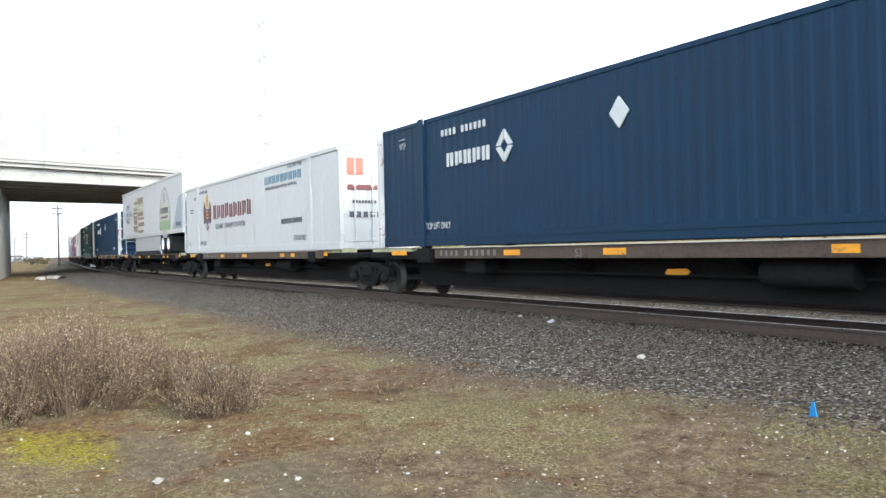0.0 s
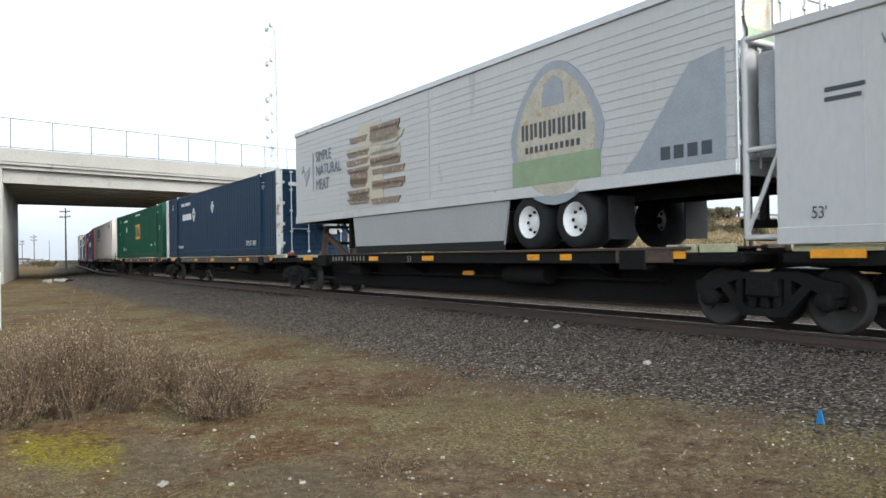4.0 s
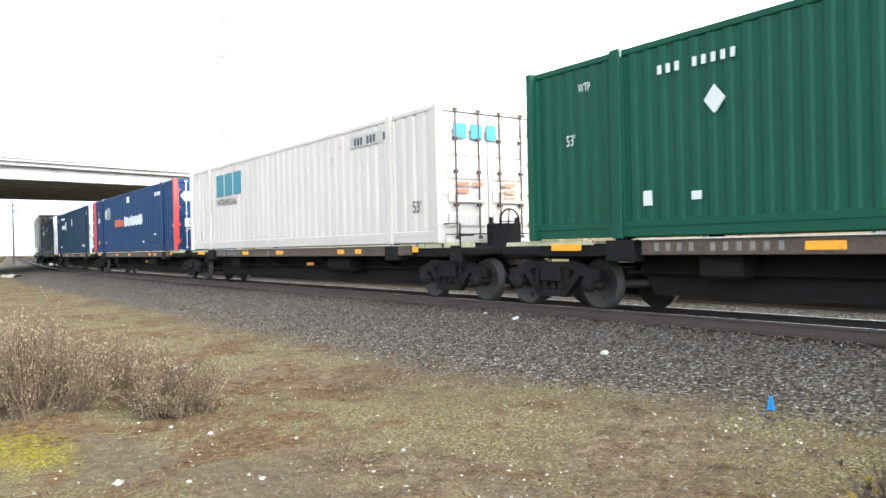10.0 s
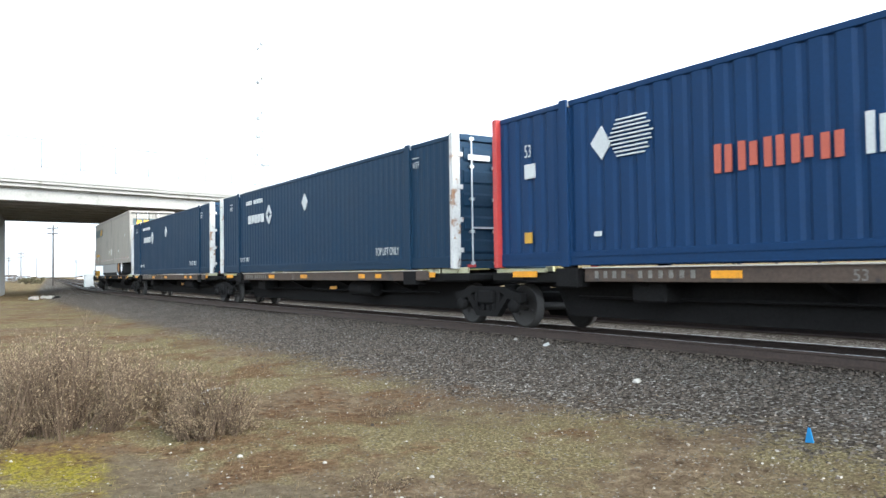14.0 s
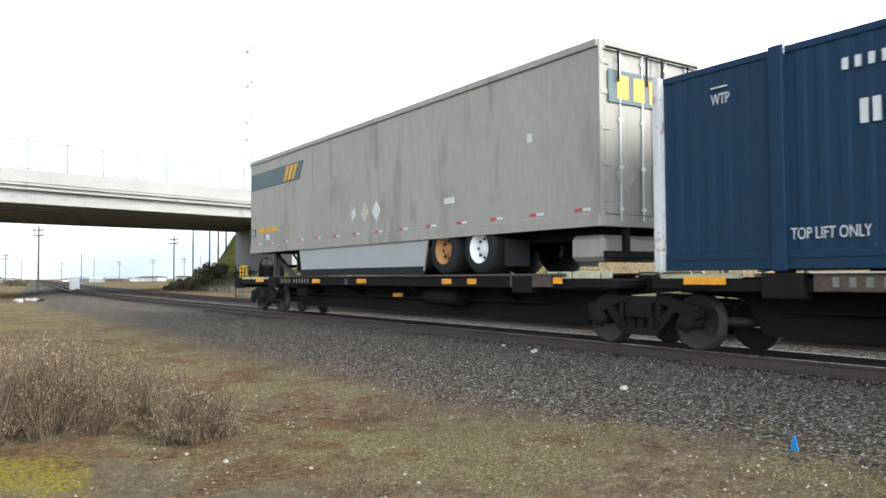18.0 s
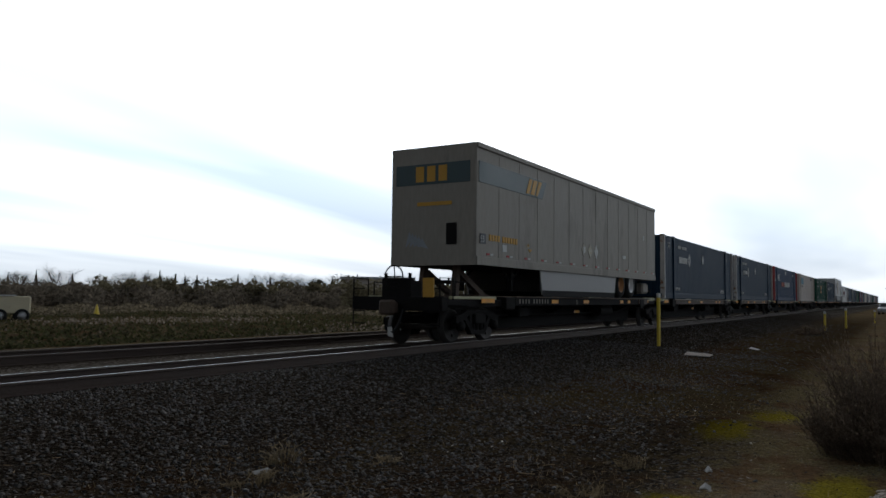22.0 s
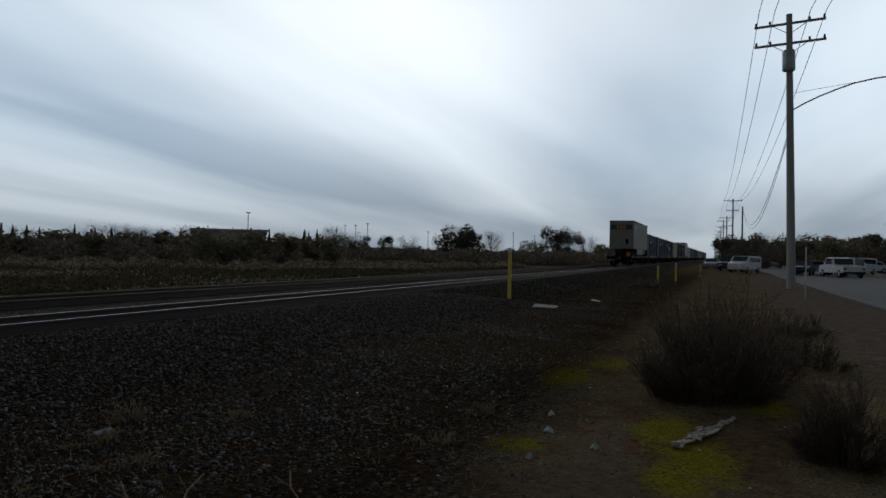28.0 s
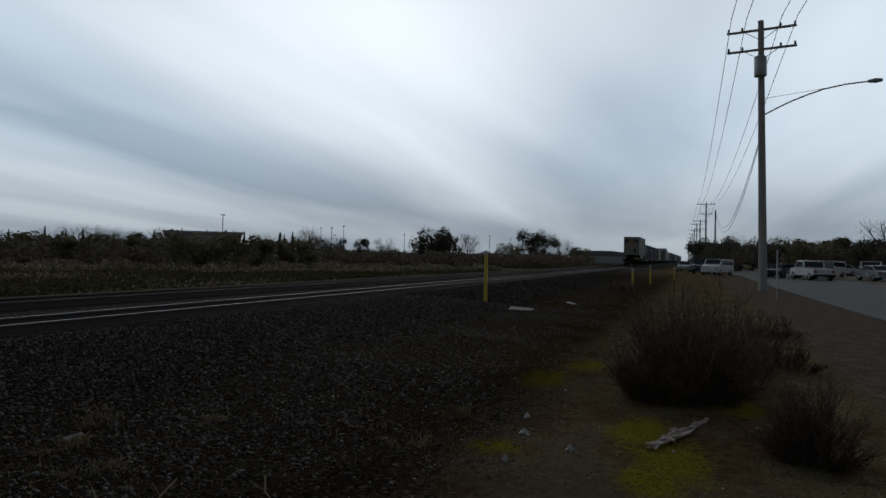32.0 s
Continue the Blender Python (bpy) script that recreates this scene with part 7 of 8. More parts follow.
def scatter(n, seed, keep, radius, size):
    rng = np.random.default_rng(seed)
    r = radius * rng.random(n) ** 0.62
    a = rng.random(n) * 6.283
    x, y = r * np.sin(a), r * np.cos(a)
    ok = keep(x, y, rng)
    x, y = x[ok], y[ok]
    return np.stack([x, y, ground_z(x, y), size[0] + (size[1] - size[0]) * rng.random(len(x)) ** 2.4], -1)


def gravel_here(x, y, rng):
    d = y - np.interp(x, TRACK_X, TRACK_Y)
    return (d > np.where(x > 0, -7.4, -4.6) + edge_shift(x) + 0.75 * rng.standard_normal(len(x)) + 0.5 * np.sin(x * 1.7 + 2 * np.sin(y * 1.3)) * np.sin(x * 0.6)) & (d < -0.85) & (np.abs(x) < 60)


def dirt_here(x, y, rng):
    d = y - np.interp(x, TRACK_X, TRACK_Y)
    return (d < -4.2) & (np.hypot(x, y) > 1.5)


def edge_here(x, y, rng):
    d = y - np.interp(x, TRACK_X, TRACK_Y)
    return (np.abs(d + 5.1 - edge_shift(x) + 0.5 * np.sin(x * 1.1)) < 0.9 * np.abs(rng.standard_normal(len(x)))) & (x < -0.8) & (d < -2.5)


# pale pebbles with backlit shade put into the colour, for the eastern ballast
BACKLIT_PALE_PEBBLE = surface("backlit_pale_pebble", (0.10, 0.095, 0.088), 0.8, 0, 0.25, 8, 40, 0.3, island=0.8, spec=0.1)
TAN_PEBBLE = surface("tan_pebble", (0.25, 0.21, 0.165), 0.9, 0, 0.25, 8, 40, 0.3, island=0.7, spec=0.1)
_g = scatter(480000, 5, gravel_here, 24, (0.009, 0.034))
rocks("ballast", _g[_g[:, 0] <= -1.2], GRAVEL_STONE, "dark grey crushed ballast stones beside the rails", 6)
# the same ballast seen against the sun: its shade is in the darker colour
rocks("damp_ballast", _g[_g[:, 0] > -1.2], surface("backlit_ballast_stone", (0.036, 0.034, 0.032), 0.6, 0, 0.25, 8, 40, 0.3, island=0.97, spec=0.12), "ballast stones mixed with earth, painted blackish as backlit shade", 7)
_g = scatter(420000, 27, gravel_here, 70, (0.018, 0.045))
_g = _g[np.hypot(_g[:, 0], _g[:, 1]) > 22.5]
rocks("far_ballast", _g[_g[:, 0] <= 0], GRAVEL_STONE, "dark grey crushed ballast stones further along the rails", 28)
# far stones on the sun's side take the shade-darkened colour too
rocks("far_damp_ballast", _g[_g[:, 0] > 0], bpy.data.materials["backlit_ballast_stone"], "ballast stones further along the rails, painted blackish as backlit shade", 29)
_g = scatter(12000, 8, gravel_here, 24, (0.009, 0.024))
rocks("pale_pebbles", _g[_g[:, 0] <= -1.2], PALE_STONE, "scattered pale pebbles among the ballast", 9)
rocks("damp_pebbles", _g[(_g[:, 0] > -1.2) & (np.arange(len(_g)) % 3 == 0)], BACKLIT_PALE_PEBBLE, "scattered pale pebbles among the ballast, greyed as backlit shade", 10)
_g = scatter(60000, 18, edge_here, 22, (0.006, 0.02))
rocks("edge_pebbles", _g, TAN_PEBBLE, "tan pebbles strewn along the edge of the ballast", 19)
_g = scatter(50000, 12, dirt_here, 16, (0.004, 0.016))
rocks("pebbles", _g[_g[:, 0] <= 0], surface("mixed_brown_pebble", (0.17, 0.145, 0.115), 0.9, 0, 0.25, 8, 40, 0.3, island=0.85, spec=0.1), "mixed small pebbles on the bare earth", 13)


# eastern half of the same pebbles, backlit shade painted in as a darker brown
rocks("dark_pebbles", _g[_g[:, 0] > 0], surface("backlit_brown_pebble", (0.05, 0.043, 0.036), 0.9, 0, 0.25, 8, 40, 0.3, island=0.9, spec=0.1), "small pebbles on the eastern earth, darkened as backlit shade", 23)


def straw():
    rng = np.random.default_rng(31)
    n = 150000
    r, a = 17 * rng.random(n) ** 0.6, rng.random(n) * 6.283
    x, y = r * np.sin(a), r * np.cos(a)
    d = y - np.interp(x, TRACK_X, TRACK_Y)
    patch = np.sin(x * 1.1 + 1.3 * np.sin(y * 0.7)) * np.sin(y * 0.9 + np.sin(x * 0.5)) + rng.standard_normal(n) * 0.35
    ok = (d < -4.6) & (patch > np.where(x > 0, 0.35, -0.3)) & (r > 1.6)
    x, y, n = x[ok], y[ok], int(ok.sum())
    z = ground_z(x, y) - 0.005
    t = rng.random(n) * 6.283
    h = 0.02 + 0.06 * rng.random(n) ** 2
    lean = 0.02 + 0.05 * rng.random(n)
    w = 0.0018 + 0.0012 * rng.random(n)
    p = np.stack([x, y, z], -1)
    u = np.stack([np.cos(t) * w, np.sin(t) * w, np.zeros(n)], -1)
    tip = p + np.stack([-np.sin(t) * lean, np.cos(t) * lean, h], -1)
    v = np.stack([p - u, p + u, tip], 1).reshape(-1, 3)
    me = bpy.data.meshes.new("dead_grass")
    me.from_pydata(v.tolist(), [], np.arange(3 * n).reshape(-1, 3).tolist())
    me.materials.append(STRAW)
    tagged(new("dead_grass", me), "short dead straw-coloured grass on the earth", "grass", kind="stuff")


straw()
_g = scatter(26000, 14, dirt_here, 13, (0.004, 0.02))
_g = _g[np.sin(_g[:, 0] * 2.1 + 1.7 * np.sin(_g[:, 1] * 1.9)) * np.sin(_g[:, 1] * 2.7 + _g[:, 0]) + 0.5 * np.sin(np.arange(len(_g)) * 12.9898) > 0.25]
rocks("white_pebbles", _g[(_g[:, 0] <= 0) | (np.arange(len(_g)) % 6 == 0)], surface("chalky_pebble", (0.34, 0.31, 0.265), 0.9, 0, 0.25, 8, 40, 0.3, island=0.6, spec=0.1), "scattered pale pebbles on the bare earth", 15)


def sticks():
    """Broken straw stalks and twigs lying on the earth and the edge of the gravel."""
    rng = np.random.default_rng(51)
    n = 16000
    r, a = 1.8 + 13 * rng.random(n) ** 0.8, rng.random(n) * 6.283
    x, y = r * np.sin(a), r * np.cos(a)
    d = y - np.interp(x, TRACK_X, TRACK_Y)
    heap = np.sin(x * 0.9 + 2.1 * np.sin(y * 0.6)) * np.sin(y * 1.2 + 1.4 * np.sin(x * 0.8)) + rng.standard_normal(n) * 0.4
    ok = (d < -3.4 - rng.random(n)) & (heap > np.where(x > 0, 0.7, 0.0))
    x, y, m = x[ok], y[ok], int(ok.sum())
    t, half, w = rng.random(m) * 6.283, 0.015 + 0.045 * rng.random(m) ** 2, 0.0015 + 0.002 * rng.random(m)
    z = ground_z(x, y) + 0.006 + 0.012 * rng.random(m)
    p = np.stack([x, y, z], -1)
    u = np.stack([np.cos(t) * half, np.sin(t) * half, 0.25 * half * (rng.random(m) - 0.4)], -1)
    v = np.stack([-np.sin(t) * w, np.cos(t) * w, np.zeros(m)], -1)
    up = np.array([0, 0, 0.004])
    me = bpy.data.meshes.new("dead_stalks")
    me.from_pydata(np.stack([p - u - v, p + u - v, p + u + v, p - u + v, p - u + up, p + u + up], 1).reshape(-1, 3).tolist(), [], (np.array([(0, 1, 5, 4), (2, 3, 4, 5)])[None] + 6 * np.arange(m)[:, None, None]).reshape(-1, 4).tolist())
    me.materials.append(STRAW)
    tagged(new("dead_stalks", me), "broken pale stalks lying scattered on the earth", "dead grass", kind="stuff")


sticks()


def bank_grass():
    """Long grass on the road bank: green towards the bridge, straw-coloured further along, weeds at its foot."""
    rng = np.random.default_rng(41)
    n = 60000
    x, y = -100 + 60 * rng.random(n), 18 + 95 * rng.random(n)
    h = bank_height(x, y)
    patch = np.sin(x * 0.55 + 1.8 * np.sin(y * 0.21)) + np.sin(y * 0.43 + 1.5 * np.sin(x * 0.33)) + rng.standard_normal(n) * 0.8
    for name, keep, mat, label, tall in (
            ("green_grass", (h > 0.1) & (patch + (60 - y) * 0.03 > 0.75), GRASS_BLADE, "long green grass on the road bank", 0.3),
            ("dry_grass", (h > 0.1) & (patch + (60 - y) * 0.03 < 1.0), PALE_STRAW, "long straw-coloured grass on the road bank", 0.32),
            ("weeds", (h > -0.9) & (h < 0.5), BROWN_LEAF, "brown dead weeds along the foot of the bank", 0.55)):
        px, py = x[keep], y[keep]
        m = len(px)
        z = ground_z(px, py) - 0.03
        t, lean, hh = rng.random(m) * 6.283, 0.25 * rng.random(m), tall * (0.4 + 0.9 * rng.random(m))
        w = 0.05 + 0.05 * rng.random(m)
        p = np.stack([px, py, z], -1)
        u = np.stack([np.cos(t) * w, np.sin(t) * w, np.zeros(m)], -1)
        tip = p + np.stack([-np.sin(t) * lean, np.cos(t) * lean, hh], -1)
        me = bpy.data.meshes.new(name)
        me.from_pydata(np.stack([p - u, p + u, tip], 1).reshape(-1, 3).tolist(), [], np.arange(3 * m).reshape(-1, 3).tolist())
        me.materials.append(mat)
        tagged(new(name, me), label, "grass", kind="stuff")


def field_grass():
    """Rough grass on the field beyond the second track."""
    rng = np.random.default_rng(61)
    n = 60000
    x, y = 4 + 110 * rng.random(n) ** 1.3, 18.5 + 50 * rng.random(n) ** 1.5
    patch = np.sin(x * 0.21 + 1.8 * np.sin(y * 0.17)) + np.sin(y * 0.33 + np.sin(x * 0.13)) + rng.standard_normal(n) * 0.7
    for name, keep, mat, label in (("field_grass", patch > -1.1, FIELD_BLADE, "rough olive grass on the field"), ("field_straw", patch < -1.1, BROWN_LEAF, "dead brown grass on the field")):
        px, py = x[keep], y[keep]
        m = len(px)
        t, lean, hh, w = rng.random(m) * 6.283, 0.2 * rng.random(m), 0.05 + 0.09 * rng.random(m), 0.04 + 0.06 * rng.random(m)
        p = np.stack([px, py, ground_z(px, py) - 0.02], -1)
        u = np.stack([np.cos(t) * w, np.sin(t) * w, np.zeros(m)], -1)
        tip = p + np.stack([-np.sin(t) * lean, np.cos(t) * lean, hh], -1)
        me = bpy.data.meshes.new(name)
        me.from_pydata(np.stack([p - u, p + u, tip], 1).reshape(-1, 3).tolist(), [], np.arange(3 * m).reshape(-1, 3).tolist())
        me.materials.append(mat)
        tagged(new(name, me), label, "grass", kind="stuff")


FIELD_BLADE = surface("olive_field_blade", (0.05, 0.052, 0.022), 0.95, 0, 0.3, 0.3, 30, 0, island=0.6, through_=0.3)
field_grass()
GRASS_BLADE = surface("green_grass_blade", (0.085, 0.10, 0.032), 0.95, 0, 0.3, 0.3, 30, 0, island=0.6, through_=0.4)
bank_grass()


def stone(x, y, s, label="pale rounded stone lying on the earth", seed=0):
    rng = random.Random(seed)
    bm = bmesh.new()
    bmesh.ops.create_icosphere(bm, subdivisions=2, radius=s * 0.8)
    for v in bm.verts:
        v.co *= 0.8 + 0.4 * noise.noise(v.co * (1.6 / s) + Vector((seed, 0, 0)))
        v.co.z *= 0.6
    me = bpy.data.meshes.new("stone")
    bm.to_mesh(me)
    bm.free()
    me.materials.append(PALE_STONE)
    ob = new("stone", me)
    ob.location = (x, y, float(ground_z(x, y)) + s * 0.25)
    return tagged(ob, label, "stone", "loose stones")


for _i, (_x, _y, _s) in enumerate(((-5.55, 1.12, 0.06), (-4.9, 1.9, 0.035), (-6.4, 6.9, 0.08), (-10.9, 8.6, 0.06), (-7.1, 1.9, 0.03), (-6.6, 2.1, 0.035), (-11.3, 2.8, 0.07), (-8.9, 1.95, 0.05), (-5.0, 3.1, 0.03), (6.7, 1.4, 0.028), (-5.2, 1.5, 0.03), (-4.6, 2.6, 0.025), (-5.9, 2.6, 0.03), (-4.3, 1.5, 0.03))):
    stone(_x, _y, _s, seed=_i + 1)


# ---- the yard across the tracks, the car park and litter ----
ASPHALT = surface("worn_asphalt", (0.135, 0.13, 0.122), 0.9, 0, 0.2, 0.5, 30, 0.2, wear=(0.125, 0.116, 0.103), wear_at=0.58)
DUST_ROAD = surface("dusty_gravel_road", (0.17, 0.145, 0.115), 0.95, 0, 0.2, 0.5, 20, 0.2, wear=(0.11, 0.095, 0.075), wear_at=0.55)
CREAM_BOX = surface("cream_container_paint", (0.62, 0.55, 0.38), 0.6, 0, 0.12, 1.5, 20, 0.05, wear=(0.45, 0.36, 0.22), wear_at=0.64)
TANK = surface("grey_green_tank_paint", (0.17, 0.19, 0.19), 0.6, 0.2, 0.12, 0.3, 6, 0.05, wear=(0.25, 0.26, 0.26), wear_at=0.58)
CAR_WHITE = surface("white_car_paint", (0.68, 0.68, 0.68), 0.25, 0, 0.04, 2, 20, 0)
CAR_SILVER = surface("silver_car_paint", (0.38, 0.39, 0.41), 0.25, 0.4, 0.04, 2, 20, 0)
CAR_DARK = surface("dark_blue_car_paint", (0.03, 0.035, 0.06), 0.25, 0.2, 0.04, 2, 20, 0)
CAR_RED = surface("maroon_car_paint", (0.16, 0.02, 0.03), 0.25, 0.1, 0.04, 2, 20, 0)
CAR_GOLD = surface("tan_car_paint", (0.36, 0.30, 0.14), 0.3, 0.1, 0.04, 2, 20, 0)
GLASS = surface("dark_car_glass", (0.02, 0.024, 0.028), 0.08, 0, 0.05, 2, 20, 0)
BLUE_PLASTIC = surface("blue_plastic_flag", (0.012, 0.20, 0.44), 0.5, 0, 0.1, 5, 30, 0)
LITTER = surface("dirty_white_litter", (0.42, 0.41, 0.39), 0.7, 0, 0.15, 5, 30, 0.1)
WOOD_GREY = surface("weathered_board", (0.30, 0.27, 0.24), 0.9, 0, 0.3, 3, 40, 0.3, stretch=(0.3, 3, 3))


def sheet(name, outline, z, material, label):
    """A flat strip of road, 5 cm thick, its top at z."""
    ob = part(name, Form().prism(outline, z - 0.25, z, "z"), material)
    return tagged(ob, label, "road", kind="structure")


sheet("road", [(13, -5.2), (40, -4.8), (400, -4.0), (400, -13.5), (40, -13.5), (13, -13.0)], -0.50, ASPHALT, "grey worn asphalt street beside the railway")
sheet("car_park", [(14, -13.6), (400, -13.6), (400, -60), (14, -60)], -0.47, DUST_ROAD, "dusty gravel car park beside the street")
sheet("yard_road", [(-42, 36), (-19, 25), (-6, 24.2), (-4, 26), (-14, 29), (-22, 44), (-36, 90), (-44, 90), (-30, 46)], -0.345 - 0.12, DUST_ROAD, "dusty gravel lane to the yard")
sheet("yard_apron", [(-4, 46), (12, 43), (60, 50), (60, 70), (-4, 75)], -0.47, DUST_ROAD, "bare gravel yard ground")


def cream_container():
    a, b = Vector((-5.7, 38.9, 0)), Vector((1.7, 49.0, 0))
    d = (b - a).normalized()
    m = Matrix.Translation((a + b) / 2 - Vector((0, 0, 0.55))) @ Matrix.Rotation(math.atan2(d.y, d.x), 4, "Z") @ Matrix.Translation((0, 1.2, 0))
    c = thing("storage_container", m, "cream corrugated storage container standing in the yard", "container")
    h = 6.2
    for s in (-1, 1):
        part("side_wall", corrugated(-h, h, 0.15, 2.42, s * 1.2, s, 0.36, 0.05), CREAM_BOX, c)
        part("bottom_rail", Form().box(-h, h, s * 1.22 - 0.05, s * 1.22 + 0.01, 0.0, 0.16), CREAM_BOX, c)
        part("top_rail", Form().box(-h, h, s * 1.22 - 0.05, s * 1.22 + 0.01, 2.42, 2.55), CREAM_BOX, c)
        part("end_wall", Form().box(s * h - 0.03, s * h + 0.03, -1.2, 1.2, 0.0, 2.5), CREAM_BOX, c)
    part("roof", Form().box(-h, h, -1.2, 1.2, 2.5, 2.56), CREAM_BOX, c)
    part("door_panel", Form().box(-h + 0.1, -h + 1.35, -1.235, -1.2, 0.2, 2.4), CREAM_BOX, c)
    for x in (-h + 0.1, -h + 0.75, -h + 1.4, 1.0):
        part("door_bar", Form().box(x - 0.03, x + 0.03, -1.26, -1.22, 0.15, 2.42), STEEL, c)
    part("name_plate", Form().box(0.0, 1.7, -1.25, -1.22, 2.2, 2.32), OFFWHITE, c)


cream_container()


def storage_tank(az, d, r, top, label, material, rim=True):
    x, y = at(az, d)
    t = thing("storage_tank", (x, y, -0.6), label, "storage tank")
    part("shell", Form().lathe([(r, 0), (r, top)], None, 40), material, t)
    part("roof", Form().lathe([(r * 1.01, top - 0.15), (r * 1.01, top), (r * 0.5, top + 0.35 * r * 0.1), (0, top + 0.5 * r * 0.1)], None, 40), material, t)
    for k in range(1, 4):
        part("shell_seam", Form().lathe([(r + 0.01, top * k / 4 - 0.05), (r + 0.03, top * k / 4), (r + 0.01, top * k / 4 + 0.05)], None, 40), material, t)
    if rim:
        part("roof_hatch", Form().lathe([(0.8, top + 0.3), (0.8, top + 0.9), (0, top + 1.0)], None, 12), material, t)
        part("ladder", Form().box(-0.3, 0.3, -r - 0.25, -r - 0.05, 0, top), STEEL, t)
    return t


storage_tank(-0.5, 139, 7.5, 11.8, "large grey-green steel storage tank", TANK)
storage_tank(-2.3, 118, 1.7, 7.4, "small pale steel tank beside the large one", surface("pale_tank_paint", (0.36, 0.38, 0.38), 0.6, 0.2, 0.1, 0.5, 8, 0), False)


def plant_works():
    x, y = at(-5.0, 125)
    w = thing("plant_building", (x, y, -0.6), "low grey plant building with pipes and railings", "building")
    part("wall", Form().box(-4.5, 3.5, 0, 6, 0, 4.4), TANK, w)
    part("roof", Form().box(-4.7, 3.7, -0.2, 6.2, 4.4, 4.6), STEEL, w)
    for k in range(5):
        part("pipe", Form().tube((-3.5 + 1.5 * k, -0.4, 0), (-3.5 + 1.5 * k, -0.4, 5.2 + 0.5 * (k % 3)), 0.15, n=8), GALV, w)
    f = Form()
    for k in range(7):
        f.tube((0.2 + k * 0.5, -0.2, 4.6), (0.2 + k * 0.5, -0.2, 6.6), 0.04, n=5)
    for z in (5.6, 6.6):
        f.tube((0.2, -0.2, z), (3.2, -0.2, z), 0.04, n=5)
    part("railing", f, GALV, w)
    part("chimney", Form().tube((-1.6, 2, 4), (-1.6, 2, 9.6), 0.14, n=8), STEEL, w)
    for az, wide, h, d in ((-11.8, 16, 4.3, 160), (22, 30, 2.6, 140), (-7.5, 10, 3.6, 150)):
        x, y = at(az, d)
        b = thing("low_shed", (x, y, -0.6), "long low pale shed far across the yard", "shed", "distant sheds")
        part("wall", Form().box(-wide / 2, wide / 2, 0, 8, 0, h), CREAM if az < 0 else BROWN_STEEL, b)
        part("roof", Form().prism([(-0.4, h), (4, h + 0.6), (8.4, h)], -wide / 2 - 0.3, wide / 2 + 0.3, "x"), GALV, b)
        for k in range(4):
            part("door", Form().box(-wide / 2 + 2 + k * wide / 4.5, -wide / 2 + 3.6 + k * wide / 4.5, -0.05, 0.02, 0, h * 0.6), TANK, b)


plant_works()


def yard_clutter():
    x, y = at(-10.6, 42)
    t = thing("round_bin", Matrix.Translation((x, y, -0.55)) @ Matrix.Rotation(radians(20), 4, "Z"), "dark round-topped steel bin in the yard", "bin")
    n = [(-1.05, 0), (-1.05, 0.6)] + [(1.05 * math.cos(a), 0.6 + 0.85 * math.sin(a)) for a in [math.pi - k * math.pi / 12 for k in range(1, 12)]] + [(1.05, 0.6), (1.05, 0)]
    part("shell", Form().prism(n, -1.2, 1.2, "y"), STEEL, t)
    part("hoop", Form().prism([(a * 1.03, b * 1.03) for a, b in n], -1.25, -1.15, "y"), STEEL, t)
    for k, (az, d, mat, w, h, lab) in enumerate(((-14.9, 62, OCHRE, 2.0, 1.7, "ochre plastic bulk tank in the yard"), (-13.7, 62, OFFWHITE, 1.0, 1.6, "white plastic bulk tank in the yard"), (-13.1, 60, OFFWHITE, 0.9, 1.9, "white plastic bulk tank in the yard"), (-12.9, 60, OFFWHITE, 0.9, 1.4, "white plastic bulk tank in the yard"), (-10.9, 62, GALV, 2.0, 1.5, "grey steel skip in the yard"), (-9.9, 56, BROWN_STEEL, 2.2, 2.2, "brown steel shed in the yard"))):
        x, y = at(az, d)
        b = thing("bulk_tank", (x, y, -0.55), lab, "tank", "yard tanks")
        part("body", Form().box(-w / 2, w / 2, -0.6, 0.6, 0.15, h, 0.12), mat, b)
        part("pallet", Form().box(-w / 2, w / 2, -0.6, 0.6, 0, 0.12), STEEL, b)
        f = Form()
        for z in (0.5, 1.0, h - 0.1):
            f.box(-w / 2 - 0.02, w / 2 + 0.02, -0.63, -0.6, z, z + 0.04)
        part("cage", f, GALV, b)
    # a pile of pale boards by the lane, a heap beside the track
    x, y = at(-31.3, 55)
    b = thing("board_pile", (x, y, float(ground_z(x, y)) - 0.1), "pile of pale sheeting lying by the lane", "pile")
    for k in range(4):
        part("sheet", Form().box(-2.4 + k * 0.3, 1.6 + k * 0.25, -0.8, 0.5, 0.12 * k, 0.12 * k + 0.08, 0, Matrix.Rotation(0.06 * k, 4, "Z")), OFFWHITE, b)
    x, y = at(-20.5, 26.5)
    b = thing("scrap_heap", (x, y, float(ground_z(x, y))), "low heap of rubble and white scraps", "heap")
    rng = random.Random(4)
    for k in range(14):
        part("rubble", Form().box(-0.25, 0.25, -0.18, 0.18, 0, 0.16, 0.03, pose(rng.uniform(-0.8, 0.8), rng.uniform(-0.3, 0.3), -0.02, rng.uniform(-15, 15), 0, rng.uniform(0, 180))), OFFWHITE if k % 4 == 0 else STEEL, b)
    # guy marker leaning by the pole, leaning stake
    utility_pole(1.6, 20.4, -0.4, 1.5, (), 0.03, WOOD_GREY, "thin pale leaning stake in the ground", lean=-24)
    utility_pole(*at(-37.9, 44), -0.5, 1.9, (), 0.03, WOOD_GREY, "thin pale leaning stake in the ground", lean=12)


yard_clutter()


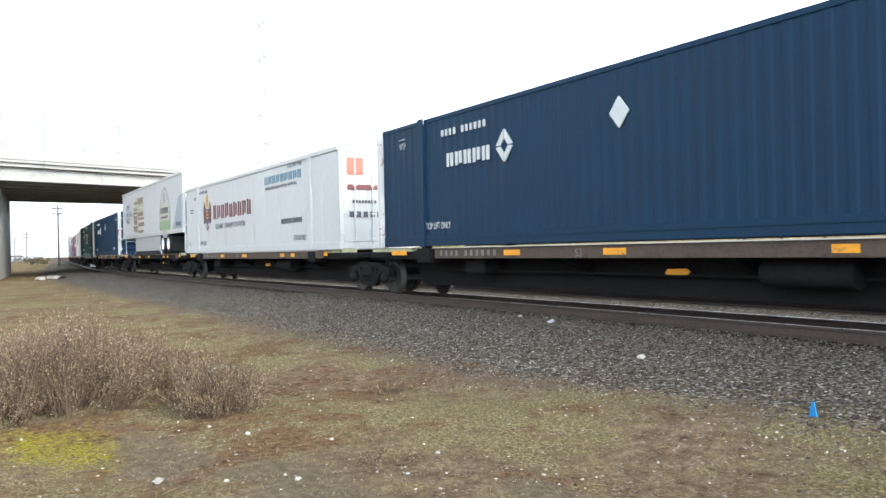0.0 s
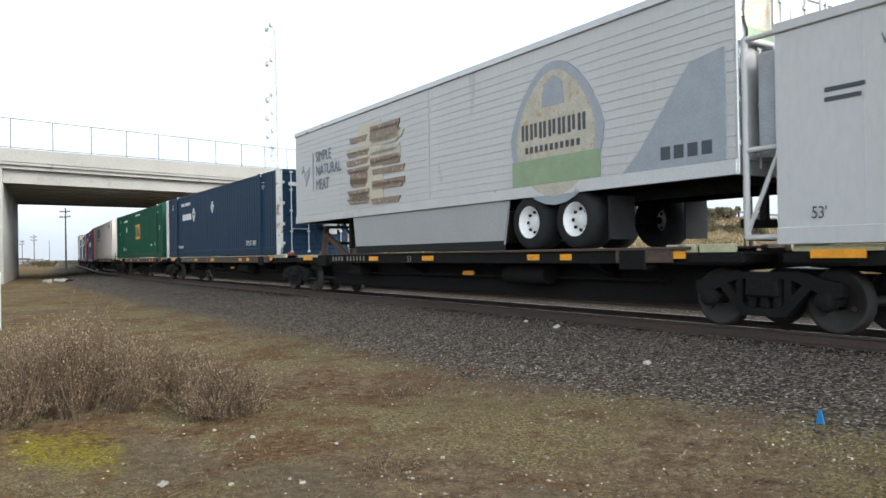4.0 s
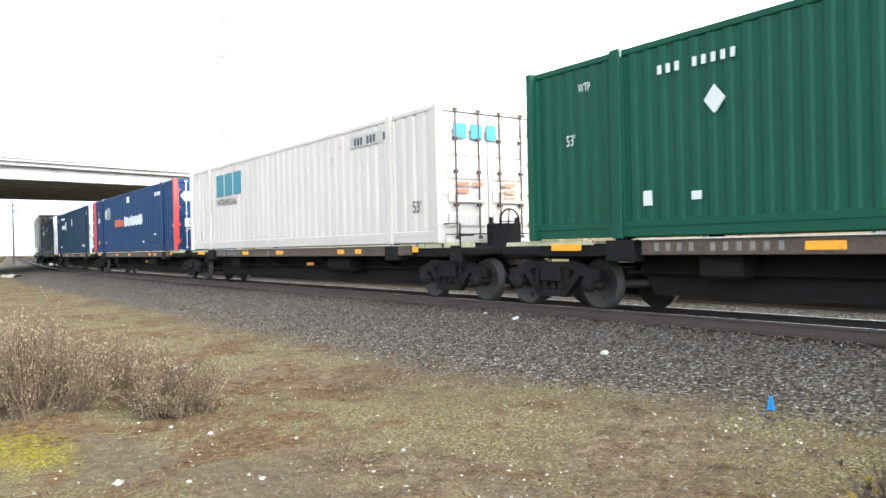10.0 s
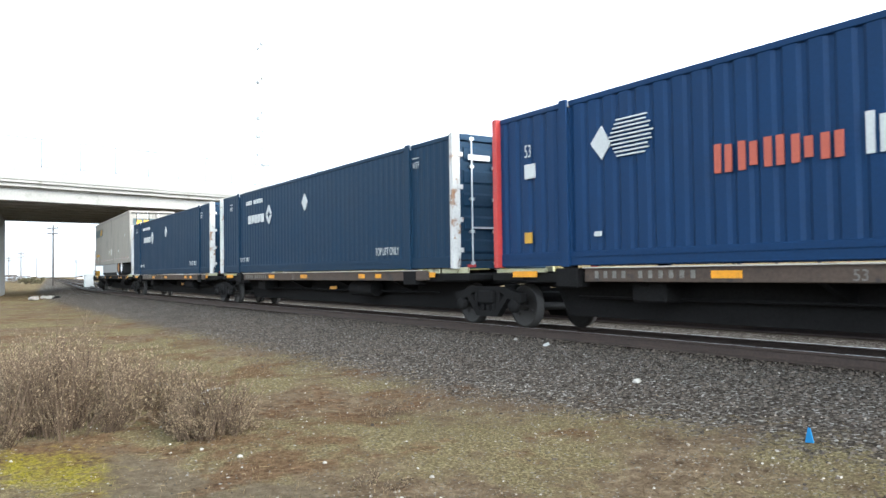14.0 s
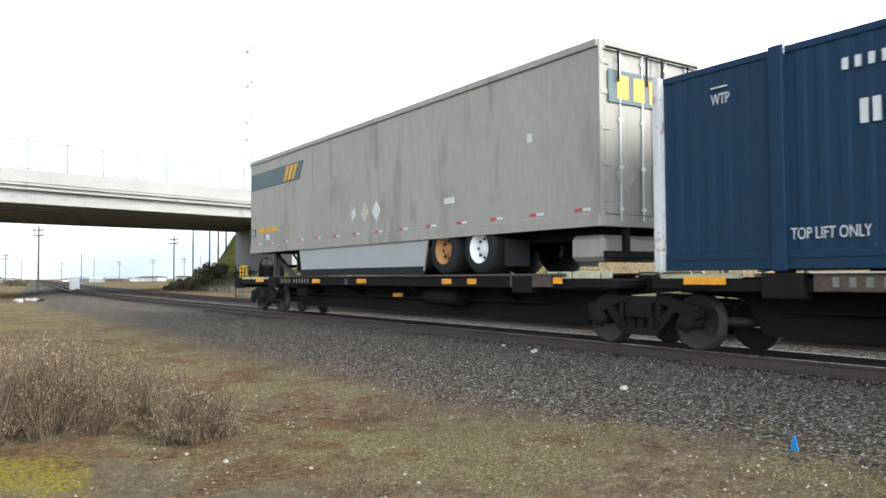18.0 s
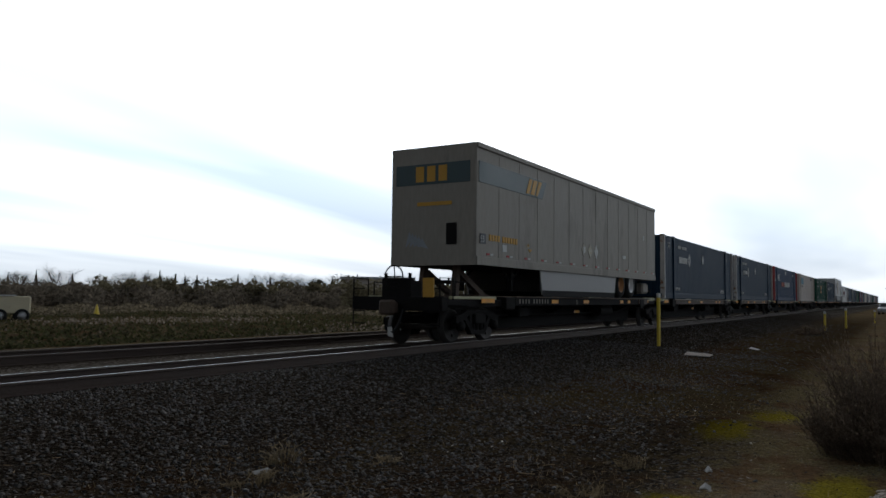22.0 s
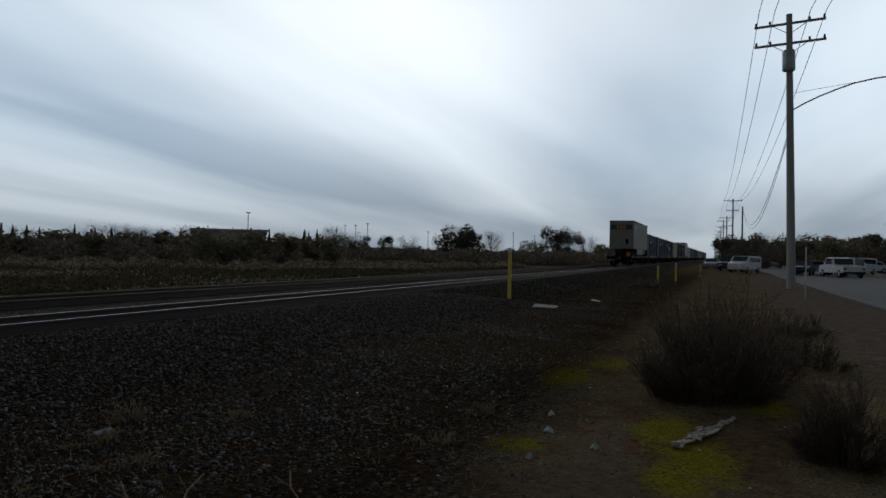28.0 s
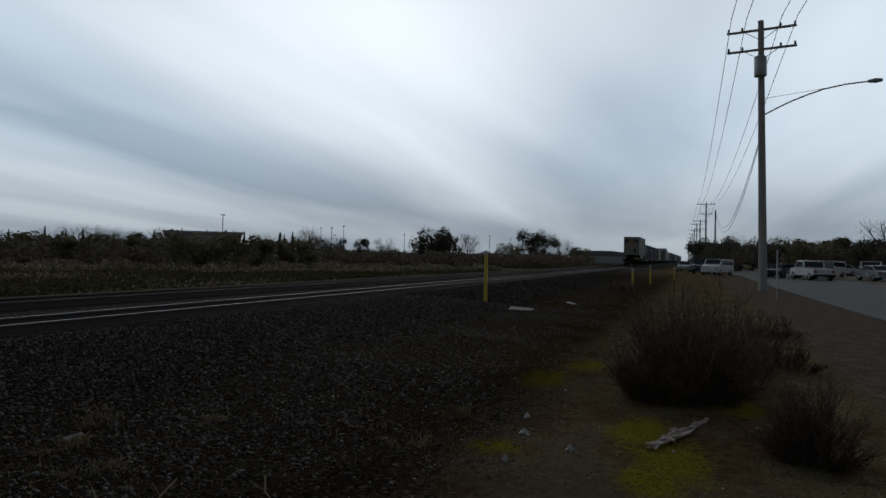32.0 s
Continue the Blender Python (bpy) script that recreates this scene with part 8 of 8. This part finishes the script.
def wheel_parts(parent, x, y, r, w=0.2):
    m = pose(x, y, r, 90, 0, 0)
    t = part("wheel", Form().lathe([(r * 0.6, -w / 2), (r * 0.95, -w / 2), (r, -w / 4), (r, w / 4), (r * 0.95, w / 2), (r * 0.6, w / 2)], m, 18), TYRE, parent)
    part("rim", Form().lathe([(0, -w / 2 + 0.01), (r * 0.6, -w / 2 + 0.02), (r * 0.62, w / 2 - 0.02), (0, w / 2 - 0.01)], m, 14), GALV, t)


def car(x, y, turn, paint, label, kind_="saloon"):
    z = -0.50 if y > -13.5 else -0.47
    c = thing("parked_car", pose(x, y, z, 0, 0, turn), label, "car", "parked vehicles")
    if kind_ == "pickup":
        prof = [(-2.7, 0.45), (-2.7, 1.05), (-0.55, 1.08), (-0.35, 1.75), (0.95, 1.78), (1.45, 1.15), (2.55, 1.05), (2.7, 0.8), (2.7, 0.4)]
        win = [(-0.4, 1.16), (-0.25, 1.66), (0.9, 1.68), (1.25, 1.16)]
        h = 0.95
    elif kind_ == "van":
        prof = [(-2.4, 0.4), (-2.45, 1.3), (-2.3, 1.75), (0.9, 1.8), (1.6, 1.2), (2.35, 1.0), (2.45, 0.6), (2.4, 0.35)]
        win = [(-2.2, 1.15), (-2.1, 1.62), (0.85, 1.68), (1.35, 1.18)]
        h = 0.92
    else:
        prof = [(-2.2, 0.35), (-2.25, 0.85), (-1.6, 0.98), (-1.0, 1.4), (0.35, 1.42), (1.05, 0.98), (2.1, 0.82), (2.25, 0.6), (2.2, 0.3)]
        win = [(-1.45, 0.99), (-0.95, 1.34), (0.3, 1.36), (0.85, 0.99)]
        h = 0.86
    part("body", Form().prism(prof, -h, h, "y"), paint, c)
    for s in (-1, 1):
        part("side_window", Form().prism(win, s * h - 0.008, s * h + 0.008, "y"), GLASS, c)
        part("headlight", Form().box(prof[-2][0] - 0.12, prof[-2][0] + 0.01, s * h * 0.72 - 0.16, s * h * 0.72 + 0.16, 0.66, 0.8, 0.02), OFFWHITE, c)
        part("tail_light", Form().box(prof[0][0] - 0.06, prof[0][0] + 0.05, s * h * 0.8 - 0.1, s * h * 0.8 + 0.1, 0.7, 0.9, 0.02), TAPE_RED, c)
        part("mirror", Form().box(win[-1][0] - 0.25, win[-1][0] - 0.1, s * (h + 0.1) - 0.08, s * (h + 0.1) + 0.08, win[0][1] + 0.02, win[0][1] + 0.16, 0.03), paint, c)
        for wx in (prof[0][0] + 0.85, prof[-2][0] - 0.85):
            wheel_parts(c, wx, s * (h - 0.08), 0.36 if kind_ == "pickup" else 0.32)
    front, back = {"pickup": ((4, 5), (2, 3)), "van": ((3, 4), (1, 2)), "saloon": ((4, 5), (2, 3))}[kind_]
    for name, (i, j), out in (("windscreen", front, 1), ("rear_window", back, -1)):
        p, q = Vector((prof[i][0], 0, prof[i][1])), Vector((prof[j][0], 0, prof[j][1]))
        n = Vector((q.z - p.z, 0, p.x - q.x)).normalized()
        n = n if n.x * out > 0 else -n
        v = [w + Vector((0, s * h * 0.84, 0)) + n * o for o in (-0.02, 0.012) for w in (p.lerp(q, 0.1), p.lerp(q, 0.9)) for s in (-1, 1)]
        part(name, Form().add(v, [(0, 1, 3, 2), (4, 6, 7, 5), (0, 4, 5, 1), (2, 3, 7, 6), (0, 2, 6, 4), (1, 5, 7, 3)]), GLASS, c)
    for e in (0, -1):
        part("bumper", Form().box(prof[e][0] - 0.07, prof[e][0] + 0.07, -h, h, 0.38, 0.55, 0.03), STEEL if kind_ == "pickup" else paint, c)
    return c


car(112, 1.2, 172, CAR_SILVER, "silver saloon parked beside the street")
car(118, -0.6, 168, CAR_WHITE, "white saloon parked beside the street")
car(88, -2.4, 158, CAR_WHITE, "white van with dark windows parked beside the street", "van")
car(97, -1.2, 164, CAR_DARK, "dark van parked beside the street", "van")
car(150, -9.0, 180, CAR_GOLD, "tan saloon standing on the street")
for _k, (_x, _y, _p, _q) in enumerate(((76, -10.2, CAR_WHITE, "pickup"), (82, -7.6, CAR_DARK, "saloon"), (84, -11.5, CAR_DARK, "van"), (88, -9.2, CAR_SILVER, "saloon"), (77, -15.6, CAR_SILVER, "saloon"), (84, -16.6, CAR_WHITE, "van"), (92, -14.0, CAR_WHITE, "van"), (78, -20.5, CAR_DARK, "saloon"), (86, -21.5, CAR_WHITE, "van"), (96, -19.0, CAR_DARK, "van"), (79, -25.6, CAR_WHITE, "saloon"), (90, -26.5, CAR_SILVER, "van"), (100, -12.5, CAR_RED, "saloon"), (80, -31, CAR_SILVER, "saloon"), (98, -27, CAR_WHITE, "van"), (104, -17, CAR_WHITE, "saloon"), (94, -33, CAR_DARK, "saloon"))):
    car(_x, _y, (14, 168, 150, 96)[_k % 4], _p, {"pickup": "white pickup truck standing in the car park", "van": "van standing among cars in the car park", "saloon": "car standing in the gravel car park"}[_q], _q)


def stake_truck():
    x, y = at(5.2, 47)
    t = thing("stake_truck", pose(x, y, -0.5, 0, 0, -4), "white cab truck with a dark stake-sided bed", "truck")
    part("cab", Form().prism([(1.6, 0.55), (1.6, 1.9), (2.5, 1.95), (2.9, 1.3), (3.7, 1.15), (3.8, 0.55)], -0.9, 0.9, "y"), CAR_WHITE, t)
    for s in (-1, 1):
        part("side_window", Form().prism([(1.75, 1.3), (1.8, 1.8), (2.4, 1.82), (2.7, 1.3)], s * 0.9 - 0.01, s * 0.9 + 0.01, "y"), GLASS, t)
        for wx in (-2.2, -0.9, 3.0):
            wheel_parts(t, wx, s * 0.82, 0.42, 0.26)
        for k in range(4):
            part("stake_board", Form().box(-3.6, 1.45, s * 1.05 - 0.03, s * 1.05 + 0.03, 1.05 + 0.27 * k, 1.2 + 0.27 * k), STEEL, t)
        for k in range(5):
            part("stake", Form().box(-3.55 + 1.2 * k, -3.45 + 1.2 * k, s * 1.09 - 0.03, s * 1.09 + 0.03, 0.85, 2.15), STEEL, t)
    part("bed", Form().box(-3.7, 1.5, -1.1, 1.1, 0.8, 0.95), STEEL, t)
    part("bed_load", Form().box(-3.2, 1.0, -0.8, 0.8, 0.95, 1.6, 0.1), BROWN_STEEL, t)
    part("chassis", Form().box(-3.5, 3.6, -0.45, 0.45, 0.5, 0.8), STEEL, t)
    x, y = at(28.9, 45)
    g = thing("generator_cart", pose(x, y, -0.5, 0, 0, -25), "beige wheeled generator cart in the yard", "generator")
    part("housing", Form().box(-0.9, 0.9, -0.5, 0.5, 0.45, 1.35, 0.06), CREAM_BOX, g)
    part("roof", Form().box(-0.95, 0.2, -0.55, 0.55, 1.35, 1.42), OFFWHITE, g)
    part("tow_bar", Form().box(-1.9, -0.9, -0.05, 0.05, 0.4, 0.5), STEEL, g)
    for s in (-1, 1):
        wheel_parts(g, -0.5, s * 0.5, 0.35)
        wheel_parts(g, 0.5, s * 0.5, 0.35)
    x, y = at(26.6, 47)
    r = thing("white_rack", (x, y, -0.5), "white metal rack standing in the yard", "rack")
    for k in range(5):
        part("post", Form().box(-0.7 + 0.35 * k - 0.03, -0.7 + 0.35 * k + 0.03, -0.03, 0.03, 0, 1.15), OFFWHITE, r)
    for z in (0.15, 0.6, 1.1):
        part("shelf", Form().box(-0.75, 0.75, -0.35, 0.35, z, z + 0.05), OFFWHITE, r)
    x, y = at(34.1, 55)
    c = thing("traffic_cone", (x, y, -0.5), "yellow traffic cone in the field", "cone")
    part("base", Form().box(-0.25, 0.25, -0.25, 0.25, 0, 0.05), YELLOW_POST, c)
    part("cone", Form().lathe([(0.2, 0.05), (0.05, 0.8), (0, 0.82)], None, 14), YELLOW_POST, c)
    for az, d, w in ((15.5, 90, 9), (22.5, 80, 11), (19.0, 95, 7), (11.0, 100, 8)):
        x, y = at(az, d)
        b = thing("flat_trailer", (x, y, -0.5), "dull brown trailer body parked far off", "trailer", "parked trailers")
        part("body", Form().box(-w / 2, w / 2, -1.2, 1.2, 0.6, 2.4, 0.05), BROWN_STEEL if w != 11 else WEAR_WOOD, b)
        for k in (-0.3, 0.3):
            for s in (-1, 1):
                wheel_parts(b, w * k, s, 0.45, 0.25)


stake_truck()

# ---- the pole line and street lamp beyond the bushes ----
P1 = Vector((44.9, -3.6, -0.5))
_p = utility_pole(P1.x, P1.y, P1.z, 14.95, ((14.5, 1.8), (13.4, 1.8)), 0.24, GREY_WOOD, "tall grey utility pole with crossarms, transformer and lamp", turn=80, lean=1.2, extra="transformer")
part("lamp_arm", Form().path([(-0.15, 0, 9.7), (-0.7, -0.05, 9.99), (-1.4, -0.1, 10.3), (-2.3, -0.15, 10.62), (-3.1, -0.2, 10.85), (-4.1, -0.25, 11.0), (-5.2, -0.3, 11.05)], 0.04, 8), GALV, _p, "curved grey lamp arm")
part("lamp_head", Form().lathe([(0, -0.35), (0.09, -0.3), (0.13, 0.0), (0.08, 0.35), (0, 0.4)], pose(-5.5, -0.3, 11.05, 0, 90, 0), 12), GALV, _p, "street lamp head")
part("arm_stay", Form().tube((-0.12, 0, 10.6), (-3.1, -0.2, 10.88), 0.012, n=5), GALV, _p)
for _k, (_d, _y, _h) in enumerate(((163, -2.1, 13.6), (200, -1.2, 12.0), (150, -3.6, 11.2), (240, -0.5, 13.0), (285, 0.2, 13.0), (330, 1.0, 13.0), (380, 2.0, 13.0), (440, 3.0, 13.0), (520, 4.0, 13.0))):
    utility_pole(_d, _y, -0.5, _h, ((_h - 0.4, 1.7), (_h - 2.4, 1.2)) if _k != 2 else (), 0.2, GREY_WOOD, "grey utility pole in the line along the street", turn=85)
_spans = []
for _s in (-1.7, -0.9, 0.9, 1.7):
    _spans.append(((44.9, -3.45 + _s, 14.6), (163, -2.1 + _s, 12.9), 2.2))
    _spans.append(((44.9, -3.45 + _s, 14.6), (-40, -5.0 + _s, 14.5), 1.6))
    _spans.append(((163, -2.1 + _s, 12.9), (240, -0.5 + _s, 12.3), 1.0))
_spans.append(((44.9, -3.4, 8.2), (150, -3.6, 10.6), 4.2))
_spans.append(((44.9, -3.4, 8.0), (150, -3.6, 10.5), 4.6))
lines("dark overhead wires along the street", _spans, 0.02)
for _az, _d, _h in ((55.07, 150, 8.7), (63.9, 190, 8.6), (63.0, 195, 8.3), (62.2, 195, 8.2), (75.0, 210, 7.5), (71.9, 230, 9), (76.6, 260, 8), (68.5, 230, 8), (6.56, 60, 4.6), (14.64, 62, 5.2), (14.1, 64, 3.0), (19.7, 70, 4.9), (25.3, 90, 4.6), (39.2, 120, 4.7)):
    utility_pole(*at(_az, _d), -0.55, _h, (), 0.1, BLACK_POLE if _d < 130 else GREY_WOOD, "slim lamp mast far across the field")
    if _d > 130:
        _x, _y = at(_az, _d)
        part("lamp_head", Form().box(-0.6, 0.6, -0.1, 0.1, _h - 0.1, _h + 0.1), GALV, bpy.data.objects[[o.name for o in scene.objects if o.name.startswith("utility_pole")][-1]])

# field boundary and low sheds behind the wood
_x, _y = at(53.8, 120)
_b = thing("flat_roofed_shed", pose(_x, _y, -0.6, 0, 0, -50), "pale flat-roofed shed behind the bushes", "shed")
part("wall", Form().box(-5.5, 5.5, 0, 6, 0, 4.4), CREAM, _b)
part("roof", Form().box(-5.9, 5.9, -0.5, 6.4, 4.4, 4.75), GALV, _b)
_x, _y = at(83.4, 260)
_b = thing("round_roofed_hall", pose(_x, _y, -0.6, 0, 0, -85), "distant pale hall with a low curved roof", "building")
part("wall", Form().box(-11, 11, 0, 12, 0, 2.6), GALV, _b)
part("roof", Form().prism([(11.6 * math.cos(t), 2.6 + 1.9 * math.sin(t)) for t in [math.pi * i / 14 for i in range(15)]], 0, 12, "y"), TANK, _b)


def far_town():
    rng = random.Random(8)
    for k in range(44):
        az = -88.5 + 13.5 * rng.random()
        d = rng.uniform(320, 560)
        x, y = at(az, d)
        if abs(y - track_y(x)) < 12:
            continue
        w, h = rng.uniform(4, 11), rng.uniform(1.2, 2.4)
        b = thing("distant_building", pose(x, y, -0.6, 0, 0, rng.uniform(0, 90)), "small pale building in the distance beyond the bridge", "building", "distant buildings")
        part("wall", Form().box(-w / 2, w / 2, -3, 3, 0, h), rng.choice([CREAM, GALV, BROWN_STEEL, GALV, TANK]), b)
        part("roof", Form().prism([(-3.3, h), (0, h + 0.7), (3.3, h)], -w / 2 - 0.3, w / 2 + 0.3, "x"), rng.choice([GALV, GALV, BROWN_STEEL]), b)
    x, y = at(-82.4, 105)
    b = thing("signal_cabinet", (x, y, -0.4), "white trackside signal cabinet", "cabinet")
    part("body", Form().box(-0.6, 0.6, -0.5, 0.5, 0, 1.7, 0.04), OFFWHITE, b)
    part("door", Form().box(-0.5, 0.5, -0.53, -0.5, 0.15, 1.55), OFFWHITE, b)
    x, y = at(-85.2, 60)
    b = thing("rubble_pile", (x, y, -0.5), "pile of broken pale rubble by the dirt track", "pile")
    for k in range(12):
        part("rubble", Form().box(-0.22, 0.22, -0.16, 0.16, 0, 0.18, 0.05, pose(rng.uniform(-1.6, 1.6), rng.uniform(-0.8, 0.8), 0, rng.uniform(-20, 20), rng.uniform(-20, 20), rng.uniform(0, 180))), rng.choice([PALE_STONE, WOOD_GREY, STEEL]), b)


far_town()


# ---- litter on the near ground ----
def scrap(x, y, w, d, material, label, name="litter", turn=0, tilt=8):
    t = pose(x, y, float(ground_z(x, y)) + 0.01, tilt, tilt * 0.6, turn)
    ob = thing(name, t, label, name)
    rng = random.Random(int(abs(x * 100)))
    v = [(-w / 2, -d / 2, 0), (0, -d * 0.6, 0.02), (w / 2, -d * 0.35, 0.0), (w * 0.45, d * 0.5, 0.02), (-w * 0.1, d * 0.4, 0.045), (-w * 0.5, d * 0.45, 0.0)]
    f = Form().add(v + [(a, b, c - 0.012) for a, b, c in v], [(0, 1, 4, 5), (1, 2, 3, 4), (11, 10, 7, 6), (10, 9, 8, 7), (0, 6, 7, 1), (1, 7, 8, 2), (2, 8, 9, 3), (3, 9, 10, 4), (4, 10, 11, 5), (5, 11, 6, 0)])
    part("sheet", f, material, ob)
    return ob


_f = thing("marker_flag", (-3.65, 5.97, float(ground_z(-3.65, 5.97))), "small blue plastic flag on a wire stake", "flag")
part("stake", Form().tube((0, 0, -0.05), (0.0, 0, 0.14), 0.004, n=6), STEEL, _f)
part("flag", Form().prism([(-0.036, 0.0), (0.036, 0.008), (0.024, 0.06), (0.009, 0.125), (-0.009, 0.13), (-0.026, 0.06)], -0.006, 0.006, "y"), BLUE_PLASTIC, _f)
for _x, _y, _w, _d, _l in ((-9.75, 8.35, 0.12, 0.10, "crumpled white plastic scrap on the ballast"), (4.85, 4.75, 0.07, 0.16, "upright white paper scrap on the gravel"), (26.7, 4.1, 0.4, 0.3, "white paper scrap on the earth"), (6.75, 1.45, 0.09, 0.05, "white paper scrap on the earth"), (-11.6, 2.5, 0.3, 0.12, "white plastic strip on the earth"), (-10.4, 2.9, 0.35, 0.1, "white plastic strip on the earth"), (6.2, 0.95, 0.06, 0.04, "white paper scrap on the earth"), (-9.5, 2.6, 0.12, 0.2, "white plastic strip on the earth"), (7.6, 1.6, 0.06, 0.05, "white paper scrap on the earth"), (5.6, 1.35, 0.05, 0.04, "white paper scrap on the earth")):
    scrap(_x, _y, _w, _d, LITTER if "blue" not in _l else BLUE_PLASTIC, _l, turn=_x * 40)
scrap(22.4, 5.0, 1.7, 0.7, WOOD_GREY, "flat pale broken slab on the earth", "slab", 10, 2)


def broken_board(x, y, turn, length):
    rng = random.Random(6)
    b = thing("broken_board", pose(x, y, float(ground_z(x, y)) + 0.01, 0, 0, turn), "shattered pale board lying in pieces by the bush", "board")
    strip = [(-0.5, -0.012), (-0.3, -0.05), (0.05, -0.07), (0.22, -0.03), (0.5, -0.012), (0.47, 0.012), (0.18, 0.025), (0.1, 0.06), (-0.12, 0.065), (-0.34, 0.03), (-0.46, 0.02)]
    part("plank", Form().prism([(u * length, v) for u, v in strip], 0.0, 0.014, "z"), WOOD_PALE, b)
    for k in range(60):
        u = rng.uniform(-0.5, 0.5)
        w, d = rng.uniform(0.02, 0.06), rng.uniform(0.01, 0.026)
        v = [(-w, -d, 0), (w * 0.6, -d * 1.1, 0), (w, d * 0.5, 0), (-w * 0.4, d, 0)]
        f = Form().prism([(p[0], p[1]) for p in v], 0, 0.006 + 0.008 * rng.random(), "z", pose(u * length, rng.gauss(0, 0.032) * (1.15 - 1.6 * abs(u + 0.15)), rng.uniform(0, 0.02), rng.gauss(0, 9), rng.gauss(0, 9), rng.gauss(0, 28)))
        part("fragment", f, WOOD_PALE if k % 5 else WOOD_GREY, b)


WOOD_PALE = surface("pale_broken_board", (0.42, 0.36, 0.31), 0.9, 0, 0.3, 6, 40, 0.3)
broken_board(7.25, 0.1, -20, 1.45)
for _k, (_x, _y, _t) in enumerate(((3.9, 3.1, 20), (3.6, 3.3, 60), (3.2, 2.8, -10), (4.3, 2.6, 40))):
    _b = thing("dead_twig", pose(_x, _y, float(ground_z(_x, _y)), 0, 0, _t), "thin pale dead twig on the gravel", "twig")
    part("twig", Form().path([(-0.2, 0, 0.02), (0, 0.03, 0.05), (0.22, 0.0, 0.09)], 0.006, 5).path([(0, 0.03, 0.05), (0.1, 0.12, 0.1)], 0.004, 5), SEED, _b)




def motions():
    times = [SECONDS * i / 64 for i in range(65)]
    for ob, middle in MOVERS:
        walk(ob, [(t, car_pose(train_s(t) + middle)) for t in times])
    # wheels turn with the distance that they roll
    beats = [i / 15 for i in range(int(SECONDS * 15) + 1)]
    turns = [(t, math.degrees((train_s(t) - train_s(0)) / 0.425)) for t in beats]
    for ob, place in SPINNERS:
        walk(ob, [(t, pose(*place, 0, a, 0)) for t, a in turns])


motions()
